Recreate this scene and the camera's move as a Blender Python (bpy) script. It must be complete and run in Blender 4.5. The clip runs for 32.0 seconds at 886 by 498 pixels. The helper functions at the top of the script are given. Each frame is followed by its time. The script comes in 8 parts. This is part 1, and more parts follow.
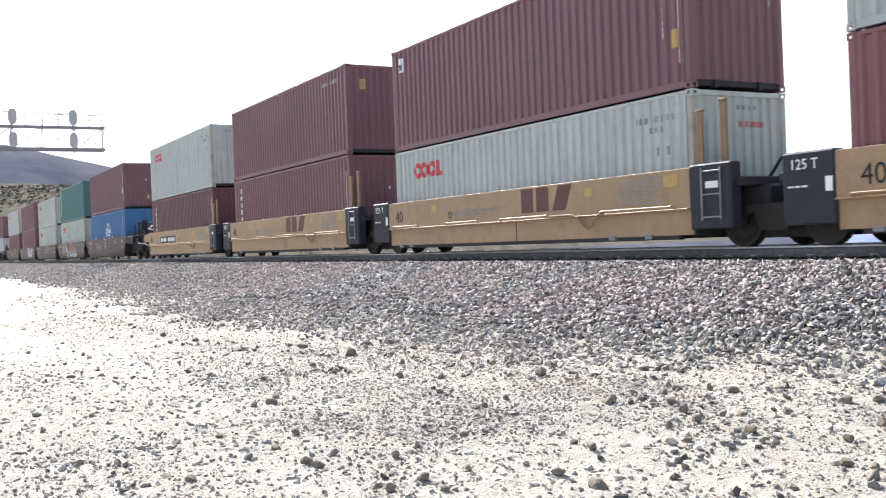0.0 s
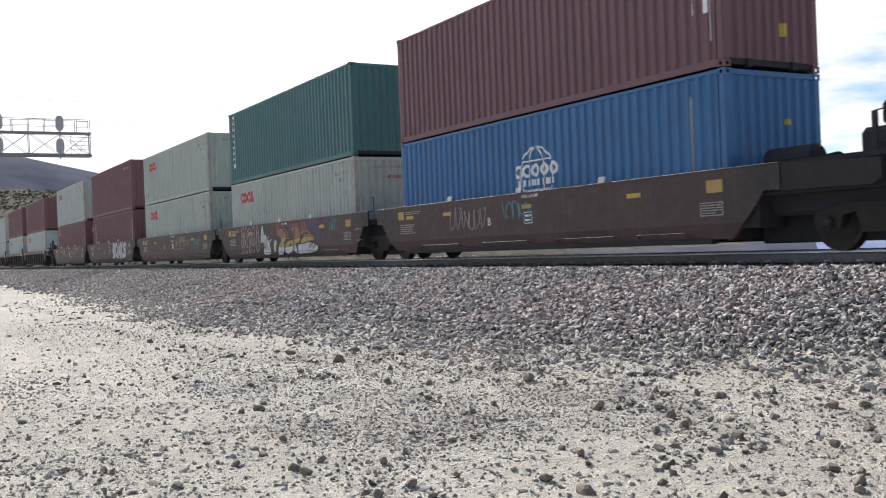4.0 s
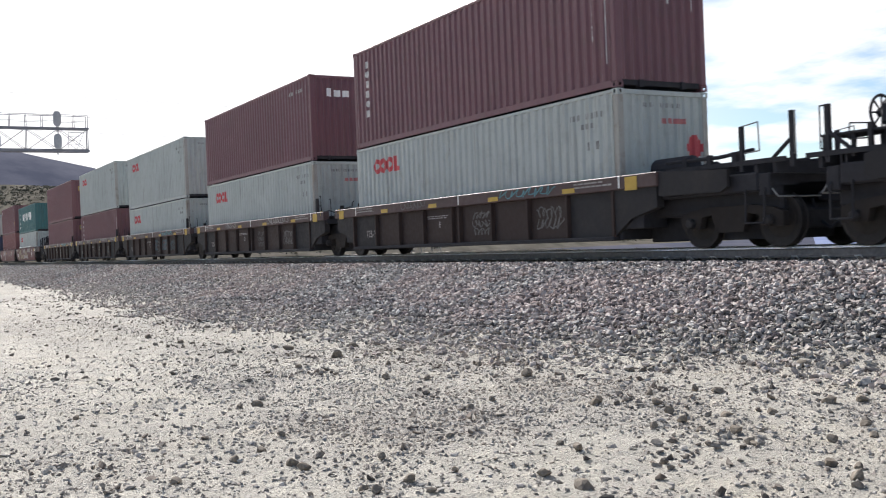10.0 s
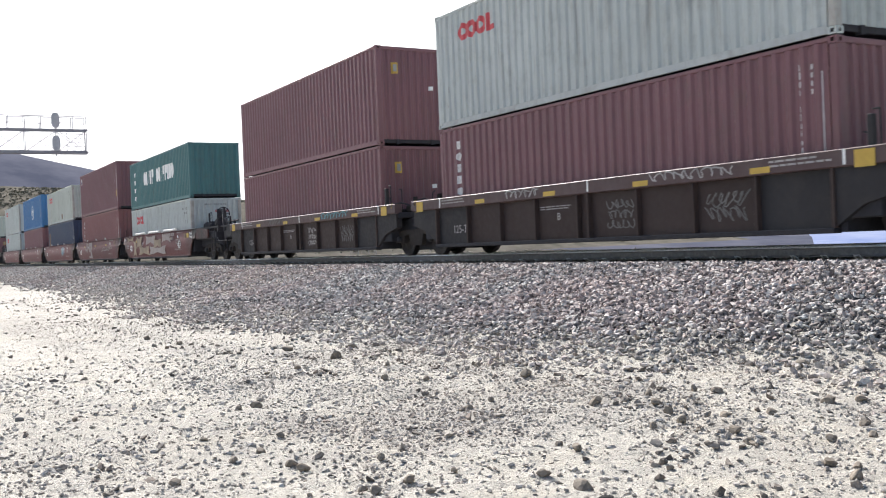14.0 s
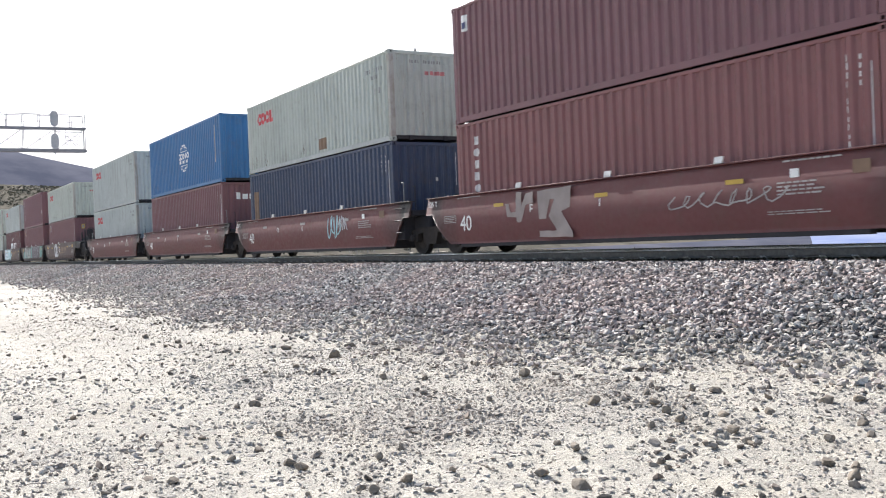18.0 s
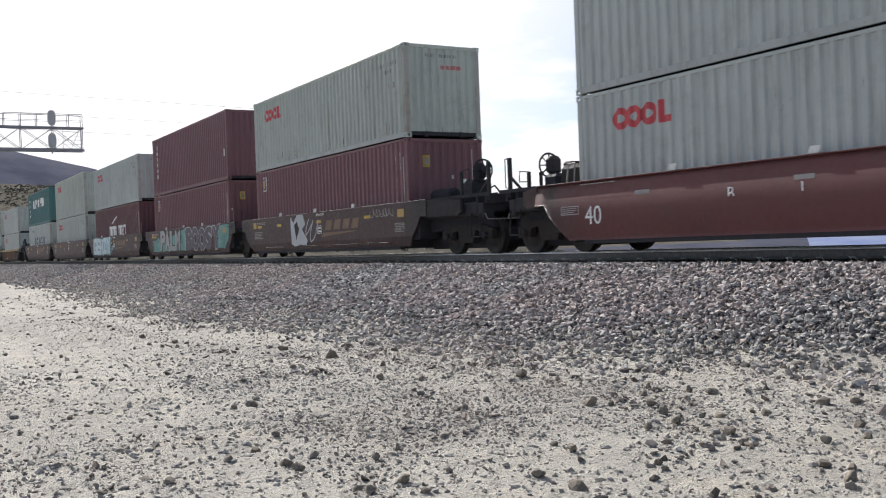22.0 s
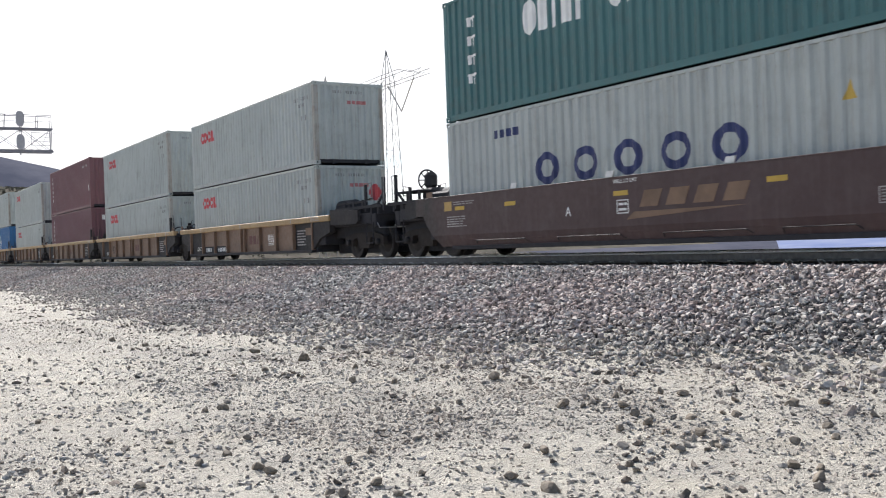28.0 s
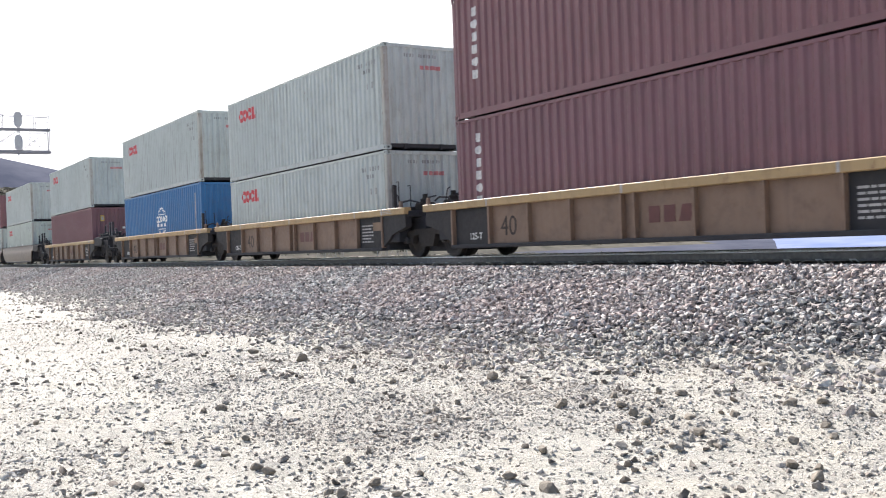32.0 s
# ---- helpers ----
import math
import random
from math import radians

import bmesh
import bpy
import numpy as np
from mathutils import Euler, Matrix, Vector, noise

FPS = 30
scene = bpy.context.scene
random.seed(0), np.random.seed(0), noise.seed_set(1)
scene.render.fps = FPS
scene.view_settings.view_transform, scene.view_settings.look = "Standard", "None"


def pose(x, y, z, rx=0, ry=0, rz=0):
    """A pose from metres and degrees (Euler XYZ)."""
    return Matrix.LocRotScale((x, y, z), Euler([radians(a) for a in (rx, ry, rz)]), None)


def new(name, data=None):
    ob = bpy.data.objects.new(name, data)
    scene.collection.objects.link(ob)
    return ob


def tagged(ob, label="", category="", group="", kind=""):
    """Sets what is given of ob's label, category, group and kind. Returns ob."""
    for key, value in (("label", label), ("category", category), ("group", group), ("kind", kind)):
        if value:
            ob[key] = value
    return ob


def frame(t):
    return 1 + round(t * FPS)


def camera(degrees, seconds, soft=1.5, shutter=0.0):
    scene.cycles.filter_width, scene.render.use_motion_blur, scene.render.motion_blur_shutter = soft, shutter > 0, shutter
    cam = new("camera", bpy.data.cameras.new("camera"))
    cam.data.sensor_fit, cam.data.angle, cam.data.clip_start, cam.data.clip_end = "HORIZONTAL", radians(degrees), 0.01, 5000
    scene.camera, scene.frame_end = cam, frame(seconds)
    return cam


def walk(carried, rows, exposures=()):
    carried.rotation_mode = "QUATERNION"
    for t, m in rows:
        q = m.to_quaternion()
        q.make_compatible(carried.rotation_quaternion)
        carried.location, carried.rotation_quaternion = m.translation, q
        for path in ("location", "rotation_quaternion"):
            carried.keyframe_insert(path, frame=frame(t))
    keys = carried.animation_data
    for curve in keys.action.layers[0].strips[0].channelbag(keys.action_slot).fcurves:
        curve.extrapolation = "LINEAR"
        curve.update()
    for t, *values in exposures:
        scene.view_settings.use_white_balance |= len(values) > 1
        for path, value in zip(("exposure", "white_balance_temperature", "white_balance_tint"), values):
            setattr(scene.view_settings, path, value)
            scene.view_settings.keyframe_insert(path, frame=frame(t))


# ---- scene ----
import collections

# ---------------------------------------------------------------- camera
cam = camera(48.51, 32.0, soft=1.1, shutter=0.10)
CAM_AT = (0.0, -12.769, 1.434)
TURNS = [
    (0, 89.627, 2.227, 60.909), (0.5, 89.605, 2.279, 60.915), (1, 89.610, 2.288, 60.942), (1.5, 89.633, 2.286, 60.858),
    (2, 89.684, 2.344, 60.681), (2.5, 89.705, 2.283, 60.497), (3, 89.769, 2.266, 60.392), (3.5, 89.972, 2.255, 60.196),
    (5.5, 89.771, 2.240, 60.295), (6, 89.756, 2.292, 60.286), (6.5, 89.769, 2.292, 60.301), (7, 89.792, 2.303, 60.252),
    (7.5, 89.776, 2.246, 60.200), (8, 89.760, 2.230, 60.197), (8.5, 89.734, 2.220, 60.136), (9, 89.700, 2.201, 60.052),
    (9.5, 89.684, 2.199, 60.063), (10, 89.675, 2.260, 60.096), (10.5, 89.671, 2.258, 60.124), (11, 89.647, 2.233, 60.119),
    (11.5, 89.646, 2.316, 60.137), (12, 89.677, 2.357, 60.180), (12.5, 89.692, 2.475, 60.110), (13, 89.691, 2.469, 60.063),
    (13.5, 89.700, 2.402, 60.031), (14, 89.717, 2.388, 60.026), (14.5, 89.683, 2.313, 60.031), (16.5, 89.642, 2.207, 60.016),
    (17, 89.618, 2.202, 60.004), (17.5, 89.614, 2.181, 59.967), (18, 89.667, 2.260, 59.953), (18.5, 89.724, 2.168, 59.956),
    (19, 89.681, 1.996, 59.937), (19.5, 89.648, 2.070, 59.900), (20, 89.635, 2.098, 59.909), (20.5, 89.638, 2.121, 59.907),
    (21, 89.628, 2.149, 59.852), (21.5, 89.632, 2.130, 59.823), (22, 89.694, 2.105, 59.801), (22.5, 89.737, 2.142, 59.785),
    (23, 89.814, 2.156, 59.655), (23.5, 90.028, 2.092, 58.767), (24, 89.983, 2.088, 58.287), (24.5, 89.816, 2.109, 58.381),
    (25, 89.747, 2.118, 58.383), (25.5, 89.759, 2.109, 58.373), (27.5, 89.793, 2.068, 58.153), (28, 89.787, 2.053, 58.214),
    (28.5, 89.800, 2.099, 58.224), (29, 89.814, 2.144, 58.226), (29.5, 89.793, 2.135, 58.220), (30, 89.719, 2.158, 58.221),
    (30.5, 89.741, 2.119, 58.207), (31, 89.781, 2.178, 58.199), (31.5, 89.814, 2.166, 58.164), (32, 89.800, 2.117, 58.119),
]

# the clip's camera stops down whenever the bright sky shows between the cars
STOPS = [(0, 1.25), (1, 1.12), (2, 1.02), (3, 0.45), (3.5, 0.40), (5.5, 1.0), (6, 0.98), (8, 1.15), (9, 0.72), (9.5, 0.60), (10, 0.55), (10.5, 0.85), (11, 0.95), (13, 0.97), (14, 0.95), (16.5, 0.56), (17, 0.84), (18, 1.02), (19, 1.05), (20, 1.12), (21, 0.97), (21.5, 0.82), (22, 0.32), (22.5, 0.28), (23, 0.70), (24, 1.1), (25, 1.2), (27.5, 0.95), (28, 0.62), (29, 0.20), (29.5, 0.40), (30, 0.62), (31, 0.97), (32, 1.15)]
EXPOSURES = [(t, stops, 6320, 12) for t, stops in STOPS]
walk(cam, [(t, pose(*CAM_AT, rx, ry, rz)) for t, rx, ry, rz in TURNS], EXPOSURES)

# ---------------------------------------------------------------- light
SUN_ELEVATION, SUN_TURN = 37.0, 1.0     # degrees; the turn leans from -x towards +y
towards_sun = Vector((-math.cos(radians(SUN_ELEVATION)) * math.cos(radians(SUN_TURN)),
                      math.cos(radians(SUN_ELEVATION)) * math.sin(radians(SUN_TURN)),
                      math.sin(radians(SUN_ELEVATION))))
sun = new("sun", bpy.data.lights.new("sun", "SUN"))
sun.data.energy, sun.data.angle, sun.data.color = 5.0, radians(0.53), (1.0, 0.96, 0.90)
sun.rotation_euler = towards_sun.to_track_quat("Z", "Y").to_euler()

world = bpy.data.worlds.new("sky")
scene.world = world
world.use_nodes = True
wn, wl = world.node_tree.nodes, world.node_tree.links
wn.clear()
w_out, w_bg = wn.new("ShaderNodeOutputWorld"), wn.new("ShaderNodeBackground")
w_sky = wn.new("ShaderNodeTexSky")
w_sky.sky_type, w_sky.sun_disc = "NISHITA", False
w_sky.sun_elevation, w_sky.sun_rotation = radians(SUN_ELEVATION), radians(270 + SUN_TURN)
w_sky.altitude, w_sky.air_density, w_sky.dust_density = 900, 1.0, 0.5
w_geo, w_sep = wn.new("ShaderNodeTexCoord"), wn.new("ShaderNodeSeparateXYZ")
w_up = wn.new("ShaderNodeMath"); w_up.operation = "MAXIMUM"; w_up.inputs[1].default_value = 0.0
w_add = wn.new("ShaderNodeMath"); w_add.operation = "ADD"; w_add.inputs[1].default_value = 0.12
w_div = wn.new("ShaderNodeVectorMath"); w_div.operation = "DIVIDE"
w_all = wn.new("ShaderNodeCombineXYZ")
w_cloud = wn.new("ShaderNodeTexNoise")
w_cloud.inputs["Scale"].default_value, w_cloud.inputs["Detail"].default_value, w_cloud.inputs["Roughness"].default_value = 1.1, 7.0, 0.55
w_ramp = wn.new("ShaderNodeValToRGB")
w_ramp.color_ramp.elements[0].position, w_ramp.color_ramp.elements[1].position = 0.60, 0.71
w_mix = wn.new("ShaderNodeMixRGB")
# thin cloud is bright around the sun and dim away from it
w_dot = wn.new("ShaderNodeVectorMath"); w_dot.operation = "DOT_PRODUCT"; w_dot.inputs[1].default_value = towards_sun
w_half = wn.new("ShaderNodeMapRange")
for slot, value in (("From Min", -1.0), ("From Max", 1.0), ("To Min", 0.0), ("To Max", 1.0)):
    w_half.inputs[slot].default_value = value
w_pow = wn.new("ShaderNodeMath"); w_pow.operation = "POWER"; w_pow.inputs[1].default_value = 1.9
w_glow = wn.new("ShaderNodeMixRGB")
w_glow.inputs["Color1"].default_value, w_glow.inputs["Color2"].default_value = (9.0, 9.8, 10.8, 1), (30.0, 29.4, 28.6, 1)
wl.new(w_geo.outputs["Generated"], w_dot.inputs[0]); wl.new(w_dot.outputs["Value"], w_half.inputs["Value"])
wl.new(w_half.outputs[0], w_pow.inputs[0]); wl.new(w_pow.outputs[0], w_glow.inputs["Fac"])
wl.new(w_glow.outputs["Color"], w_mix.inputs["Color2"])
wl.new(w_geo.outputs["Generated"], w_sep.inputs[0])
wl.new(w_sep.outputs["Z"], w_up.inputs[0]); wl.new(w_up.outputs[0], w_add.inputs[0])
for axis in "XYZ":
    wl.new(w_add.outputs[0], w_all.inputs[axis])
wl.new(w_geo.outputs["Generated"], w_div.inputs[0]); wl.new(w_all.outputs[0], w_div.inputs[1])
wl.new(w_div.outputs[0], w_cloud.inputs["Vector"])
w_lean = wn.new("ShaderNodeMath"); w_lean.operation = "MULTIPLY_ADD"; w_lean.inputs[1].default_value = 0.20
wl.new(w_sep.outputs["Y"], w_lean.inputs[0]); wl.new(w_cloud.outputs["Fac"], w_lean.inputs[2])
wl.new(w_lean.outputs[0], w_ramp.inputs["Fac"])
wl.new(w_ramp.outputs["Color"], w_mix.inputs["Fac"])
w_more = wn.new("ShaderNodeVectorMath"); w_more.operation = "SCALE"; w_more.inputs["Scale"].default_value = 2.5
wl.new(w_sky.outputs["Color"], w_more.inputs[0]); wl.new(w_more.outputs[0], w_mix.inputs["Color1"])
# white haze towards the sun
w_haze, w_near = wn.new("ShaderNodeMixRGB"), wn.new("ShaderNodeMapRange")
w_near.inputs["From Min"].default_value, w_near.inputs["From Max"].default_value = 0.60, 0.84
wl.new(w_dot.outputs["Value"], w_near.inputs["Value"]); wl.new(w_near.outputs[0], w_haze.inputs["Fac"])
wl.new(w_mix.outputs["Color"], w_haze.inputs["Color1"]); wl.new(w_glow.outputs["Color"], w_haze.inputs["Color2"])
wl.new(w_haze.outputs["Color"], w_bg.inputs["Color"])
w_bg.inputs["Strength"].default_value = 0.036
wl.new(w_bg.outputs[0], w_out.inputs["Surface"])

# ---------------------------------------------------------------- materials
def shader(name):
    m = bpy.data.materials.new(name)
    m.use_nodes = True
    n = m.node_tree.nodes
    return m, n, m.node_tree.links, n["Principled BSDF"]


def noise_node(n, l, vector, scale, detail=4.0, rough=0.55):
    t = n.new("ShaderNodeTexNoise")
    t.inputs["Scale"].default_value, t.inputs["Detail"].default_value, t.inputs["Roughness"].default_value = scale, detail, rough
    l.new(vector, t.inputs["Vector"])
    return t.outputs["Fac"]


def ramp_node(n, l, fac, a, b, va=0.0, vb=1.0):
    r = n.new("ShaderNodeMapRange")
    r.inputs["From Min"].default_value, r.inputs["From Max"].default_value = a, b
    r.inputs["To Min"].default_value, r.inputs["To Max"].default_value = va, vb
    l.new(fac, r.inputs["Value"])
    return r.outputs[0]


def mix_node(n, l, fac, a, b):
    m = n.new("ShaderNodeMixRGB")
    if isinstance(fac, float):
        m.inputs["Fac"].default_value = fac
    else:
        l.new(fac, m.inputs["Fac"])
    for slot, c in (("Color1", a), ("Color2", b)):
        if isinstance(c, tuple):
            m.inputs[slot].default_value = (*c[:3], 1)
        else:
            l.new(c, m.inputs[slot])
    return m.outputs["Color"]


def bump_node(n, l, b, height, strength, distance=0.01):
    k = n.new("ShaderNodeBump")
    k.inputs["Strength"].default_value, k.inputs["Distance"].default_value = strength, distance
    l.new(height, k.inputs["Height"])
    l.new(k.outputs["Normal"], b.inputs["Normal"])


def shifted(n, l, spread=40.0):
    """Object coordinates, moved by a chance amount for each object."""
    c, o = n.new("ShaderNodeTexCoord"), n.new("ShaderNodeObjectInfo")
    s = n.new("ShaderNodeMath"); s.operation = "MULTIPLY"; s.inputs[1].default_value = spread
    a = n.new("ShaderNodeVectorMath"); a.operation = "ADD"
    l.new(o.outputs["Random"], s.inputs[0])
    l.new(c.outputs["Object"], a.inputs[0]); l.new(s.outputs[0], a.inputs[1])
    return a.outputs[0]


def stretched(n, l, vector, scale):
    m = n.new("ShaderNodeMapping")
    m.inputs["Scale"].default_value = scale
    l.new(vector, m.inputs["Vector"])
    return m.outputs[0]


def paint(name, col, rough=0.5, dirt=(0.10, 0.075, 0.055), dirt_amount=0.45, rust=0.0, streaks=0.35, metal=0.0):
    """Weathered paint on steel: faded patches, running streaks, dirt and rust."""
    m, n, l, b = shader(name)
    v = shifted(n, l)
    fade = ramp_node(n, l, noise_node(n, l, v, 0.5, 3), 0.3, 0.7)
    c = mix_node(n, l, fade, tuple(x * 0.93 for x in col), tuple(min(1, x * 1.06 + 0.004) for x in col))
    run = ramp_node(n, l, noise_node(n, l, stretched(n, l, v, (5.0, 5.0, 0.35)), 1.3, 5, 0.65), 0.52, 0.82, 0.0, streaks)
    c = mix_node(n, l, run, c, dirt)
    soil = ramp_node(n, l, noise_node(n, l, v, 2.3, 7, 0.7), 0.50, 0.85, 0.0, dirt_amount)
    c = mix_node(n, l, soil, c, dirt)
    if rust:
        spots = ramp_node(n, l, noise_node(n, l, stretched(n, l, v, (3.0, 3.0, 1.0)), 2.2, 8, 0.75), 0.66 - 0.1 * rust, 0.74, 0.0, 0.9)
        c = mix_node(n, l, spots, c, (0.12, 0.045, 0.02))
    l.new(c, b.inputs["Base Color"])
    l.new(ramp_node(n, l, noise_node(n, l, v, 9.0, 4), 0.3, 0.7, rough - 0.1, rough + 0.12), b.inputs["Roughness"])
    b.inputs["Metallic"].default_value = metal
    b.inputs["Specular IOR Level"].default_value = 0.4 if sum(col) > 0.15 else 0.15
    bump_node(n, l, b, noise_node(n, l, v, 6.0, 5, 0.6), 0.25, 0.012)
    return m


def darkened_ends(m, near=0.4, far=11.8, reach=1.3):
    """Darkens the ends of a car's side towards black, in ragged clouds."""
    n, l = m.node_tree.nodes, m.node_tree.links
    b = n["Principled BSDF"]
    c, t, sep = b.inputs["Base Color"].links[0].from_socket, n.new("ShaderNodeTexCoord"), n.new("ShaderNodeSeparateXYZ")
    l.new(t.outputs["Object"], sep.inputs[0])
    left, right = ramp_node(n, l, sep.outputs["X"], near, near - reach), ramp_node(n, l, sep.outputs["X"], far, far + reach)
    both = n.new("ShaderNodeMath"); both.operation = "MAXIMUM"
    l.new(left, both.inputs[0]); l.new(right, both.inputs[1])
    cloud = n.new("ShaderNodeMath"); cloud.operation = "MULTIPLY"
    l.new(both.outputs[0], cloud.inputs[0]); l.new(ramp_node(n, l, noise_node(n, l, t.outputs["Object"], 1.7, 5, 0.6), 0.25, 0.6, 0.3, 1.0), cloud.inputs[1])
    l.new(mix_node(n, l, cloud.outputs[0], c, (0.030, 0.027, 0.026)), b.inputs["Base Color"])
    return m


def plain(name, col, rough=0.6, metal=0.0, vary=0.15, scale=8.0):
    m, n, l, b = shader(name)
    v = shifted(n, l)
    c = mix_node(n, l, ramp_node(n, l, noise_node(n, l, v, scale, 5), 0.3, 0.7), tuple(x * (1 - vary) for x in col), tuple(min(1, x * (1 + vary)) for x in col))
    l.new(c, b.inputs["Base Color"])
    b.inputs["Roughness"].default_value, b.inputs["Metallic"].default_value = rough, metal
    b.inputs["Specular IOR Level"].default_value = 0.4 if sum(col) > 0.15 else 0.15
    bump_node(n, l, b, noise_node(n, l, v, scale * 5, 4), 0.15, 0.004)
    return m


def stone_material(name, dark, light, warm, rough=0.85):
    """Broken stone: each piece has a tone of its own."""
    m, n, l, b = shader(name)
    g = n.new("ShaderNodeNewGeometry")
    r = g.outputs["Random Per Island"]
    c = mix_node(n, l, r, dark, light)
    k = n.new("ShaderNodeMath"); k.operation = "FRACT"
    k2 = n.new("ShaderNodeMath"); k2.operation = "MULTIPLY"; k2.inputs[1].default_value = 17.31
    l.new(r, k2.inputs[0]); l.new(k2.outputs[0], k.inputs[0])
    c = mix_node(n, l, ramp_node(n, l, k.outputs[0], 0.55, 1.0, 0.0, 0.7), c, warm)
    t = n.new("ShaderNodeTexCoord")
    c = mix_node(n, l, ramp_node(n, l, noise_node(n, l, t.outputs["Object"], 45.0, 4), 0.35, 0.7, 0.0, 0.45), c, tuple(x * 0.6 for x in dark))
    drift = ramp_node(n, l, noise_node(n, l, t.outputs["Object"], 0.35, 3), 0.42, 0.62, 0.0, 0.4)
    c = mix_node(n, l, drift, c, warm)
    l.new(c, b.inputs["Base Color"])
    b.inputs["Roughness"].default_value = rough
    b.inputs["Specular IOR Level"].default_value = 0.2
    bump_node(n, l, b, noise_node(n, l, t.outputs["Object"], 70.0, 5), 0.5, 0.006)
    return m


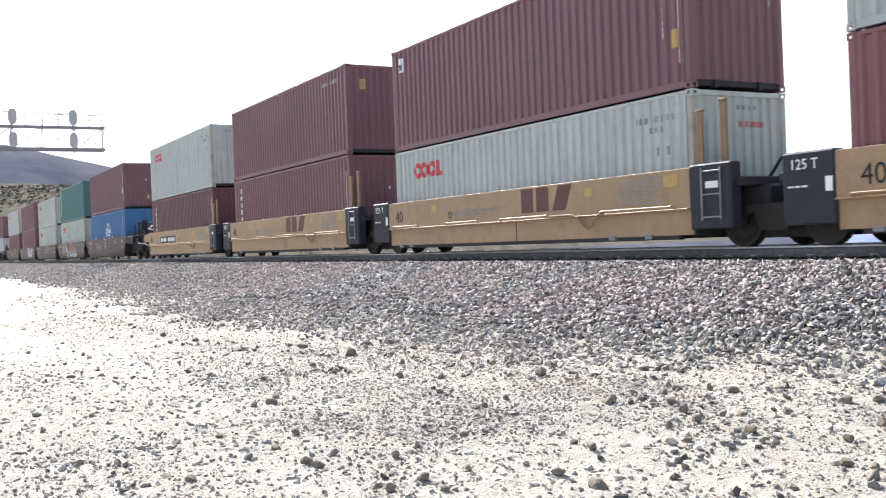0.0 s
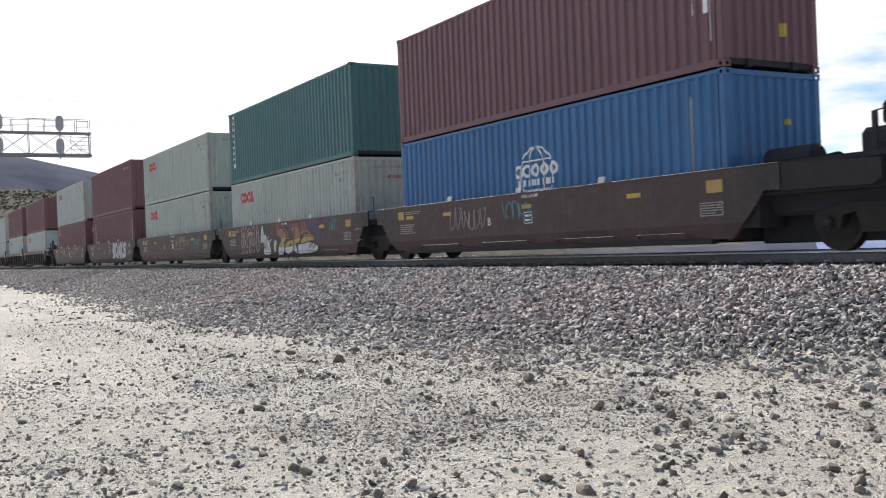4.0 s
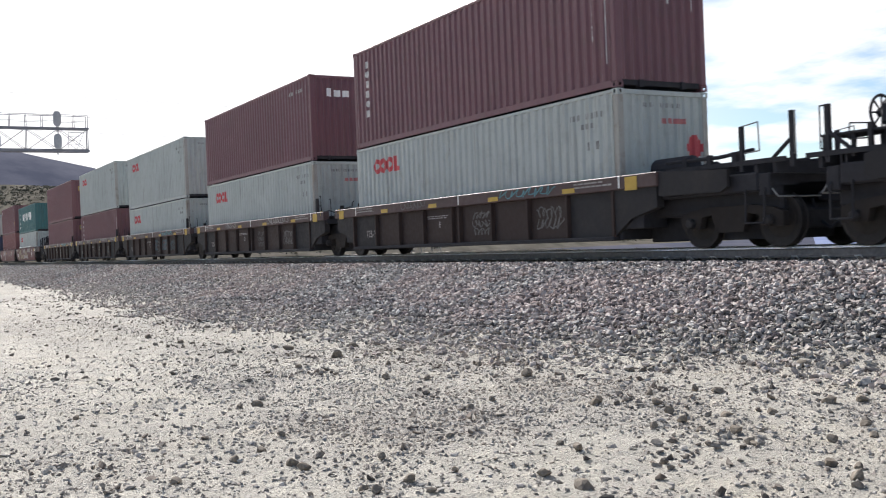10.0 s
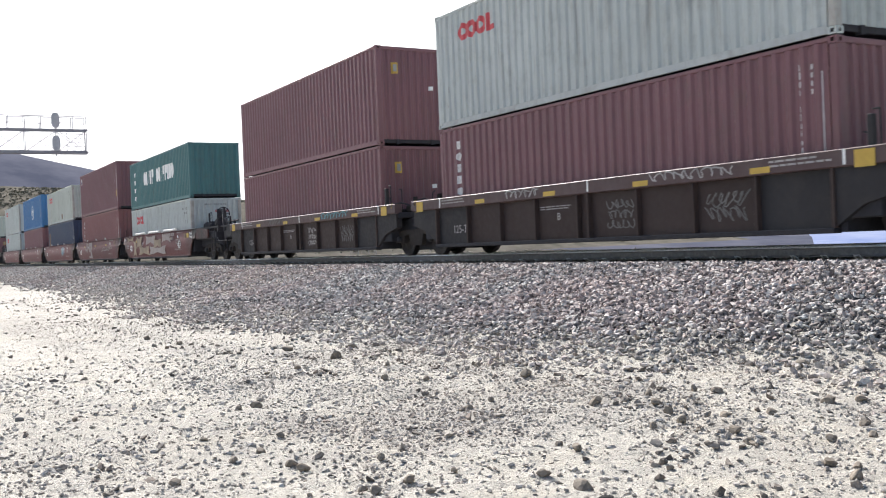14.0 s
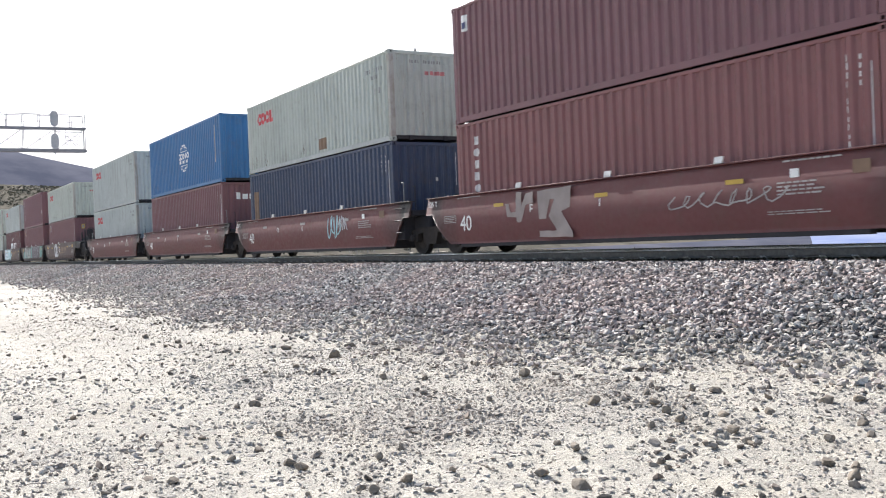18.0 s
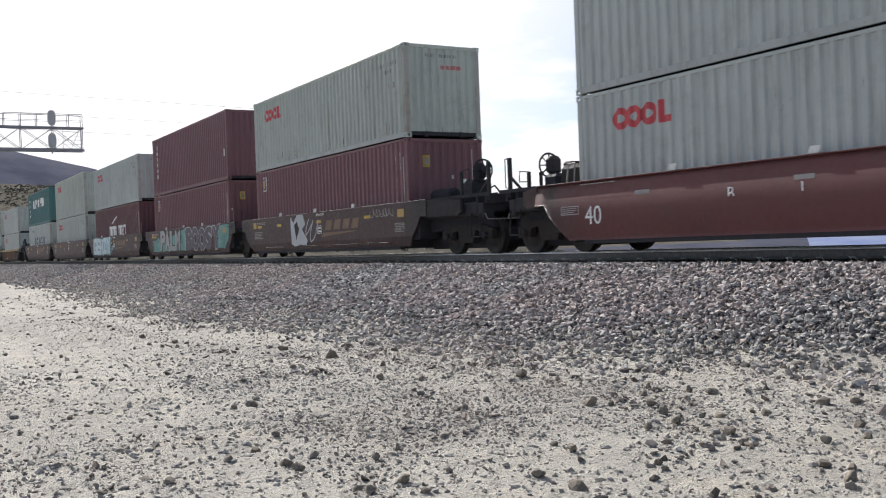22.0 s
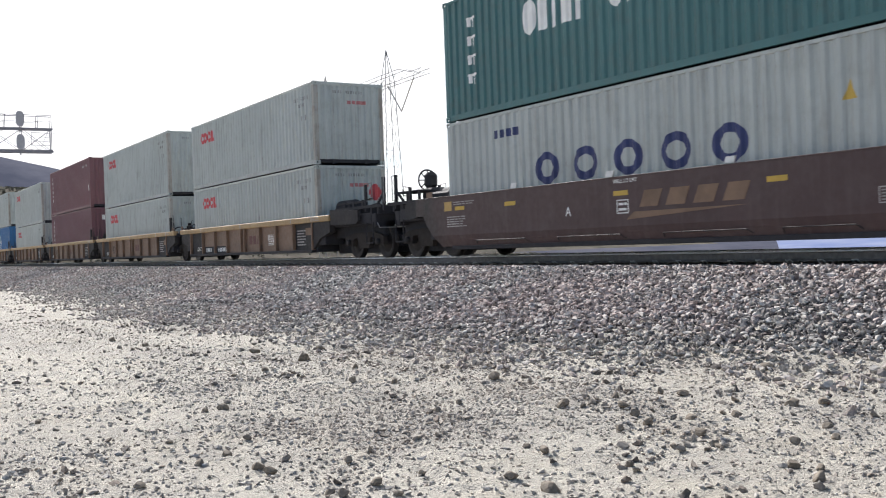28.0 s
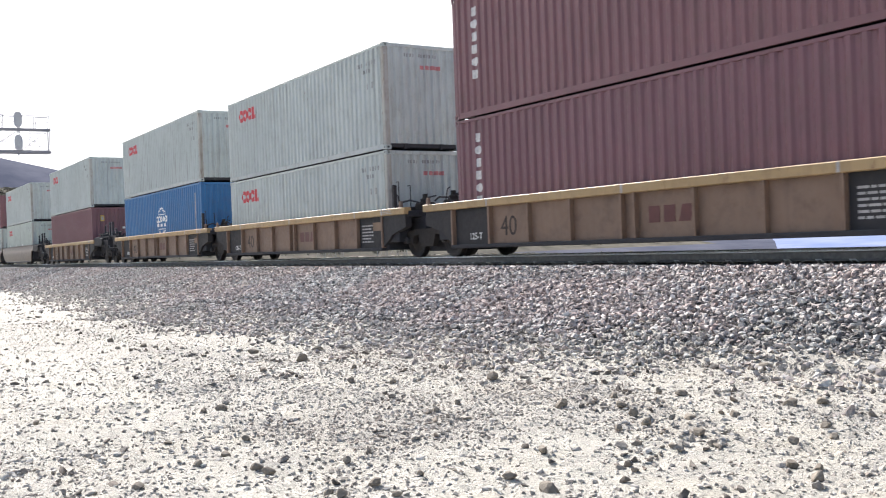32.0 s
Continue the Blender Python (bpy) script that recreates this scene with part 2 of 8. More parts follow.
M = {
    "brown": paint("brown_container_paint", (0.165, 0.072, 0.083), 0.5, rust=0.1),
    "maroon": paint("maroon_container_paint", (0.155, 0.067, 0.082), 0.48, rust=0.1),
    "rust_red": paint("red_container_paint", (0.200, 0.079, 0.080), 0.5, rust=0.1),
    "grey": paint("pale_grey_container_paint", (0.41, 0.44, 0.428), 0.5, dirt=(0.16, 0.14, 0.115), dirt_amount=0.42, streaks=0.65, rust=0.25),
    "cream": paint("grey_cream_container_paint", (0.40, 0.43, 0.395), 0.5, dirt=(0.14, 0.12, 0.09), dirt_amount=0.42, streaks=0.6, rust=0.4),
    "rusty_grey": paint("rusting_grey_paint", (0.36, 0.35, 0.32), 0.6, dirt=(0.13, 0.075, 0.045), dirt_amount=0.75, streaks=0.85, rust=0.9),
    "stained_grey": paint("stained_grey_paint", (0.37, 0.39, 0.385), 0.55, dirt=(0.13, 0.10, 0.075), dirt_amount=0.6, streaks=0.5, rust=0.5),
    "blue": paint("blue_container_paint", (0.030, 0.135, 0.31), 0.45),
    "navy": paint("navy_container_paint", (0.026, 0.042, 0.088), 0.5),
    "green": paint("green_container_paint", (0.050, 0.145, 0.150), 0.5),
    "dark_cargo": paint("dark_brown_container_paint", (0.120, 0.050, 0.058), 0.5),
    "yellow_car": paint("yellow_car_paint", (0.34, 0.225, 0.125), 0.55, dirt=(0.13, 0.085, 0.06), dirt_amount=0.6, rust=0.15),
    "brown_car": darkened_ends(paint("brown_car_paint", (0.070, 0.041, 0.041), 0.6, dirt=(0.115, 0.092, 0.085), dirt_amount=0.6, streaks=0.5)),
    "chord_brown": paint("dusty_brown_chord_paint", (0.078, 0.046, 0.046), 0.6, dirt=(0.125, 0.10, 0.09), dirt_amount=0.6, streaks=0.3),
    "red_car": darkened_ends(paint("dusty_red_car_paint", (0.128, 0.043, 0.044), 0.65, dirt=(0.10, 0.065, 0.05), dirt_amount=0.6)),
    "dark_car": paint("dark_brown_car_paint", (0.052, 0.037, 0.034), 0.65, dirt=(0.06, 0.05, 0.045), dirt_amount=0.6),
    "worn_chord": paint("worn_yellow_chord_paint", (0.36, 0.245, 0.12), 0.6, dirt=(0.16, 0.095, 0.06), dirt_amount=0.9, streaks=0.5, rust=0.6),
    "tan_car": paint("tan_car_paint", (0.185, 0.118, 0.082), 0.6, dirt=(0.08, 0.05, 0.04), dirt_amount=0.85, rust=0.3),
    "grey_car": paint("grey_brown_car_paint", (0.17, 0.14, 0.12), 0.6, dirt_amount=0.6),
    "black": paint("grimy_black_steel", (0.036, 0.034, 0.036), 0.65, dirt=(0.075, 0.062, 0.055), dirt_amount=0.5, streaks=0.15),
    "grime": paint("brake_dust_steel", (0.034, 0.029, 0.027), 0.8, dirt=(0.065, 0.052, 0.045), dirt_amount=0.5),
    "under": plain("black_undercoat", (0.036, 0.035, 0.040), 0.7),
    "galv": plain("galvanised_steel", (0.24, 0.24, 0.24), 0.6, 0.3),
    "wheel": plain("rolled_wheel_steel", (0.042, 0.037, 0.035), 0.6, 0.2),
    # near-white base: the worn rail head's sky reflection painted as plain colour
    "tread": plain("worn_tread_painted_shine", (0.88, 0.87, 0.85), 0.42, 0.25, 0.05),
    "white": plain("white_lettering", (0.78, 0.78, 0.76), 0.55, vary=0.1, scale=3),
    "red_mark": plain("red_lettering", (0.50, 0.060, 0.070), 0.5, vary=0.12, scale=3),
    "faded_red": plain("faded_red_lettering", (0.44, 0.15, 0.15), 0.55, vary=0.25, scale=6),
    "rust_post": paint("rusting_tan_steel", (0.26, 0.17, 0.10), 0.7, dirt=(0.09, 0.05, 0.03), dirt_amount=0.7, rust=0.5),
    "navy_mark": plain("navy_lettering", (0.025, 0.035, 0.12), 0.5, vary=0.2, scale=3),
    "dark_mark": plain("dark_red_lettering", (0.10, 0.030, 0.028), 0.55, vary=0.2, scale=3),
    "soft_black": plain("worn_black_lettering", (0.055, 0.042, 0.038), 0.6, vary=0.3, scale=6),
    "black_mark": plain("black_lettering", (0.03, 0.03, 0.03), 0.55),
    "yellow_mark": plain("yellow_sticker", (0.50, 0.33, 0.06), 0.55, vary=0.08),
    "orange_mark": plain("faded_gold_lettering", (0.19, 0.12, 0.078), 0.6, vary=0.2, scale=3),
    "aqua": plain("pale_blue_spray_paint", (0.34, 0.56, 0.62), 0.5, vary=0.15, scale=2),
    "teal": plain("teal_spray_paint", (0.10, 0.26, 0.30), 0.55, vary=0.25, scale=2),
    "gold": plain("yellow_spray_paint", (0.60, 0.36, 0.06), 0.5, vary=0.15, scale=2),
    "faint_mark": plain("faded_dark_stencil", (0.235, 0.235, 0.23), 0.6, vary=0.3, scale=3),
    "worn_white": plain("worn_white_lettering", (0.56, 0.54, 0.53), 0.6, vary=0.25, scale=9),
    "faint_white": plain("faded_white_stencil", (0.34, 0.32, 0.31), 0.6, vary=0.25, scale=3),
    "pale_spray": plain("silver_white_spray_paint", (0.46, 0.47, 0.50), 0.5, vary=0.15, scale=2),
    "silver_grey": plain("silver_grey_spray_paint", (0.33, 0.335, 0.34), 0.45, vary=0.2, scale=2),
    "frost": plain("icy_white_spray_paint", (0.58, 0.66, 0.70), 0.5, vary=0.12, scale=2),
    "deep_red": plain("dark_red_spray_paint", (0.17, 0.045, 0.045), 0.5, vary=0.2, scale=3),
    "rust_orange": plain("rust_orange_spray_paint", (0.24, 0.115, 0.075), 0.5, vary=0.2, scale=3),
    "ochre": plain("ochre_spray_paint", (0.36, 0.26, 0.08), 0.5, vary=0.2, scale=3),
    "violet_dark": plain("dark_violet_haze_paint", (0.060, 0.042, 0.095), 0.55, vary=0.3, scale=1.5),
    "dim_teal": plain("dulled_teal_spray_paint", (0.055, 0.095, 0.115), 0.6, vary=0.3, scale=2),
    "soft_grey": plain("thin_grey_spray_paint", (0.13, 0.125, 0.12), 0.6, vary=0.3, scale=3),
    "teal_light": plain("green_teal_spray_paint", (0.13, 0.30, 0.28), 0.55, vary=0.3, scale=2),
    "violet_grey": plain("dark_violet_spray_paint", (0.085, 0.070, 0.095), 0.5, vary=0.3, scale=2),
    "pale_pink": plain("pale_pink_spray_paint", (0.50, 0.42, 0.42), 0.5, vary=0.2, scale=2),
    "pale_yellow": plain("faded_yellow_sticker", (0.44, 0.29, 0.10), 0.6, vary=0.1),
    "rust_stain": plain("dark_rust_stain", (0.15, 0.115, 0.088), 0.7, vary=0.4, scale=4),
    "khaki": plain("dull_khaki_paint", (0.27, 0.21, 0.15), 0.65, vary=0.2, scale=2),
    "dust_grey": plain("dusty_grey_paint", (0.30, 0.255, 0.24), 0.65, vary=0.2, scale=2),
    "slate": paint("dark_slate_paint", (0.030, 0.034, 0.045), 0.55, dirt=(0.05, 0.045, 0.04), dirt_amount=0.4, streaks=0.15),
    "silver": plain("bright_bare_metal", (0.75, 0.75, 0.74), 0.3, 0.7),
    "ballast": stone_material("grey_ballast_stone", (0.095, 0.089, 0.086), (0.74, 0.71, 0.665), (0.42, 0.318, 0.29)),
    "dusty_ballast": stone_material("dusty_ballast_stone", (0.15, 0.138, 0.128), (0.66, 0.63, 0.58), (0.44, 0.36, 0.325)),
    "pebble": stone_material("dusty_pebble_stone", (0.085, 0.076, 0.068), (0.40, 0.37, 0.325), (0.26, 0.21, 0.17)),
    "field_stone": stone_material("dark_field_stone", (0.115, 0.098, 0.080), (0.26, 0.225, 0.18), (0.20, 0.155, 0.12)),
    # nearly black tones that put shade into the ballast gaps
    "shade_chips": stone_material("shade_dark_ballast_chips", (0.035, 0.034, 0.035), (0.17, 0.16, 0.155), (0.13, 0.098, 0.09)),
    "gravel": stone_material("dusty_fine_gravel", (0.20, 0.185, 0.166), (0.58, 0.545, 0.485), (0.36, 0.30, 0.245)),
    "brush": stone_material("dry_brush_and_rubble", (0.06, 0.058, 0.042), (0.26, 0.235, 0.195), (0.16, 0.135, 0.10)),
    "clod": stone_material("pale_dirt_clods", (0.34, 0.32, 0.29), (0.54, 0.51, 0.47), (0.45, 0.41, 0.36), 0.95),
    "clip_steel": plain("pale_spring_clip_steel", (0.55, 0.54, 0.52), 0.5),
    "bright_steel": plain("bare_bright_steel", (0.62, 0.62, 0.61), 0.45, 0.3),
    "concrete": plain("weathered_concrete", (0.36, 0.34, 0.31), 0.85, vary=0.2),
    "rail_side": plain("rusty_rail_steel", (0.17, 0.158, 0.152), 0.8, 0.0, 0.25, 12),
    "lamp_grey": plain("dull_grey_signal_paint", (0.36, 0.36, 0.38), 0.7),
    "mast": plain("weathered_signal_steel", (0.20, 0.20, 0.225), 0.6, 0.0),
    "pylon": plain("grey_pylon_steel", (0.22, 0.22, 0.22), 0.5, 0.3),
    "wire": plain("dark_wire", (0.06, 0.06, 0.06), 0.5, 0.5),
    "sage": stone_material("dry_sagebrush", (0.045, 0.045, 0.034), (0.17, 0.165, 0.125), (0.12, 0.105, 0.075)),
}


def ground_material():
    """Pale packed dirt; the attribute grit tells where gravel and grit lie on it."""
    m, n, l, b = shader("dusty_gravel_ground")
    t = n.new("ShaderNodeTexCoord")
    v = t.outputs["Object"]
    a = n.new("ShaderNodeAttribute"); a.attribute_name = "grit"
    big = ramp_node(n, l, noise_node(n, l, v, 0.22, 5, 0.6), 0.38, 0.62)
    c = mix_node(n, l, big, (0.455, 0.427, 0.367), (0.560, 0.528, 0.455))
    warm = ramp_node(n, l, noise_node(n, l, v, 0.9, 4, 0.6), 0.50, 0.68, 0.0, 0.5)
    c = mix_node(n, l, warm, c, (0.50, 0.445, 0.345))
    mid = ramp_node(n, l, noise_node(n, l, v, 2.6, 6, 0.7), 0.42, 0.64, 0.0, 0.6)
    c = mix_node(n, l, mid, c, (0.35, 0.33, 0.30))
    gritty = ramp_node(n, l, a.outputs["Fac"], 0.3, 0.95, 0.0, 0.5)
    c = mix_node(n, l, gritty, c, (0.27, 0.252, 0.232))
    fine = ramp_node(n, l, noise_node(n, l, v, 46.0, 5, 0.75), 0.46, 0.62, 0.0, 1.0)
    part_fine = n.new("ShaderNodeMath"); part_fine.operation = "MULTIPLY"
    l.new(fine, part_fine.inputs[0]); l.new(ramp_node(n, l, a.outputs["Fac"], 0.0, 0.7, 0.50, 0.9), part_fine.inputs[1])
    c = mix_node(n, l, part_fine.outputs[0], c, (0.225, 0.208, 0.188))
    l.new(c, b.inputs["Base Color"])
    b.inputs["Roughness"].default_value = 0.92
    b.inputs["Specular IOR Level"].default_value = 0.25
    add = n.new("ShaderNodeMath"); add.operation = "ADD"
    l.new(noise_node(n, l, v, 14.0, 7, 0.7), add.inputs[0])
    l.new(noise_node(n, l, v, 60.0, 4, 0.6), add.inputs[1])
    bump_node(n, l, b, add.outputs[0], 0.8, 0.042)
    return m


M["ground"] = ground_material()


def far_material(name, a, b_col, scale):
    m, n, l, b = shader(name)
    t = n.new("ShaderNodeTexCoord")
    c = mix_node(n, l, ramp_node(n, l, noise_node(n, l, t.outputs["Object"], scale, 8, 0.65), 0.35, 0.65), a, b_col)
    l.new(c, b.inputs["Base Color"])
    b.inputs["Roughness"].default_value = 0.95
    b.inputs["Specular IOR Level"].default_value = 0.0
    return m


M["hill"] = far_material("dry_scrub_hillside", (0.165, 0.150, 0.125), (0.085, 0.080, 0.066), 0.16)


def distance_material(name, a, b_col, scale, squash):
    """A plain backdrop that glows, its haze painted into the emission colour."""
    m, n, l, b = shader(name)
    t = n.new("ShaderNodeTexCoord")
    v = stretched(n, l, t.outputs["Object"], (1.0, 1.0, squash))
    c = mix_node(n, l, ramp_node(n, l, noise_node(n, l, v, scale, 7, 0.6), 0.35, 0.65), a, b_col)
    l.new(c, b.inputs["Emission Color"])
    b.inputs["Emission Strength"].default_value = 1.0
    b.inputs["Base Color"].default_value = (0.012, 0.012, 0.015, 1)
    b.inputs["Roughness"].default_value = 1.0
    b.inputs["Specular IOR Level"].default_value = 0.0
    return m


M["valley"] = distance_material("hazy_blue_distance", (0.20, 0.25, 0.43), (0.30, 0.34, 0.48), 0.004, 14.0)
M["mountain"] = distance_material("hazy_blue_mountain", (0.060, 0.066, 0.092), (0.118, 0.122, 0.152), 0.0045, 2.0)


# ---------------------------------------------------------------- mesh helpers
class Shape:
    """Collects vertices and faces of one part."""

    def __init__(self):
        self.v, self.f = [], []

    def add(self, verts, faces):
        k = len(self.v)
        self.v += [tuple(p) for p in verts]
        self.f += [tuple(i + k for i in f) for f in faces]
        return self

    def box(self, x0, x1, y0, y1, z0, z1, ch=0.0):
        if not ch:
            return self.add([(x, y, z) for x in (x0, x1) for y in (y0, y1) for z in (z0, z1)],
                            [(0, 1, 3, 2), (4, 6, 7, 5), (0, 4, 5, 1), (2, 3, 7, 6), (0, 2, 6, 4), (1, 5, 7, 3)])
        pts, bm = [], None
        c = min(ch, (x1 - x0) * 0.45, (y1 - y0) * 0.45, (z1 - z0) * 0.45)
        idx = {}
        for sx, x in ((0, x0), (1, x1)):
            for sy, y in ((0, y0), (1, y1)):
                for sz, z in ((0, z0), (1, z1)):
                    dx, dy, dz = (c if not s else -c for s in (sx, sy, sz))
                    for a, q in enumerate(((x, y + dy, z + dz), (x + dx, y, z + dz), (x + dx, y + dy, z))):
                        idx[sx, sy, sz, a] = len(pts)
                        pts.append(q)
        faces = []
        def quad(*k):
            faces.append(tuple(idx[i] for i in k))
        for s in (0, 1):
            q = [(s, 0, 0, 0), (s, 0, 1, 0), (s, 1, 1, 0), (s, 1, 0, 0)]; quad(*(q if not s else q[::-1]))
            q = [(0, s, 0, 1), (1, s, 0, 1), (1, s, 1, 1), (0, s, 1, 1)]; quad(*(q if not s else q[::-1]))
            q = [(0, 0, s, 2), (0, 1, s, 2), (1, 1, s, 2), (1, 0, s, 2)]; quad(*(q if not s else q[::-1]))
        for a in (0, 1):
            for b in (0, 1):
                f = (a + b) % 2 == 0
                q = [(a, b, 0, 0), (a, b, 0, 1), (a, b, 1, 1), (a, b, 1, 0)]; quad(*(q if not f else q[::-1]))
                q = [(a, 0, b, 0), (a, 1, b, 0), (a, 1, b, 2), (a, 0, b, 2)]; quad(*(q if not f else q[::-1]))
                q = [(0, a, b, 1), (0, a, b, 2), (1, a, b, 2), (1, a, b, 1)]; quad(*(q if not f else q[::-1]))
                for c3 in (0, 1):
                    g = (a + b + c3) % 2 == 0
                    q = [(a, b, c3, 0), (a, b, c3, 1), (a, b, c3, 2)]; quad(*(q if g else q[::-1]))
        return self.add(pts, faces)

    def rod(self, p0, p1, r, n=8, r1=None):
        p0, p1 = Vector(p0), Vector(p1)
        d = (p1 - p0).normalized()
        u = d.orthogonal().normalized()
        w = d.cross(u)
        r1 = r if r1 is None else r1
        ring = [(math.cos(2 * math.pi * i / n), math.sin(2 * math.pi * i / n)) for i in range(n)]
        pts = [p0 + (u * c + w * s) * r for c, s in ring] + [p1 + (u * c + w * s) * r1 for c, s in ring]
        faces = [(i, (i + 1) % n, n + (i + 1) % n, n + i) for i in range(n)] + [tuple(range(n))[::-1], tuple(range(n, 2 * n))]
        return self.add(pts, faces)

    def tube(self, pts, r, n=6):
        for a, b in zip(pts, pts[1:]):
            self.rod(a, b, r, n)
        return self

    def ring(self, centre, axis, radius, r, n=20, m=6):
        centre, axis = Vector(centre), Vector(axis).normalized()
        u = axis.orthogonal().normalized()
        w = axis.cross(u)
        pts, faces = [], []
        for i in range(n):
            a = 2 * math.pi * i / n
            out = u * math.cos(a) + w * math.sin(a)
            for j in range(m):
                b = 2 * math.pi * j / m
                pts.append(centre + out * (radius + r * math.cos(b)) + axis * (r * math.sin(b)))
                faces.append((i * m + j, ((i + 1) % n) * m + j, ((i + 1) % n) * m + (j + 1) % m, i * m + (j + 1) % m))
        return self.add(pts, faces)

    def lathe(self, profile, axis_point, axis, n=24):
        """profile: (distance along the axis, radius) pairs."""
        o, a = Vector(axis_point), Vector(axis).normalized()
        u = a.orthogonal().normalized()
        w = a.cross(u)
        pts, faces, k = [], [], len(profile)
        for i in range(n):
            t = 2 * math.pi * i / n
            out = u * math.cos(t) + w * math.sin(t)
            pts += [o + a * d + out * r for d, r in profile]
            for j in range(k - 1):
                faces.append((i * k + j, ((i + 1) % n) * k + j, ((i + 1) % n) * k + j + 1, i * k + j + 1))
        return self.add(pts, faces)

    def prism(self, outline, x0, x1):
        """A yz outline drawn out along x."""
        n = len(outline)
        pts = [(x0, y, z) for y, z in outline] + [(x1, y, z) for y, z in outline]
        faces = [(i, (i + 1) % n, n + (i + 1) % n, n + i) for i in range(n)] + [tuple(range(n))[::-1], tuple(range(n, 2 * n))]
        return self.add(pts, faces)

    def slab(self, outline, y0, y1):
        """An xz outline drawn out along y."""
        n = len(outline)
        pts = [(x, y0, z) for x, z in outline] + [(x, y1, z) for x, z in outline]
        faces = [(i, (i + 1) % n, n + (i + 1) % n, n + i) for i in range(n)] + [tuple(range(n))[::-1], tuple(range(n, 2 * n))]
        return self.add(pts, faces)

    def mesh(self, name, material, smooth=False):
        me = bpy.data.meshes.new(name)
        me.from_pydata(self.v, [], self.f)
        me.materials.append(material)
        if smooth:
            me.polygons.foreach_set("use_smooth", [True] * len(me.polygons))
        me.update()
        return me


def part(name, shape, material, parent, label="", at=(0, 0, 0), smooth=False):
    """One mesh object under a thing; shape: a Shape or a mesh that is shared."""
    me = shape.mesh(name, material, smooth) if isinstance(shape, Shape) else shape
    ob = new(name, me)
    ob.parent = parent
    ob.location = at
    if label:
        tagged(ob, label)
    return ob


MESHES = {}


def shared(key, build):
    if key not in MESHES:
        MESHES[key] = build()
    return MESHES[key]

# ---------------------------------------------------------------- ground
RAIL_TOP, TRACK_Y = 1.15, 1.22


def shoulder_foot(x):
    """How far the ballast reaches from the track on the side of the dirt road."""
    pts = ((-200, -4.0), (-60, -4.7), (-25, -6.6), (-11, -5.7), (-7, -4.1), (5, -3.5), (100, -3.5))
    for (a, ya), (b, yb) in zip(pts, pts[1:]):
        if a <= x <= b:
            return ya + (yb - ya) * (x - a) / (b - a)
    return -3.8


def ground_height(x, y):
    if y < -0.7:
        f = shoulder_foot(x)
        k = min(1.0, (y + 0.7) / (f + 0.7))
        z = 0.89 * (1 - k) ** 1.15
        if y < -3:
            z += 0.05 * noise.noise((x * 0.35, y * 0.35, 0.0)) + 0.025 * noise.noise((x * 1.3, y * 1.3, 4.0))
            if x > -30:
                z += 0.018 * noise.noise((x * 5.0, y * 5.0, 6.0)) + 0.014 * noise.noise((x * 12.0, y * 12.0, 8.0))
                if -14 < x < -1:
                    z += 0.009 * noise.noise((x * 26.0, y * 22.0, 12.0))
    elif y < 3.2:
        z = 0.89
    elif y < 6.5:
        z = 0.89 - 0.14 * (y - 3.2)
    else:
        # beyond the track the land falls away towards a wide valley
        z = 0.43 - 0.010 * (y - 6.5) + 0.10 * noise.noise((x * 0.05, y * 0.05, 2.0)) * min(1, (y - 6.5) / 20)
        z -= 0.05 * max(0, y - 45 + 0.55 * min(0, x + 70))
        z = max(z, -200)
    if y < -60:
        z += 0.4 * noise.noise((x * 0.02, y * 0.02, 9.0))
    return z


def steps(*spans):
    out = []
    for a, b, d in spans:
        k = max(1, round((b - a) / d))
        out += [a + (b - a) * i / k for i in range(k)]
    return out + [spans[-1][1]]


# wide patches of the dirt: x, y, how far they reach along x and y, bare (-) or gritty (+)
PATCHES = [(-12.9, -9.8, 1.0, 0.35, -0.7), (-15.5, -7.3, 1.6, 0.4, -0.7), (-28.8, -7.7, 6.0, 0.5, -0.6), (-6.5, -10.7, 0.8, 0.45, -0.6), (-11.7, -10.7, 2.6, 0.6, -0.4),
           (-5.2, -8.75, 0.7, 0.5, -0.6), (-4.4, -8.3, 0.8, 0.35, -0.6), (-4.9, -9.6, 0.5, 0.4, -0.5), (-4.7, -6.9, 0.7, 0.35, -0.4), (-9.0, -10.6, 1.2, 0.35, -0.4),
           (-19.4, -7.2, 4.0, 0.7, 0.25), (-10.0, -9.35, 0.9, 0.5, 0.45), (-7.1, -9.6, 0.9, 0.5, 0.5), (-6.6, -8.7, 0.8, 0.5, 0.4), (-7.7, -7.3, 0.9, 0.7, 0.4),
           (-5.8, -7.4, 0.6, 0.5, 0.45), (-8.3, -5.8, 1.4, 0.6, -0.3), (-4.3, -9.2, 0.4, 0.4, 0.4), (-6.3, -5.3, 1.6, 0.5, -0.35)]


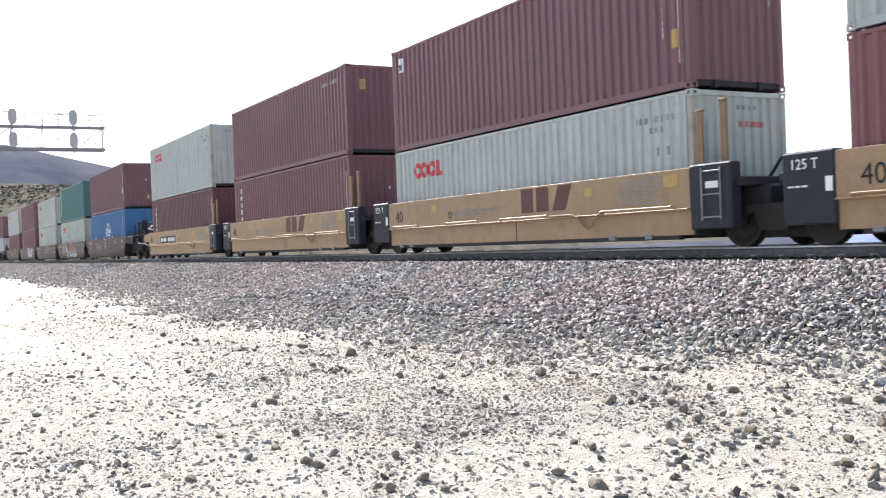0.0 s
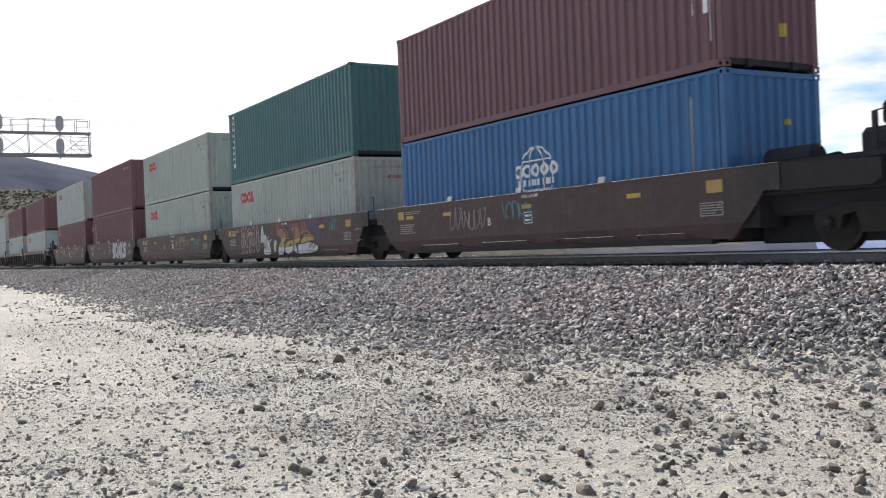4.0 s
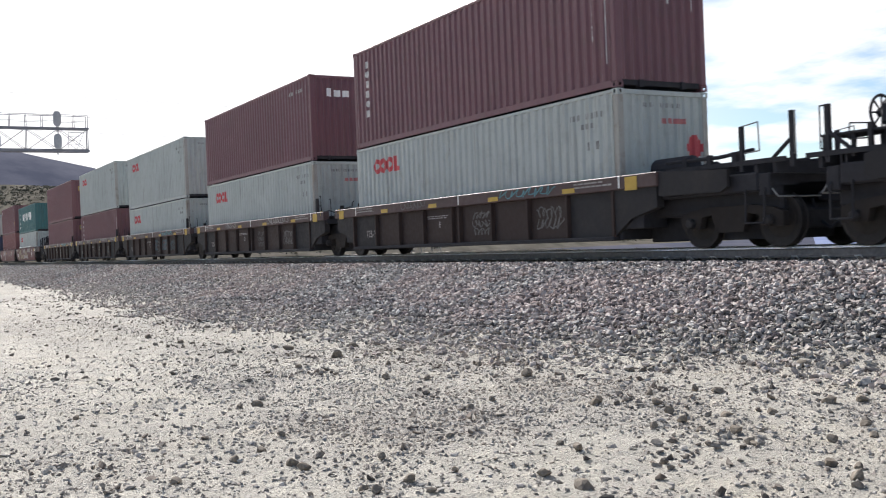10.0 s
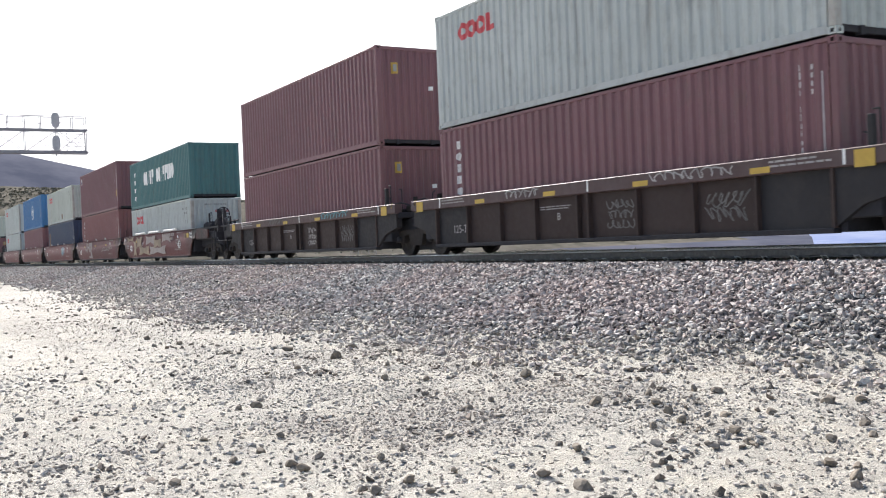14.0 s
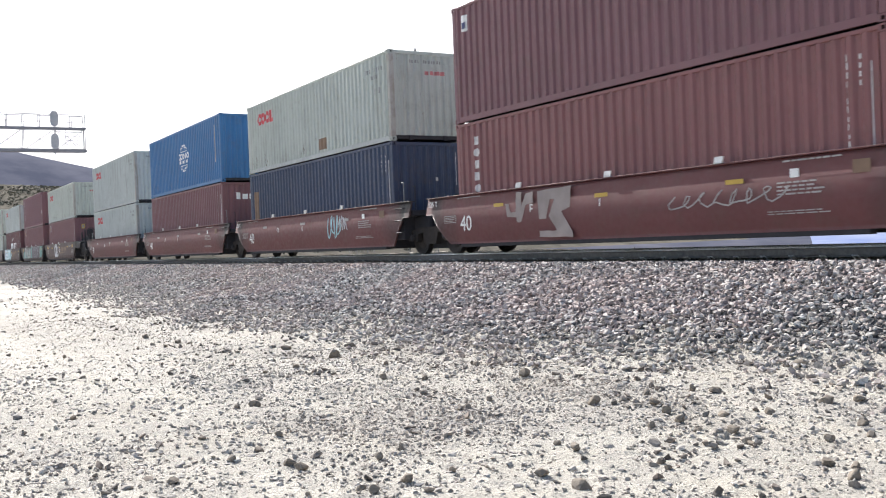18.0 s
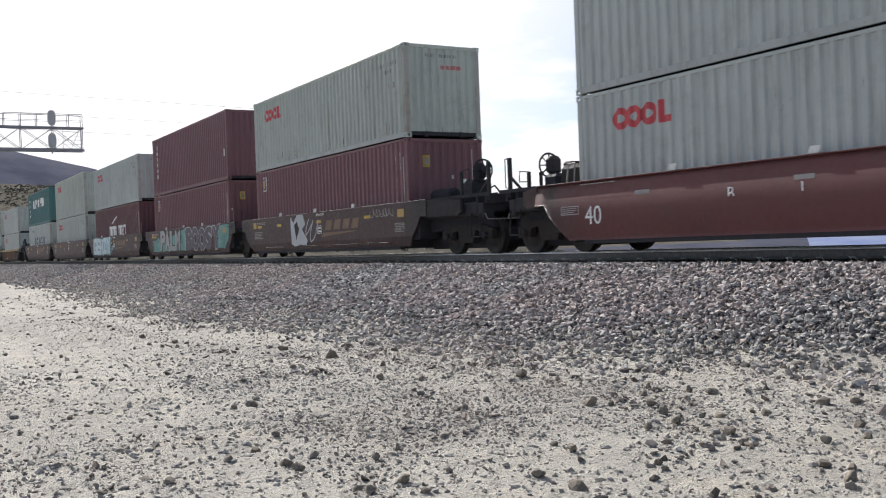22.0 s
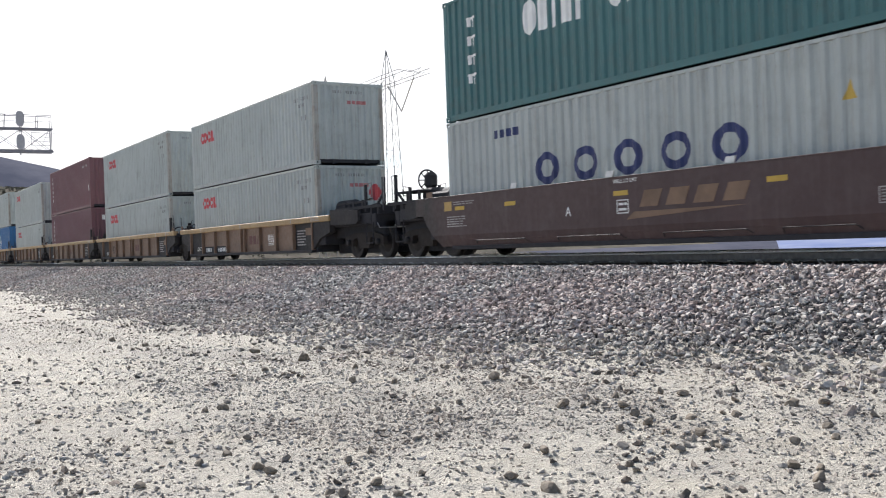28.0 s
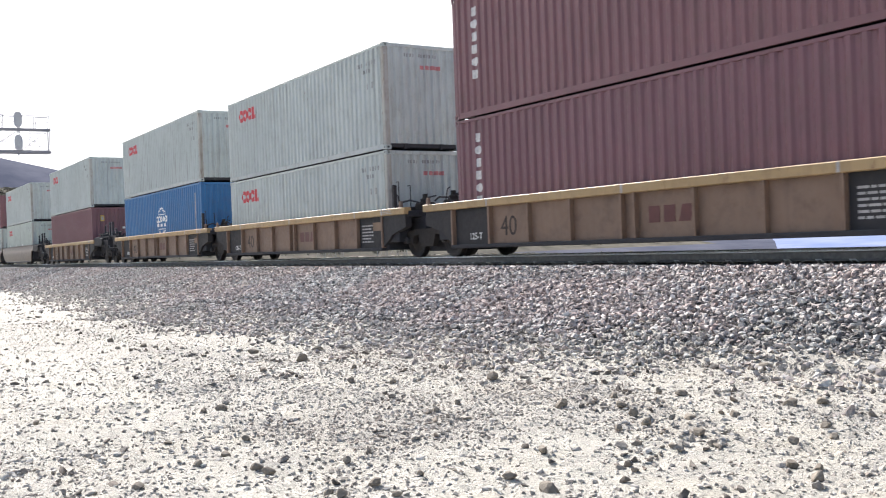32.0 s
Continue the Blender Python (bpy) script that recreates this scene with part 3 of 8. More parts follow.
def grit(x, y):
    """How gritty the dirt is here: 0 bare and pale, 1 strewn with gravel."""
    if y < -13.5 or x < -60 or x > 2 or y > -2:
        return 0.3
    g = 0.36 + 0.30 * noise.noise((x * 0.55, y * 1.1, 3.0)) + 0.26 * noise.noise((x * 1.5, y * 2.2, 11.0)) + 0.12 * noise.noise((x * 5.0, y * 5.0, 13.0))
    for px, py, rx, ry, k in PATCHES:
        d = ((x - px) / rx) ** 2 + ((y - py) / ry) ** 2
        if d < 4:
            g += k * math.exp(-d)
    # the dirt road, driven smooth, passes on the side away from the track
    road = min(1.0, max(0.0, (-9.6 - 0.04 * (x + 12) - y) / 1.6)) if x < -8 else 0.0
    g *= 1 - 0.45 * road
    if x < -16 and y < -8.0:
        # wheel tracks run along the far part of the road
        g = max(g, 0.34 + 0.22 * math.sin(y * 4.2 + 0.35 * math.sin(x * 0.2)) + 0.15 * noise.noise((x * 0.3, y * 2.0, 17.0)))
    return min(1.0, max(0.0, g))


def build_ground():
    xs = steps((-4500, -600, 300), (-600, -120, 20), (-120, -45, 2.5), (-45, -22, 0.4), (-22, -14, 0.12), (-14, -8, 0.04), (-8, -2, 0.03), (-2, -1, 0.1), (-1, 3, 0.4), (3, 40, 3), (40, 600, 80), (600, 3000, 600))
    ys = steps((-3000, -400, 400), (-400, -60, 40), (-60, -18, 4), (-18, -13, 0.6), (-13, -12, 0.1), (-12, -5.0, 0.032), (-5.0, -4.0, 0.06), (-4.0, -0.4, 0.3), (-0.4, 3.4, 0.4), (3.4, 30, 2.0), (30, 200, 10), (200, 4500, 300))
    verts = [(x, y, ground_height(x, y)) for x in xs for y in ys]
    k = len(ys)
    faces = [(i * k + j, (i + 1) * k + j, (i + 1) * k + j + 1, i * k + j + 1) for i in range(len(xs) - 1) for j in range(k - 1)]
    me = bpy.data.meshes.new("ground")
    me.from_pydata(verts, [], faces)
    me.polygons.foreach_set("use_smooth", [True] * len(me.polygons))
    me.materials.append(M["ground"])
    values = me.attributes.new("grit", "FLOAT", "POINT")
    values.data.foreach_set("value", [grit(x, y) for x, y, _ in verts])
    tagged(new("ground", me), "dusty pale gravel ground sloping up to the track", "ground", kind="structure")


build_ground()


def stone_shapes(count, seed):
    rng = np.random.default_rng(seed)
    t = (1 + 5 ** 0.5) / 2
    base = np.array([(-1, t, 0), (1, t, 0), (-1, -t, 0), (1, -t, 0), (0, -1, t), (0, 1, t), (0, -1, -t), (0, 1, -t), (t, 0, -1), (t, 0, 1), (-t, 0, -1), (-t, 0, 1)]) / 1.9
    out = []
    for _ in range(count):
        v = base * (1 + rng.uniform(-0.48, 0.42, (12, 1))) + rng.normal(0, 0.16, (12, 3))
        out.append(v * np.array([1.0, rng.uniform(0.5, 0.95), rng.uniform(0.36, 0.72)]))
    return np.array(out)


ICO = np.array([(0, 11, 5), (0, 5, 1), (0, 1, 7), (0, 7, 10), (0, 10, 11), (1, 5, 9), (5, 11, 4), (11, 10, 2), (10, 7, 6), (7, 1, 8),
                (3, 9, 4), (3, 4, 2), (3, 2, 6), (3, 6, 8), (3, 8, 9), (4, 9, 5), (2, 4, 11), (6, 2, 10), (8, 6, 7), (9, 8, 1)])
STONES = stone_shapes(40, 7)


def turns(rng, n, tilt):
    """Chance turns: any way round the upright, and tilted by about so much."""
    a, b, c = rng.uniform(0, 2 * np.pi, n), rng.normal(0, tilt, n), rng.normal(0, tilt, n)
    ca, sa, cb, sb, cc, sc = np.cos(a), np.sin(a), np.cos(b), np.sin(b), np.cos(c), np.sin(c)
    one, nil = np.ones(n), np.zeros(n)
    rz = np.stack([ca, -sa, nil, sa, ca, nil, nil, nil, one], 1).reshape(-1, 3, 3)
    rx = np.stack([one, nil, nil, nil, cb, -sb, nil, sb, cb], 1).reshape(-1, 3, 3)
    ry = np.stack([cc, nil, sc, nil, one, nil, -sc, nil, cc], 1).reshape(-1, 3, 3)
    return rx @ ry @ rz


def stone_field(name, label, places, sizes, material, seed, tilt=0.5):
    rng = np.random.default_rng(seed)
    n = len(places)
    v = STONES[rng.integers(0, len(STONES), n)] * np.asarray(sizes)[:, None, None]
    v = np.einsum("nij,nkj->nki", turns(rng, n, tilt), v) + np.asarray(places)[:, None, :]
    f = (ICO[None] + (np.arange(n) * 12)[:, None, None]).reshape(-1, 3)
    me = bpy.data.meshes.new(name)
    me.vertices.add(n * 12); me.loops.add(len(f) * 3); me.polygons.add(len(f))
    me.vertices.foreach_set("co", v.astype(np.float32).ravel())
    me.loops.foreach_set("vertex_index", f.astype(np.int32).ravel())
    me.polygons.foreach_set("loop_start", np.arange(0, len(f) * 3, 3, dtype=np.int32))
    me.polygons.foreach_set("use_smooth", [False] * len(f))
    me.update(calc_edges=True)
    me.materials.append(material)
    return tagged(new(name, me), label, "gravel", kind="stuff")


CHIP = np.array([(1, 0, 0), (-0.2, 0.9, 0.1), (-0.9, 0.1, -0.1), (0.1, -0.85, 0), (0.1, 0.1, 0.7), (0, 0, -0.6)])
CHIP_FACES = np.array([(0, 1, 4), (1, 2, 4), (2, 3, 4), (3, 0, 4), (1, 0, 5), (2, 1, 5), (3, 2, 5), (0, 3, 5)])


def chip_field(name, label, places, sizes, material, seed, tilt=0.5):
    """Small chips of stone, cheaper than those of stone_field."""
    rng = np.random.default_rng(seed)
    n = len(places)
    v = CHIP[None] * (1 + rng.uniform(-0.35, 0.35, (n, 6, 1))) * np.asarray(sizes)[:, None, None]
    v = np.einsum("nij,nkj->nki", turns(rng, n, tilt), v) + np.asarray(places)[:, None, :]
    f = (CHIP_FACES[None] + (np.arange(n) * 6)[:, None, None]).reshape(-1, 3)
    me = bpy.data.meshes.new(name)
    me.vertices.add(n * 6); me.loops.add(len(f) * 3); me.polygons.add(len(f))
    me.vertices.foreach_set("co", v.astype(np.float32).ravel())
    me.loops.foreach_set("vertex_index", f.astype(np.int32).ravel())
    me.polygons.foreach_set("loop_start", np.arange(0, len(f) * 3, 3, dtype=np.int32))
    me.polygons.foreach_set("use_smooth", [False] * len(f))
    me.update(calc_edges=True)
    me.materials.append(material)
    return tagged(new(name, me), label, "gravel", kind="stuff")


def scatter(seed, x0, x1, y0, y1, per_m2, keep):
    rng = np.random.default_rng(seed)
    n = int((x1 - x0) * (y1 - y0) * per_m2)
    x, y = rng.uniform(x0, x1, n), rng.uniform(y0, y1, n)
    u = rng.uniform(0, 1, n)
    return [(a, b) for a, b, c in zip(x, y, u) if c < keep(a, b)]


def ballast_chance(x, y):
    f = shoulder_foot(x)
    edge = f + 0.9 * noise.noise((x * 0.5, y * 0.7, 1.0)) + 0.5 * noise.noise((x * 1.7, y * 2.3, 1.0))
    return min(1.0, max(0.0, (y - edge + 1.9) / 3.6)) ** 1.8


def lay(points, lift, seed, lo, hi, power=1.0):
    rng = np.random.default_rng(seed)
    s = lo + (hi - lo) * rng.uniform(0, 1, len(points)) ** power
    return [(x, y, ground_height(x, y) + lift * k) for (x, y), k in zip(points, s)], s


spots = scatter(11, -26, -3, -8.0, -0.35, 340, ballast_chance)
spots += scatter(12, -48, -26, -8.2, -0.35, 150, ballast_chance)
edge = [(x, y) for x, y in spots if y < shoulder_foot(x) + 1.3 + 0.9 * noise.noise((x * 0.8, y * 0.8, 51.0))]
spots = sorted(set(spots) - set(edge))
at, size = lay(edge, 0.55, 47, 0.018, 0.056, 1.5)
stone_field("ballast_edge", "dusty pale crushed stone at the foot of the ballast", at, size, M["dusty_ballast"], 48, 0.40)
at, size = lay(spots, 0.62, 13, 0.020, 0.060, 1.4)
stone_field("ballast", "angular grey and brown crushed-stone ballast on the track shoulder", at, size, M["ballast"], 14, 0.42)
# chips coloured dark stand in for shade between the ballast stones
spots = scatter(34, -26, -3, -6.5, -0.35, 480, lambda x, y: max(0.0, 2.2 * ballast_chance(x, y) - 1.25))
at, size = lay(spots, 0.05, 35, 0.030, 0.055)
chip_field("ballast_fines", "stone chips in the ballast gaps, coloured dark as shade", at, size, M["shade_chips"], 36, 0.3)
spots = scatter(15, -110, -48, -7.5, -0.35, 55, ballast_chance) + scatter(39, -300, -110, -6.5, -0.35, 16, ballast_chance)
at, size = lay(spots, 0.30, 16, 0.045, 0.085)
stone_field("far_ballast", "grey crushed-stone ballast further along the track", at, size, M["ballast"], 17)
spots = scatter(18, -26, 0, -0.35, 3.3, 40, lambda x, y: 1.0)
at, size = lay(spots, 0.25, 19, 0.03, 0.055)
stone_field("crib_ballast", "grey ballast stones between the ties", at, size, M["ballast"], 20)


spots = scatter(41, -150, 0, 6.0, 80.0, 4.5, lambda x, y: 0.5 + 0.6 * noise.noise((x * 0.2, y * 0.2, 5.0)) if x < -1.06 * (y + 13) else 0.0)
at, size = lay(spots, 0.35, 42, 0.08, 0.32, 1.6)
chip_field("far_brush", "low dry brush and rubble beyond the track", at, size, M["brush"], 43, 0.5)
spots = scatter(44, -75, 4, 3.5, 20.0, 14, lambda x, y: 0.6)
at, size = lay(spots, 0.2, 45, 0.03, 0.12, 1.6)
chip_field("far_rubble", "pale rubble on the ground beyond the track", at, size, M["gravel"], 46, 0.4)


def dirt_chance(x, y):
    g = grit(x, y)
    road = min(1.0, max(0.0, (-8.6 - y) / 2.0)) if x < -8 else 0.0
    return (0.12 + 0.55 * g ** 1.5) * (1 - 0.55 * road)


def stone_chance(x, y):
    near = max(0.0, 1.0 - (shoulder_foot(x) - y) / 4.0)
    knot = noise.noise((x * 1.3, y * 1.6, 31.0)) + 0.5 * noise.noise((x * 3.1, y * 3.1, 37.0))
    road = min(1.0, max(0.0, (-8.4 - y) / 2.0)) if x < -8 else 0.0
    return min(1.0, max(0.012, (0.28 * grit(x, y) ** 1.5 + 0.75 * knot + 0.16 * near - 0.17) * (1 - 0.75 * road)))


spots = scatter(21, -13, -2.5, -12.4, -3.8, 1500, dirt_chance) + scatter(27, -24, -13, -12.4, -4.2, 480, dirt_chance)
at, size = lay(spots, 0.15, 22, 0.006, 0.024, 2.2)
chip_field("pebbles", "small dusty grey pebbles scattered on the dirt", at, size, M["gravel"], 23, 0.3)
spots = scatter(31, -15, -1.5, -12.4, -4.2, 110, lambda x, y: 0.2 + 0.8 * max(0.0, noise.noise((x * 0.9, y * 0.9, 21.0)) + 0.4))
at, size = lay(spots, 0.10, 32, 0.008, 0.034, 2.0)
stone_field("dirt_clods", "crumbly pale clods of dry dirt on the ground", at, size, M["clod"], 33, 0.25)
spots = scatter(24, -14, -2.5, -12.4, -3.8, 210, stone_chance) + scatter(28, -40, -14, -12.4, -4.0, 90, stone_chance)
at, size = lay(spots, 0.30, 25, 0.014, 0.047, 2.0)
stone_field("loose_stones", "loose grey stones lying on the pale dirt", at, size, M["pebble"], 26, 0.45)

# larger stones that lie singly on the dirt: x, y, half width
ROAD_STONES = [(-17.24, -8.78, 0.077), (-15.75, -8.63, 0.064), (-15.6, -8.48, 0.057), (-13.41, -7.69, 0.085), (-11.06, -8.47, 0.056), (-8.7, -9.8, 0.055),
               (-8.67, -9.97, 0.033), (-6.8, -10.42, 0.049), (-7.5, -10.64, 0.031), (-9.21, -11.3, 0.041), (-6.23, -10.41, 0.048), (-6.08, -10.39, 0.052),
               (-7.27, -11.62, 0.029), (-6.17, -11.21, 0.051), (-6.75, -11.57, 0.022), (-15.16, -10.43, 0.042), (-17.71, -10.36, 0.042), (-6.59, -10.7, 0.039),
               (-7.25, -10.11, 0.034), (-11.95, -7.57, 0.087), (-12.89, -6.91, 0.067), (-9.38, -8.14, 0.054), (-9.05, -7.82, 0.053), (-10.36, -7.61, 0.05)]
NEAR_STONES = [(-6.04, -9.84, 0.04), (-5.38, -9.97, 0.049), (-5.25, -10.27, 0.052), (-5.04, -10.01, 0.037), (-5.36, -10.3, 0.036), (-9.99, -8.45, 0.039),
               (-5.44, -10.61, 0.024), (-7.12, -11.93, 0.023), (-10.89, -8.91, 0.046), (-5.36, -8.69, 0.049), (-5.0, -9.24, 0.049), (-5.58, -8.68, 0.03),
               (-4.58, -9.25, 0.082), (-5.41, -9.63, 0.03), (-4.61, -8.55, 0.033), (-3.72, -7.95, 0.064), (-3.89, -7.72, 0.038), (-4.07, -7.75, 0.052),
               (-4.7, -7.71, 0.041), (-7.25, -8.4, 0.05), (-7.44, -8.05, 0.042)]
BANK_STONES = [(-9.67, -6.79, 0.049), (-8.46, -6.95, 0.073), (-6.56, -7.56, 0.073), (-6.19, -7.23, 0.056), (-6.4, -6.31, 0.065), (-5.35, -6.82, 0.061),
               (-4.66, -6.64, 0.046), (-4.38, -6.91, 0.05), (-5.48, -7.91, 0.041), (-4.91, -7.93, 0.036), (-5.38, -6.11, 0.082), (-5.26, -5.88, 0.069),
               (-4.47, -7.21, 0.051), (-5.8, -7.45, 0.053), (-5.53, -7.58, 0.051), (-5.44, -7.2, 0.056), (-5.02, -7.55, 0.055), (-5.22, -7.71, 0.035),
               (-6.67, -6.88, 0.046), (-7.76, -5.67, 0.054), (-7.15, -4.34, 0.087), (-6.65, -6.35, 0.055)]


def single_stone(k, x, y, half):
    rng = np.random.default_rng(100 + k)
    bm = bmesh.new()
    bmesh.ops.create_icosphere(bm, subdivisions=2, radius=1.0)
    flat = rng.uniform(0.55, 0.85)
    cut = [Vector(rng.normal(0, 1, 3)).normalized() for _ in range(10)]
    for v in bm.verts:
        p = v.co.copy()
        for c in cut:
            d = p.dot(c) - 0.55
            if d > 0:
                p -= c * d * 0.9
        p += p.normalized() * 0.10 * noise.noise(p * 2.1 + Vector((k * 3.1, 0, 0)))
        v.co = Vector((p.x * half, p.y * half * rng_mid(k), p.z * half * flat))
    me = bpy.data.meshes.new("stone")
    bm.to_mesh(me); bm.free()
    me.materials.append(M["field_stone"])
    ob = tagged(new("stone", me), "rough dark grey stone lying on pale dirt", "stone", "loose stones")
    ob.location = (x, y, ground_height(x, y) + half * flat * 0.45)
    ob.rotation_euler = (0.0, 0.0, rng.uniform(0, 6.28))


def rng_mid(k):
    return 0.7 + 0.25 * ((k * 37) % 11) / 11


for k, (x, y, half) in enumerate(ROAD_STONES + NEAR_STONES + BANK_STONES):
    single_stone(k, x, y, half * 1.12)


# ---------------------------------------------------------------- track
def rail_outline(y):
    half = [(0.075, 0.0), (0.075, 0.012), (0.018, 0.030), (0.009, 0.045), (0.009, 0.125), (0.034, 0.138), (0.037, 0.165), (0.030, 0.174)]
    z0 = RAIL_TOP - 0.176
    return [(y + a, z0 + b) for a, b in half] + [(y - a, z0 + b) for a, b in half[::-1]]


track = tagged(new("railway_track"), "straight railway track on concrete ties in grey ballast", "railway track", kind="structure")
for side in (-0.7525, 0.7525):
    y = TRACK_Y + side
    part("rail", Shape().prism(rail_outline(y), -420, 60), M["rail_side"], track, "dark rusty steel rail")
    part("rail_head", Shape().prism([(y - 0.0405, RAIL_TOP - 0.026), (y + 0.0405, RAIL_TOP - 0.026), (y + 0.034, RAIL_TOP - 0.004), (y + 0.020, RAIL_TOP + 0.002), (y - 0.020, RAIL_TOP + 0.002), (y - 0.034, RAIL_TOP - 0.004)], -420, 60), M["tread"], track, "bright worn running surface of the rail")
tie_mesh = shared("tie", lambda: Shape().prism([(-1.30, 0), (1.30, 0), (1.28, 0.14), (0.55, 0.14), (0.35, 0.11), (-0.35, 0.11), (-0.55, 0.14), (-1.28, 0.14)], -0.12, 0.12).mesh("tie", M["concrete"]))
clip_mesh = shared("clip", lambda: Shape().tube([(-0.05, 0.02, 0), (-0.05, -0.05, 0.05), (0.0, -0.075, 0.045), (0.05, -0.05, 0.05), (0.05, 0.02, 0.0)], 0.010, 6).mesh("rail_clip", M["clip_steel"], True))
tie_at = -60.0
while tie_at < 2.0:
    part("tie", tie_mesh, None, track, at=(tie_at, TRACK_Y, RAIL_TOP - 0.176 - 0.185))
    part("rail_clip", clip_mesh, None, track, at=(tie_at, TRACK_Y - 0.7525 - 0.07, RAIL_TOP - 0.20))
    tie_at += 0.61
far_ties = Shape()
for i in range(590):
    x = -60.61 - 0.61 * i
    far_ties.box(x - 0.12, x + 0.12, TRACK_Y - 1.3, TRACK_Y + 1.3, RAIL_TOP - 0.36, RAIL_TOP - 0.22)
tagged(part("far_tie", far_ties, M["concrete"], track, "row of concrete ties further along"), kind="stuff")


# ---------------------------------------------------------------- distance
def ridge(name, label, category, material, rows, rough, kind="structure"):
    """A hill from cross rows of (x, y, z), broken up by noise."""
    k = len(rows[0])
    verts = []
    for i, row in enumerate(rows):
        for j, (x, y, z) in enumerate(row):
            verts.append((x, y, z + rough * noise.noise((x * 0.4 / rough / 8, y * 0.4 / rough / 8, 1.7)) * (0 if i == 0 else 1)))
    faces = [(i * k + j, i * k + j + 1, (i + 1) * k + j + 1, (i + 1) * k + j) for i in range(len(rows) - 1) for j in range(k - 1)]
    me = bpy.data.meshes.new(name)
    me.from_pydata(verts, [], faces)
    me.polygons.foreach_set("use_smooth", [True] * len(me.polygons))
    me.materials.append(material)
    return tagged(new(name, me), label, category, kind=kind)


def mountain_height(y):
    pts = ((-2500, 250), (-600, 330), (100, 335), (300, 316), (380, 300), (470, 279), (550, 260), (900, 170), (1500, 60), (2600, 10), (4000, 0))
    for (a, za), (b, zb) in zip(pts, pts[1:]):
        if a <= y <= b:
            return za + (zb - za) * (y - a) / (b - a)
    return 0


rows = []
for i in range(16):
    s = i / 15
    rows.append([(-2250 - 750 * s, y * (0.76 + 0.24 * s), -60 + (mountain_height(y) + 60) * s ** 0.8) for y in range(-2400, 3601, 60)])
ridge("mountain", "bare mountain ridge on the horizon, tinted by painted haze", "mountain", M["mountain"], rows, 14)

rows = []
for i in range(26):
    s = i / 25
    x = -210 - 190 * s
    rows.append([(x, y, -1 + (26.5 + 6 * noise.noise((y * 0.012, 3.0, 0.0)) - 0.05 * max(0, y - 30)) * math.sin(s * 1.75) / 0.98) for y in [-160 + 8 * j for j in range(48)]])
hill = ridge("hillside", "dry tan hillside dotted with scrub", "hill", M["hill"], rows, 1.6)


def far_valley():
    """The far side of the valley, a plain hazy backdrop under the horizon."""
    verts, faces = [], []
    for i in range(61):
        a = radians(-20 + 95 * i / 60)
        top = 4 + 16 * noise.noise((i * 0.21, 0.0, 5.0))
        verts += [(-4300 * math.sin(a), 4300 * math.cos(a), -260), (-4300 * math.sin(a), 4300 * math.cos(a), top)]
        if i:
            faces.append((2 * i - 2, 2 * i, 2 * i + 1, 2 * i - 1))
    me = bpy.data.meshes.new("backdrop")
    me.from_pydata(verts, [], faces)
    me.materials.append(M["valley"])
    tagged(new("backdrop", me), "hazy blue valley and hills in the far distance", "distance", kind="structure")


far_valley()


def scrub():
    """Sagebrush in small uneven clumps."""
    rng = np.random.default_rng(5)
    places, sizes = [], []
    for _ in range(24000):
        s, y = rng.uniform(0.03, 1.0), rng.uniform(-160, 215)
        x = -210 - 190 * s
        z = -1 + (26.5 + 6 * noise.noise((y * 0.012, 3.0, 0.0)) - 0.05 * max(0, y - 30)) * math.sin(s * 1.75) / 0.98
        r = rng.uniform(0.16, 0.62)
        for _ in range(2):
            places.append((x + rng.normal(0, 0.6 * r), y + rng.normal(0, 0.8 * r), z + rng.uniform(0.0, 0.6) * r))
            sizes.append(r * rng.uniform(0.5, 1.0))
    ob = chip_field("scrub", "dark dry sagebrush clumps covering the hillside", places, sizes, M["sage"], 6, 0.6)
    tagged(ob, category="shrubs")


scrub()

# ---------------------------------------------------------------- train: containers
BOX_L, BOX_W = 12.19, 2.438
HC, STD = 2.896, 2.591
TRAIN, WHEELS = [], []
WHEEL_R = 0.46
PITCH, DEPTH = 0.278, 0.040
SIDE_Y = -BOX_W / 2 + 0.010


def wave(a, b, pitch, depth):
    """Corrugation from a to b: (along, inwards) pairs."""
    n = max(1, round((b - a) / pitch))
    p = (b - a) / n
    out = []
    for i in range(n):
        x = a + i * p
        out += [(x, 0.0), (x + 0.30 * p, 0.0), (x + 0.50 * p, depth), (x + 0.80 * p, depth)]
    return out + [(b, 0.0)]


SIDE_WAVE = wave(0.17, BOX_L - 0.17, PITCH, DEPTH)
END_WAVE = wave(-BOX_W / 2 + 0.16, BOX_W / 2 - 0.16, 0.24, 0.045)


def inward(profile, s):
    for (a, da), (b, db) in zip(profile, profile[1:]):
        if a <= s <= b:
            return da + (db - da) * (s - a) / (b - a + 1e-9)
    return 0.0


def side_sheet(h, sign, material):
    s = Shape()
    z0, z1 = 0.155, h - 0.07
    pts = [(x, sign * (SIDE_Y + d), z) for x, d in SIDE_WAVE for z in (z0, z1)]
    f = [(2 * i, 2 * i + 2, 2 * i + 3, 2 * i + 1)[::int(sign)] for i in range(len(SIDE_WAVE) - 1)]
    return s.add(pts, f).mesh("side_panel", material)


def end_sheet(h, sign, material):
    s = Shape()
    x = (BOX_L - 0.02) if sign > 0 else 0.02
    pts = [(x - sign * d, y, z) for y, d in END_WAVE for z in (0.16, h - 0.10)]
    f = [(2 * i, 2 * i + 2, 2 * i + 3, 2 * i + 1)[::int(sign)] for i in range(len(END_WAVE) - 1)]
    return s.add(pts, f).mesh("end_panel", material)


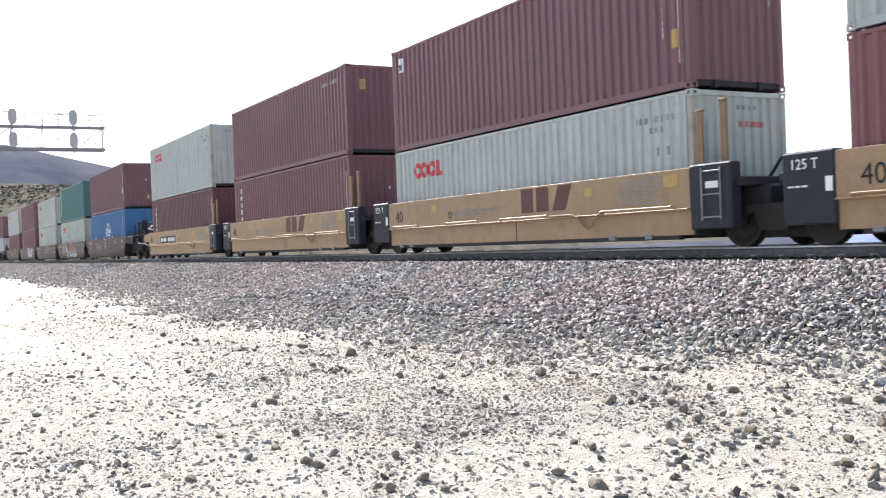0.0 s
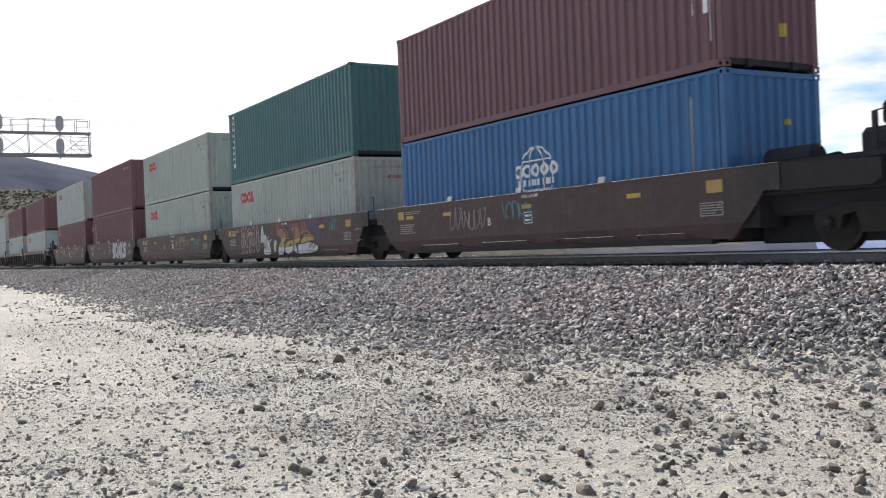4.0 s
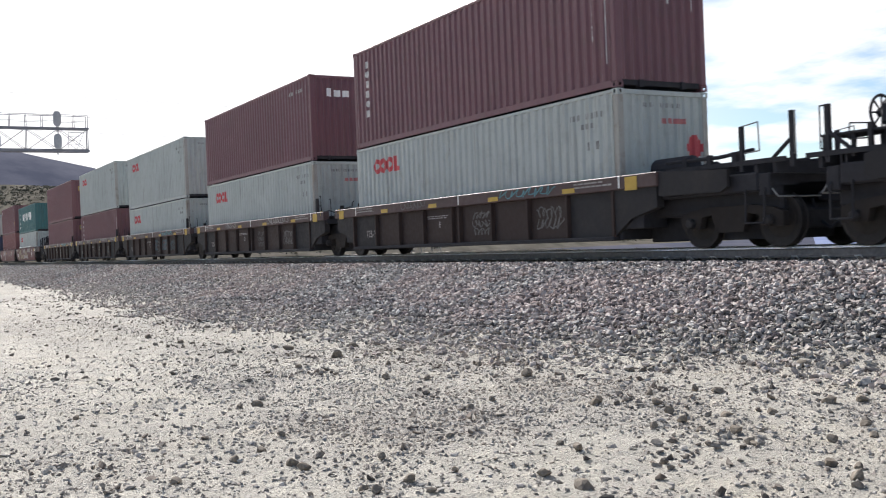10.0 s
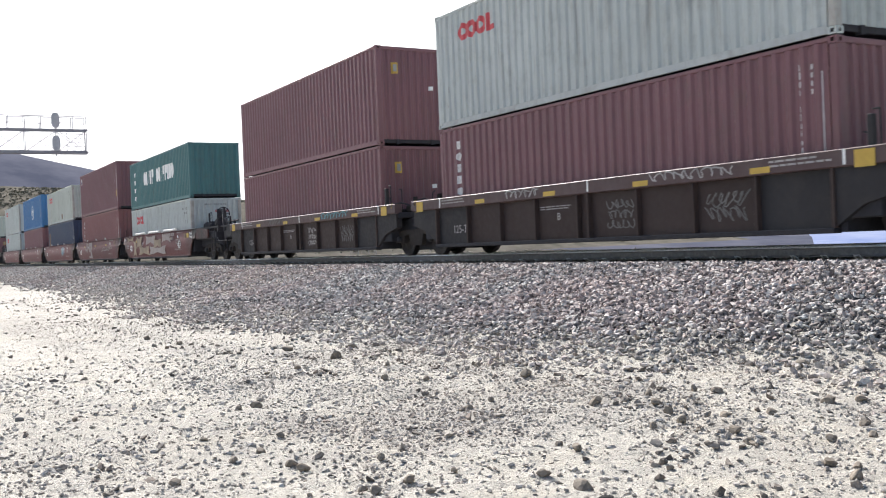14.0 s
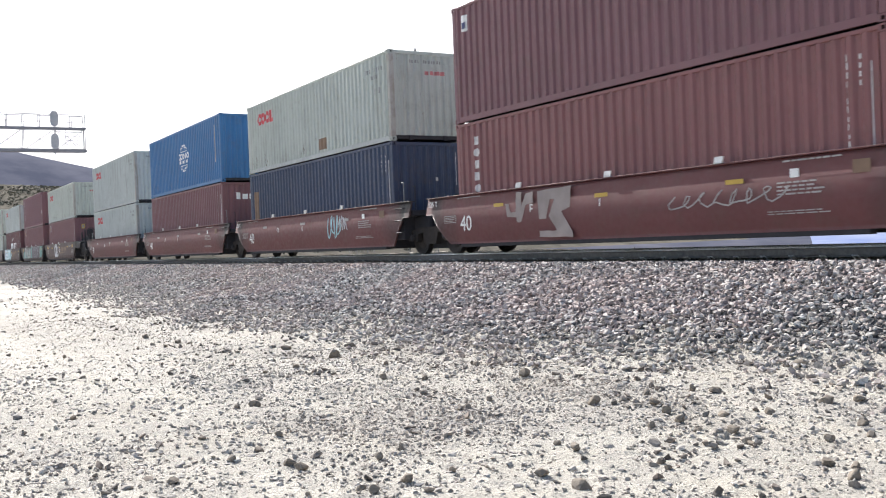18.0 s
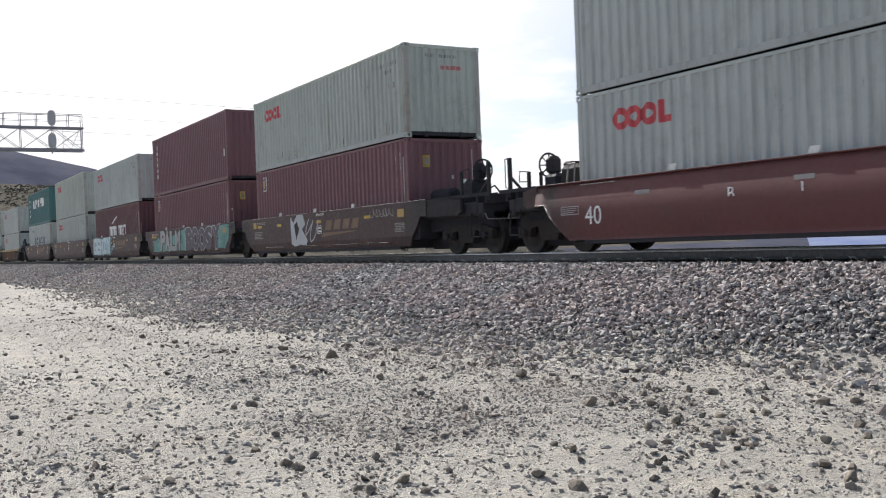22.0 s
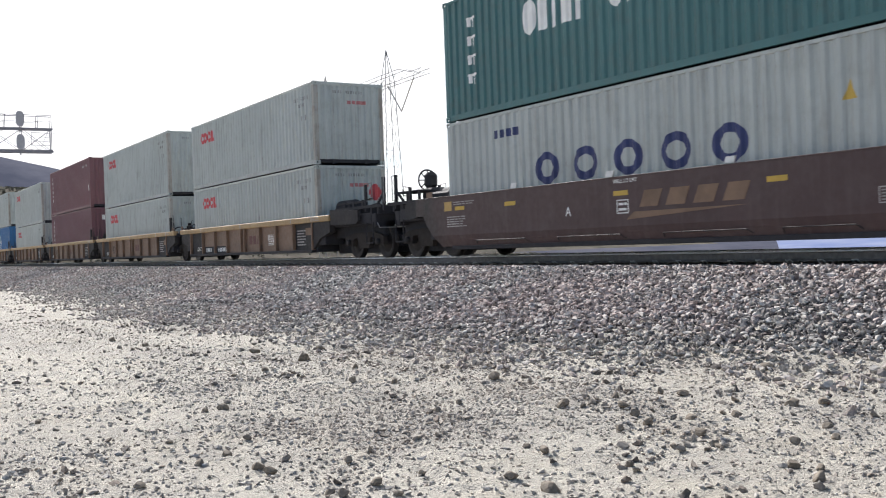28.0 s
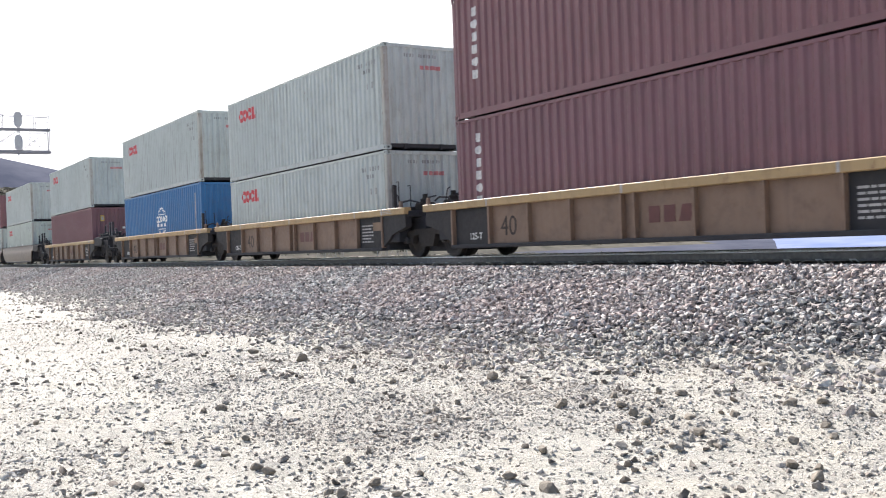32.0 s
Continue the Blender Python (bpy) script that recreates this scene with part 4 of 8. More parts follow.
def roof_sheet(h, material):
    s = Shape()
    w = wave(0.2, BOX_L - 0.2, 0.21, 0.02)
    pts = [(x, y, h - 0.012 - d) for x, d in w for y in (-1.16, 1.16)]
    return s.add(pts, [(2 * i, 2 * i + 2, 2 * i + 3, 2 * i + 1) for i in range(len(w) - 1)]).mesh("roof", material)


def spans_sheet(name, spans, material):
    """Marks painted on the side: spans of (x0, x1, low(x), high(x)) follow the corrugation."""
    s = Shape()
    for x0, x1, low, high in spans:
        xs = sorted({x0, x1, *(a for a, _ in SIDE_WAVE if x0 < a < x1), *(x0 + (x1 - x0) * (0.5 - 0.5 * math.cos(math.pi * i / 24)) for i in range(1, 24))})
        pts = []
        for x in xs:
            y = SIDE_Y + inward(SIDE_WAVE, x) - 0.004
            pts += [(x, y, low(x)), (x, y, high(x))]
        s.add(pts, [(2 * i, 2 * i + 2, 2 * i + 3, 2 * i + 1) for i in range(len(xs) - 1)])
    return s.mesh(name, material)


def bar(x0, x1, z0, z1, lean=0.0):
    return (x0, x1, lambda x: z0, lambda x: z1)


def oval(xc, zc, rx, rz):
    def e(x):
        return rz * math.sqrt(max(0.0, 1 - ((x - xc) / rx) ** 2)) ** 0.7
    return (xc - rx, xc + rx, lambda x: zc - e(x), lambda x: zc + e(x))


def half_rings(xc, zc, rx, rz, w):
    """The upper and lower half of a ring."""
    def e(x, k):
        q = 1 - ((x - xc) / (rx - k)) ** 2
        return (rz - k) * math.sqrt(q) if q > 0 else 0.0
    return [(xc - rx, xc + rx, lambda x: zc + e(x, w), lambda x: zc + e(x, 0)),
            (xc - rx, xc + rx, lambda x: zc - e(x, 0), lambda x: zc - e(x, w))]


def end_bars(name, rects, material, disc=()):
    """Marks on the front end: rects of y0, y1, z0, z1, following its corrugation."""
    s = Shape()
    for y0, y1, z0, z1 in rects:
        ys = sorted({y0, y1, *(a for a, _ in END_WAVE if y0 < a < y1)})
        pts = []
        for y in ys:
            x = BOX_L - 0.02 - inward(END_WAVE, y) + 0.004
            pts += [(x, y, z0), (x, y, z1)]
        s.add(pts, [(2 * i, 2 * i + 2, 2 * i + 3, 2 * i + 1) for i in range(len(ys) - 1)])
    return s.mesh(name, material)


def mark_meshes(kind, h):
    """The painted marks of a container: (part name, mesh, label, kind of part)."""
    out = []
    top = h

    def each(name, spans, mat, label):
        for sp in spans:
            out.append((name, spans_sheet(name, sp if isinstance(sp, list) else [sp], M[mat]), label, ""))

    def ends(name, rects, mat, label):
        for r in rects:
            out.append((name, end_bars(name, [r], M[mat]), label, ""))

    def small(mesh, label):
        out.append(("code_stencil", mesh, label, "stuff"))

    if kind in ("red_logo", "low_red_logo"):
        z = top - (0.62 if kind == "red_logo" else 0.72)
        each("logo_shape", [half_rings(1.33 + 0.405 * i, z, 0.230, 0.215, 0.130) for i in range(3)] + [[bar(2.42, 2.55, z - 0.215, z + 0.215), bar(2.55, 2.75, z - 0.215, z - 0.09)]], "red_mark", "red rounded logo shape")
        z = top - 0.62
        ends("logo_shape", [(-0.06 + 0.172 * i, 0.085 + 0.172 * i, z - 0.055, z + 0.055) for i in range(4)], "faded_red", "small red logo shape")
        small(spans_sheet("code_stencil", [bar(10.62 + 0.098 * i, 10.67 + 0.098 * i, top - 0.50, top - 0.38) for i in range(12) if i != 4] + [bar(11.0 + 0.098 * i, 11.05 + 0.098 * i, top - 0.70, top - 0.59) for i in range(4)] + [bar(11.18, 11.26, top - 1.15, top - 0.98), bar(11.46, 11.56, top - 1.15, top - 0.98)], M["faint_mark"]), "faint dark stencilled code bars")
        small(end_bars("code_stencil", [(-0.55 + 0.09 * i, -0.50 + 0.09 * i, top - 0.35, top - 0.26) for i in range(12) if i != 4], M["faint_mark"]), "faint dark stencilled code bars")
    elif kind == "upright_name":
        each("letter_block", [oval(0.92, top - 0.47 - 0.29 * i, 0.13, 0.10) if i % 3 == 1 else bar(0.82 - 0.02 * (i % 2), 1.02, top - 0.57 - 0.29 * i, top - 0.37 - 0.29 * i) for i in range(6)], "worn_white", "worn white upright lettering block")
    elif kind == "code_white":
        rng = random.Random(7)
        small(spans_sheet("code_stencil", [bar(11.43, 11.43 + rng.uniform(0.035, 0.065), top - 0.44 - 0.13 * i, top - rng.uniform(0.33, 0.38) - 0.13 * i) for i in range(12) if i != 4] + [bar(11.65, 11.65 + rng.uniform(0.03, 0.06), top - 0.44 - 0.13 * i, top - 0.36 - 0.13 * i) for i in range(4)], M["worn_white"]), "worn white stencilled code bars")
        ends("code_line", [(0.86, 0.878, top - 1.25, top - 0.30)], "worn_white", "thin white upright line")
        each("panel_line", [bar(11.86, 11.878, 0.5, top - 0.5)], "worn_white", "thin white upright line")
        ends("triangle", [(0.18, 0.28, top - 1.12, top - 1.02)], "worn_white", "small pale warning mark")
    elif kind == "code_row":
        small(spans_sheet("code_stencil", [bar(10.2 + 0.12 * i, 10.27 + 0.12 * i, top - 0.48, top - 0.36) for i in range(11) if i != 4], M["faint_white"]), "faint white stencilled code bars")
    elif kind == "end_name":
        ends("letter_block", [(-0.60, -0.42, top - 0.72, top - 0.44), (-0.34, -0.10, top - 0.72, top - 0.50), (-0.02, 0.24, top - 0.72, top - 0.50)], "white", "white lettering shape on the end")
    elif kind == "end_sticker":
        ends("sticker", [(-0.72, -0.50, top - 0.80, top - 0.47)], "yellow_mark", "yellow height sticker")
        x = BOX_L - 0.01
        out.append(("sticker_mark", Shape().box(x, x + 0.003, -0.67, -0.55, top - 0.74, top - 0.53).mesh("sticker_mark", M["faint_mark"]), "dark figure on the sticker", ""))
        ends("triangle", [(0.52, 0.66, top - 1.25, top - 1.13)], "white", "small pale warning mark")
    elif kind == "side_sticker":
        each("sticker", [bar(11.66, 11.88, top - 2.10, top - 1.76)], "pale_yellow", "yellow height sticker")
        each("sticker", [bar(0.42, 0.66, top - 0.66, top - 0.26)], "white", "pale square sticker")
        s = Shape().box(0.47, 0.61, SIDE_Y - 0.010, SIDE_Y - 0.005, top - 0.60, top - 0.44)
        out.append(("sticker", s.mesh("sticker", M["navy_mark"]), "dark mark on the sticker", ""))
    elif kind == "low_sticker":
        ends("sticker", [(0.25, 0.40, 0.62, 0.86)], "yellow_mark", "small yellow sticker")
        each("sticker", [bar(11.70, 11.84, 1.0, 1.3)], "white", "small white sticker")
    elif kind == "globe":
        x, z = 6.45, 1.52
        rings = [half_rings(x, z, 0.66, 0.64, 0.045), half_rings(x, z, 0.30, 0.64, 0.040), [bar(x - 0.58, x + 0.58, z + 0.30, z + 0.335)], [bar(x - 0.58, x + 0.58, z - 0.36, z - 0.325)]]
        each("logo_shape", rings, "white", "white line of the round logo")
        each("logo_shape", [half_rings(x - 0.68 + 0.33 * i, z + 0.10, 0.155, 0.15, 0.075) for i in range(5)] + [[bar(x - 0.70 + 0.18 * i, x - 0.58 + 0.18 * i, z - 0.24, z - 0.10) for i in range(8)]], "white", "white logo shape")
        ends("triangle", [(0.30, 0.42, top - 0.95, top - 0.85)], "yellow_mark", "small yellow warning mark")
        each("code_line", [bar(11.30, 11.34, 0.9, top - 0.4)], "faint_white", "thin pale upright line")
    elif kind == "wide_white_name":
        z = top - 1.05
        def shape_block(x, w, k):
            if k == 0:
                return [oval(x + w / 2, z, w / 2, 0.38)]
            if k == 1:
                return [bar(x, x + w - 0.06, z - 0.36, z + 0.36)]
            if k == 2:
                return [bar(x, x + 0.16, z - 0.38, z + 0.38)]
            return [bar(x, x + 0.15, z - 0.38, z + 0.38), bar(x + 0.15, x + w - 0.05, z - 0.04, z + 0.38)]
        x = 3.22
        for i, k in enumerate((0, 1, 2, 1, 3, -1, 0, 1, 2, 3, 3, 2, 1, 0)):
            w = 0.24 if k == 2 else 0.42
            if k >= 0:
                each("letter_block", [shape_block(x, w, k)], "white", "large white lettering block")
            x += (w + 0.06) if k >= 0 else 0.52
        each("letter_block", [[bar(1.02, 1.36, top - 0.62 - 0.44 * i, top - 0.56 - 0.44 * i), bar(1.04, 1.14, top - 0.78 - 0.44 * i, top - 0.62 - 0.44 * i), bar(1.22, 1.30, top - 0.82 - 0.44 * i, top - 0.62 - 0.44 * i)] for i in range(4)], "white", "white upright character shape")
    elif kind == "wide_navy_name":
        z = 1.50
        each("letter_block", [half_rings(3.86 + 1.24 * i, z, 0.38, 0.34, 0.16) for i in range(5)], "navy_mark", "large navy ring shape")
        each("letter_block", [bar(1.95 + 0.25 * i, 2.13 + 0.25 * i, 2.32, 2.50) for i in range(4)], "navy_mark", "small navy character shape")
        each("triangle", [(11.0, 11.26, lambda x: top - 1.0, lambda x: top - 1.0 + 0.30 * (1 - abs(x - 11.13) / 0.13))], "yellow_mark", "yellow warning triangle")
    elif kind == "white_name":
        z = 1.46
        x = 4.22
        for i, w in enumerate((0.52, 0.72, 0.60, 0.0, 0.60, 0.60, 0.74)):
            if w:
                spans = [bar(x, x + 0.19, z - 0.27, z + 0.29), bar(x + 0.19, x + w, z + 0.13, z + 0.29)]
                spans += [bar(x + w - 0.20, x + w, z - 0.27, z + 0.13)]
                each("letter_block", [spans], "white", "white lettering block")
            x += w + 0.08 if w else 0.34
        each("logo_shape", [(5.14, 6.36, lambda x: z + 0.42 + 0.34 * ((x - 5.14) / 1.22) ** 0.8, lambda x: z + 0.46 + 0.40 * ((x - 5.14) / 1.22) ** 0.6)], "white", "white curved stroke")
    elif kind == "white_panel_name":
        each("name_panel", [bar(0.40, 0.72, top - 2.25, top - 0.12)], "white", "tall white name panel")
        for i in range(8):
            y = SIDE_Y - 0.008
            out.append(("letter_block", Shape().box(0.49, 0.64, y - 0.002, y + 0.001, top - 0.40 - 0.24 * i, top - 0.24 - 0.24 * i).mesh("letter_block", M["black_mark"]), "dark block of upright lettering", ""))
    elif kind == "logo_sticker":
        each("sticker", [bar(0.76, 1.09, top - 0.75, top - 0.24)], "white", "square sticker with a pale edge")
        y = SIDE_Y - 0.010
        out.append(("sticker", Shape().box(0.79, 1.06, y, y + 0.004, top - 0.72, top - 0.27).mesh("sticker", M["navy_mark"]), "navy field of the sticker", ""))
        out.append(("sticker", Shape().slab([(0.83, top - 0.66), (0.93, top - 0.66), (1.02, top - 0.33), (0.92, top - 0.33)], y - 0.004, y).mesh("sticker", M["gold"]), "gold stroke on the sticker", ""))
    elif kind == "end_tag":
        ends("graffiti", [(0.60 + 0.06 * i, 0.66 + 0.06 * i, 1.74 - 0.27 * math.sin(0.3 + 0.36 * i), 1.74 + 0.27 * math.sin(0.3 + 0.36 * i)) for i in range(8)], "red_mark", "round red sprayed shape")
    elif kind in ("drips", "few_drips"):
        rng = random.Random(len(kind))
        for c in range(9 if kind == "drips" else 5):
            at_x, spans = rng.uniform(0.6, 11.3), []
            for _ in range(rng.randint(2, 6)):
                x = at_x + rng.uniform(-0.35, 0.35)
                lo = rng.uniform(0.17, 0.32)
                spans.append(bar(x, x + rng.uniform(0.006, 0.022), lo, lo + rng.uniform(0.06, 0.36)))
            out.append(("rust_stain", spans_sheet("rust_stain", spans, M["rust_stain"]), "dark rust drips above the bottom rail", "stuff"))
    elif kind == "brown_panel":
        each("panel", [bar(0.45, 0.85, 0.55, 2.2)], "orange_mark", "tan painted patch")
    elif kind == "rust_patch":
        each("patch", [bar(6.9, 7.5, 0.25, 0.62)], "orange_mark", "rusty repair patch")
    return out


def casting(x, y, z):
    """A hollow corner casting, in one piece, with a hole in each upright face."""
    w, h, t = 0.168, 0.118, 0.016
    pts, faces, seen = [], [], {}

    def key(p):
        p = tuple(round(a, 4) for a in p)
        if p not in seen:
            seen[p] = len(pts)
            pts.append((x + p[0], y + p[1], z + p[2]))
        return seen[p]
    for inner in (0, 1):
        lo, hi = (t, w - t) if inner else (0.0, w)
        bottom, top = (t, h - t) if inner else (0.0, h)
        g, gz = (lo, 0.052, 0.116, hi), (bottom, 0.028, 0.090, top)
        for a in range(3):
            for b in range(3):
                square = ((a, b), (a + 1, b), (a + 1, b + 1), (a, b + 1))
                for end in (bottom, top):
                    faces.append([key((g[i], g[j], end)) for i, j in square])
                if (a, b) != (1, 1):
                    for end in (lo, hi):
                        faces.append([key((g[i], end, gz[j])) for i, j in square])
                        faces.append([key((end, g[i], gz[j])) for i, j in square])
    rim = ((0.052, 0.028), (0.116, 0.028), (0.116, 0.090), (0.052, 0.090))
    for out, ins in ((0.0, t), (w, w - t)):
        for (a, c), (b, d) in zip(rim, rim[1:] + rim[:1]):
            faces.append([key((a, out, c)), key((b, out, d)), key((b, ins, d)), key((a, ins, c))])
            faces.append([key((out, a, c)), key((out, b, d)), key((ins, b, d)), key((ins, a, c))])
    return Shape().add(pts, faces)


def container(colour, h, marks, x, z, label):
    mat = M[colour]
    box = tagged(new("shipping_container"), label, "shipping container", "containers on the train")
    pale = colour in ("grey", "cream")
    def sh(key, build):
        return shared((key, colour, h), build)
    for sign in (1, -1):
        part("side_panel", sh(("side", sign), lambda: side_sheet(h, sign, mat)), mat, box)
        part("end_panel", sh(("end", sign), lambda: end_sheet(h, sign, mat)), mat, box)
        y0, y1 = (-BOX_W / 2 + 0.006, -BOX_W / 2 + 0.07) if sign > 0 else (BOX_W / 2 - 0.07, BOX_W / 2 - 0.006)
        part("top_rail", sh(("top", sign), lambda: Shape().box(0.17, BOX_L - 0.17, y0, y1, h - 0.075, h - 0.006, 0.008).mesh("top_rail", mat)), mat, box)
        part("bottom_rail", sh(("bot", sign), lambda: Shape().box(0.17, BOX_L - 0.17, y0 + (0.004 if sign > 0 else 0.0), y1 - (0.004 if sign < 0 else 0.0), 0.02, 0.156, 0.003).mesh("bottom_rail", M["stained_grey"] if pale else mat)), mat, box)
        for e in (0, 1):
            xa = 0.004 if e == 0 else BOX_L - 0.164
            ya = -BOX_W / 2 + 0.004 if sign > 0 else BOX_W / 2 - 0.164
            part("corner_post", sh(("post", sign, e), lambda: Shape().box(xa, xa + 0.16, ya, ya + 0.16, 0.11, h - 0.11, 0.02).mesh("corner_post", M["rusty_grey"] if pale and e else mat)), mat, box)
            for zz in (0.0, h - 0.118):
                part("corner_casting", sh(("cast", sign, e, zz), lambda: casting(xa - 0.004, ya - 0.004, zz).mesh("corner_casting", mat)), mat, box)
        xe0, xe1 = (BOX_L - 0.12, BOX_L - 0.01) if sign > 0 else (0.01, 0.12)
        part("end_header", sh(("head", sign), lambda: Shape().box(xe0, xe1, -1.06, 1.06, h - 0.11, h - 0.01, 0.01).mesh("end_header", mat)), mat, box)
        # black sill: the shade of the recess under the end is painted in
        part("end_sill", sh(("sill", sign), lambda: Shape().box(xe0 - 0.03 * sign, xe1 - 0.045 * sign, -1.06, 1.06, 0.055, 0.17, 0.01).box(xe0, xe1, -0.62, -0.52, 0.02, 0.17).box(xe0, xe1, 0.52, 0.62, 0.02, 0.17).mesh("end_sill", M["under"])), mat, box)
    part("roof", sh("roof", lambda: roof_sheet(h, mat)), mat, box)
    part("underframe", shared(("under", h), lambda: Shape().box(0.13, BOX_L - 0.13, -1.15, 1.15, 0.06, 0.14).mesh("underframe", M["under"])), mat, box)
    for kind in marks:
        for name, me, text, sort in shared(("mark", kind, h), lambda: mark_meshes(kind, h)):
            tagged(part(name, me, None, box, text), kind=sort)
    box.location = (x, TRACK_Y, z)
    TRAIN.append((box, x))
    return box


# ---------------------------------------------------------------- train: well cars
def welded(me):
    bm = bmesh.new()
    bm.from_mesh(me)
    bmesh.ops.remove_doubles(bm, verts=bm.verts, dist=1e-5)
    bm.to_mesh(me)
    bm.free()
    return me


def text_mesh(body, size, material):
    c = bpy.data.curves.new("lettering", "FONT")
    c.body, c.size, c.extrude, c.resolution_u = body, size, 0.002, 3
    ob = bpy.data.objects.new("lettering", c)
    me = welded(bpy.data.meshes.new_from_object(ob))
    me.name = "lettering"
    me.transform(Matrix.Rotation(math.pi / 2, 4, "X"))
    me.materials.clear()
    me.materials.append(material)
    bpy.data.objects.remove(ob)
    return me


SIDE_TOP = 1.45


def low_edge(x, x0, x1):
    """The lower edge of a smooth side: it rises over the wheels at both ends."""
    d = min(x - x0, x1 - x)
    if d < 0.35:
        return 1.02
    if d < 1.10:
        return 1.02 - 0.77 * ((d - 0.35) / 0.75) ** 0.8
    return 0.25


def smooth_side(sign, kind, x0, x1, material):
    """A smooth side sheet of a well car, with its bulge, as a closed shell."""
    def out(z):
        if kind == "round":
            return 1.37 + 0.11 * math.sin(math.pi * min(1, max(0, (z - 0.2) / 1.2)))
        if kind == "ledge":
            return 1.44 if z > 0.72 else 1.39
        return 1.42 if z > 0.5 else 1.42 - 0.10 * (0.5 - z) / 0.3
    inner = [x0 + 1.1 + (x1 - x0 - 2.2) * i / 8 for i in range(9)]
    if kind == "ledge":
        xs = [x0, *inner, x1]
    else:
        xs = [x0, x0 + 0.34, x0 + 0.36, x0 + 0.5, x0 + 0.65, x0 + 0.8, x0 + 0.95, *inner, x1 - 0.95, x1 - 0.8, x1 - 0.65, x1 - 0.5, x1 - 0.36, x1 - 0.34, x1]
    zs = [0.25, 0.32, 0.42, 0.52, 0.62, 0.715, 0.725, 0.9, 1.05, 1.2, 1.34, SIDE_TOP]
    k = len(zs)
    pts = []
    for layer in (0.0, 0.05):
        for x in xs:
            lo = 0.25 if kind == "ledge" else low_edge(x, x0, x1)
            for z in zs:
                zz = max(z, lo)
                pts.append((x, -sign * (out(zz) - layer), zz))
    n = len(xs) * k
    f = []
    for i in range(len(xs) - 1):
        for j in range(k - 1):
            q = (i * k + j, (i + 1) * k + j, (i + 1) * k + j + 1, i * k + j + 1)
            f.append(q if sign > 0 else q[::-1])
            f.append(tuple(a + n for a in (q[::-1] if sign > 0 else q)))
        for j in (0, k - 1):
            f.append((i * k + j, (i + 1) * k + j, (i + 1) * k + j + n, i * k + j + n))
    for i in (0, len(xs) - 1):
        for j in range(k - 1):
            f.append((i * k + j, i * k + j + 1, i * k + j + 1 + n, i * k + j + n))
    me = Shape().add(pts, f).mesh("side_sheet", material)
    if kind == "round":
        # only the wide faces are rounded; the cut edges stay crisp
        me.polygons.foreach_set("use_smooth", [abs(p.normal.y) > 0.6 for p in me.polygons])
    return me


def truck_parts(car, x, prefix=""):
    """A two-axle truck under the car, centred at x."""
    trk = part("truck", shared("bolster", lambda: Shape().box(-0.20, 0.20, -1.05, 1.05, 0.42, 0.72, 0.03).box(-0.45, 0.45, -0.35, 0.35, 0.66, 0.80, 0.02).mesh("truck", M["grime"])), None, car, "grimy black two-axle truck", at=(x, 0, 0))
    frame_mesh = shared("sideframe", lambda: Shape().slab([(-1.18, 0.36), (-1.18, 0.60), (-0.95, 0.68), (-0.5, 0.74), (0.5, 0.74), (0.95, 0.68), (1.18, 0.60), (1.18, 0.36), (0.72, 0.36), (0.66, 0.56), (0.42, 0.60), (0.30, 0.28), (-0.30, 0.28), (-0.42, 0.60), (-0.66, 0.56), (-0.72, 0.36)], -0.07, 0.07).mesh("side_frame", M["grime"]))
    cap_mesh = shared("cap", lambda: Shape().lathe([(0.0, 0.001), (0.0, 0.09), (-0.07, 0.09), (-0.10, 0.06), (-0.10, 0.001)], (0, 0, 0), (0, 1, 0), 14).mesh("bearing_cap", M["black"]))
    spring_mesh = shared("spring", lambda: Shape().rod((-0.13, 0, 0.32), (-0.13, 0, 0.52), 0.07, 10).rod((0.13, 0, 0.32), (0.13, 0, 0.52), 0.07, 10).rod((0, 0, 0.32), (0, 0, 0.52), 0.07, 10).mesh("spring", M["grime"]))
    part("brake_rigging", shared("rigging", lambda: Shape().prism([(-0.70, 0.15), (0.70, 0.15), (0.66, 0.66), (-0.66, 0.66)], -0.62, 0.62).box(-1.30, 1.30, -0.62, 0.62, 0.30, 0.64, 0.04).mesh("brake_rigging", M["under"])), None, trk, "black brake rigging")
    for y in (-1.02, 1.02):
        part("side_frame", frame_mesh, None, trk, at=(0, y, 0))
        part("spring", spring_mesh, None, trk, at=(0, y, 0))
        for dx in (-0.90, 0.90):
            part("bearing_cap", cap_mesh, None, trk, at=(dx, y - 0.07, 0.46))
    prof = [(-0.06, 0.06), (-0.06, 0.16), (-0.03, 0.30), (-0.065, 0.40), (-0.065, WHEEL_R), (0.065, WHEEL_R - 0.01), (0.075, WHEEL_R + 0.025), (0.085, WHEEL_R + 0.02), (0.085, 0.40), (0.04, 0.30), (0.06, 0.16), (0.06, 0.06)]
    def wheels():
        s = Shape().rod((0, -0.95, 0), (0, 0.95, 0), 0.075, 12)
        s.lathe(prof, (0, -0.79, 0), (0, 1, 0), 28)
        s.lathe([(-d, r) for d, r in prof][::-1], (0, 0.79, 0), (0, 1, 0), 28)
        return s.mesh("wheelset", M["wheel"])
    me = shared("wheelset", wheels)
    for dx in (-0.90, 0.90):
        w = part("wheelset", me, None, trk)
        w.matrix_parent_inverse = Matrix.Translation((dx, 0, WHEEL_R))
        WHEELS.append(w)
    return trk


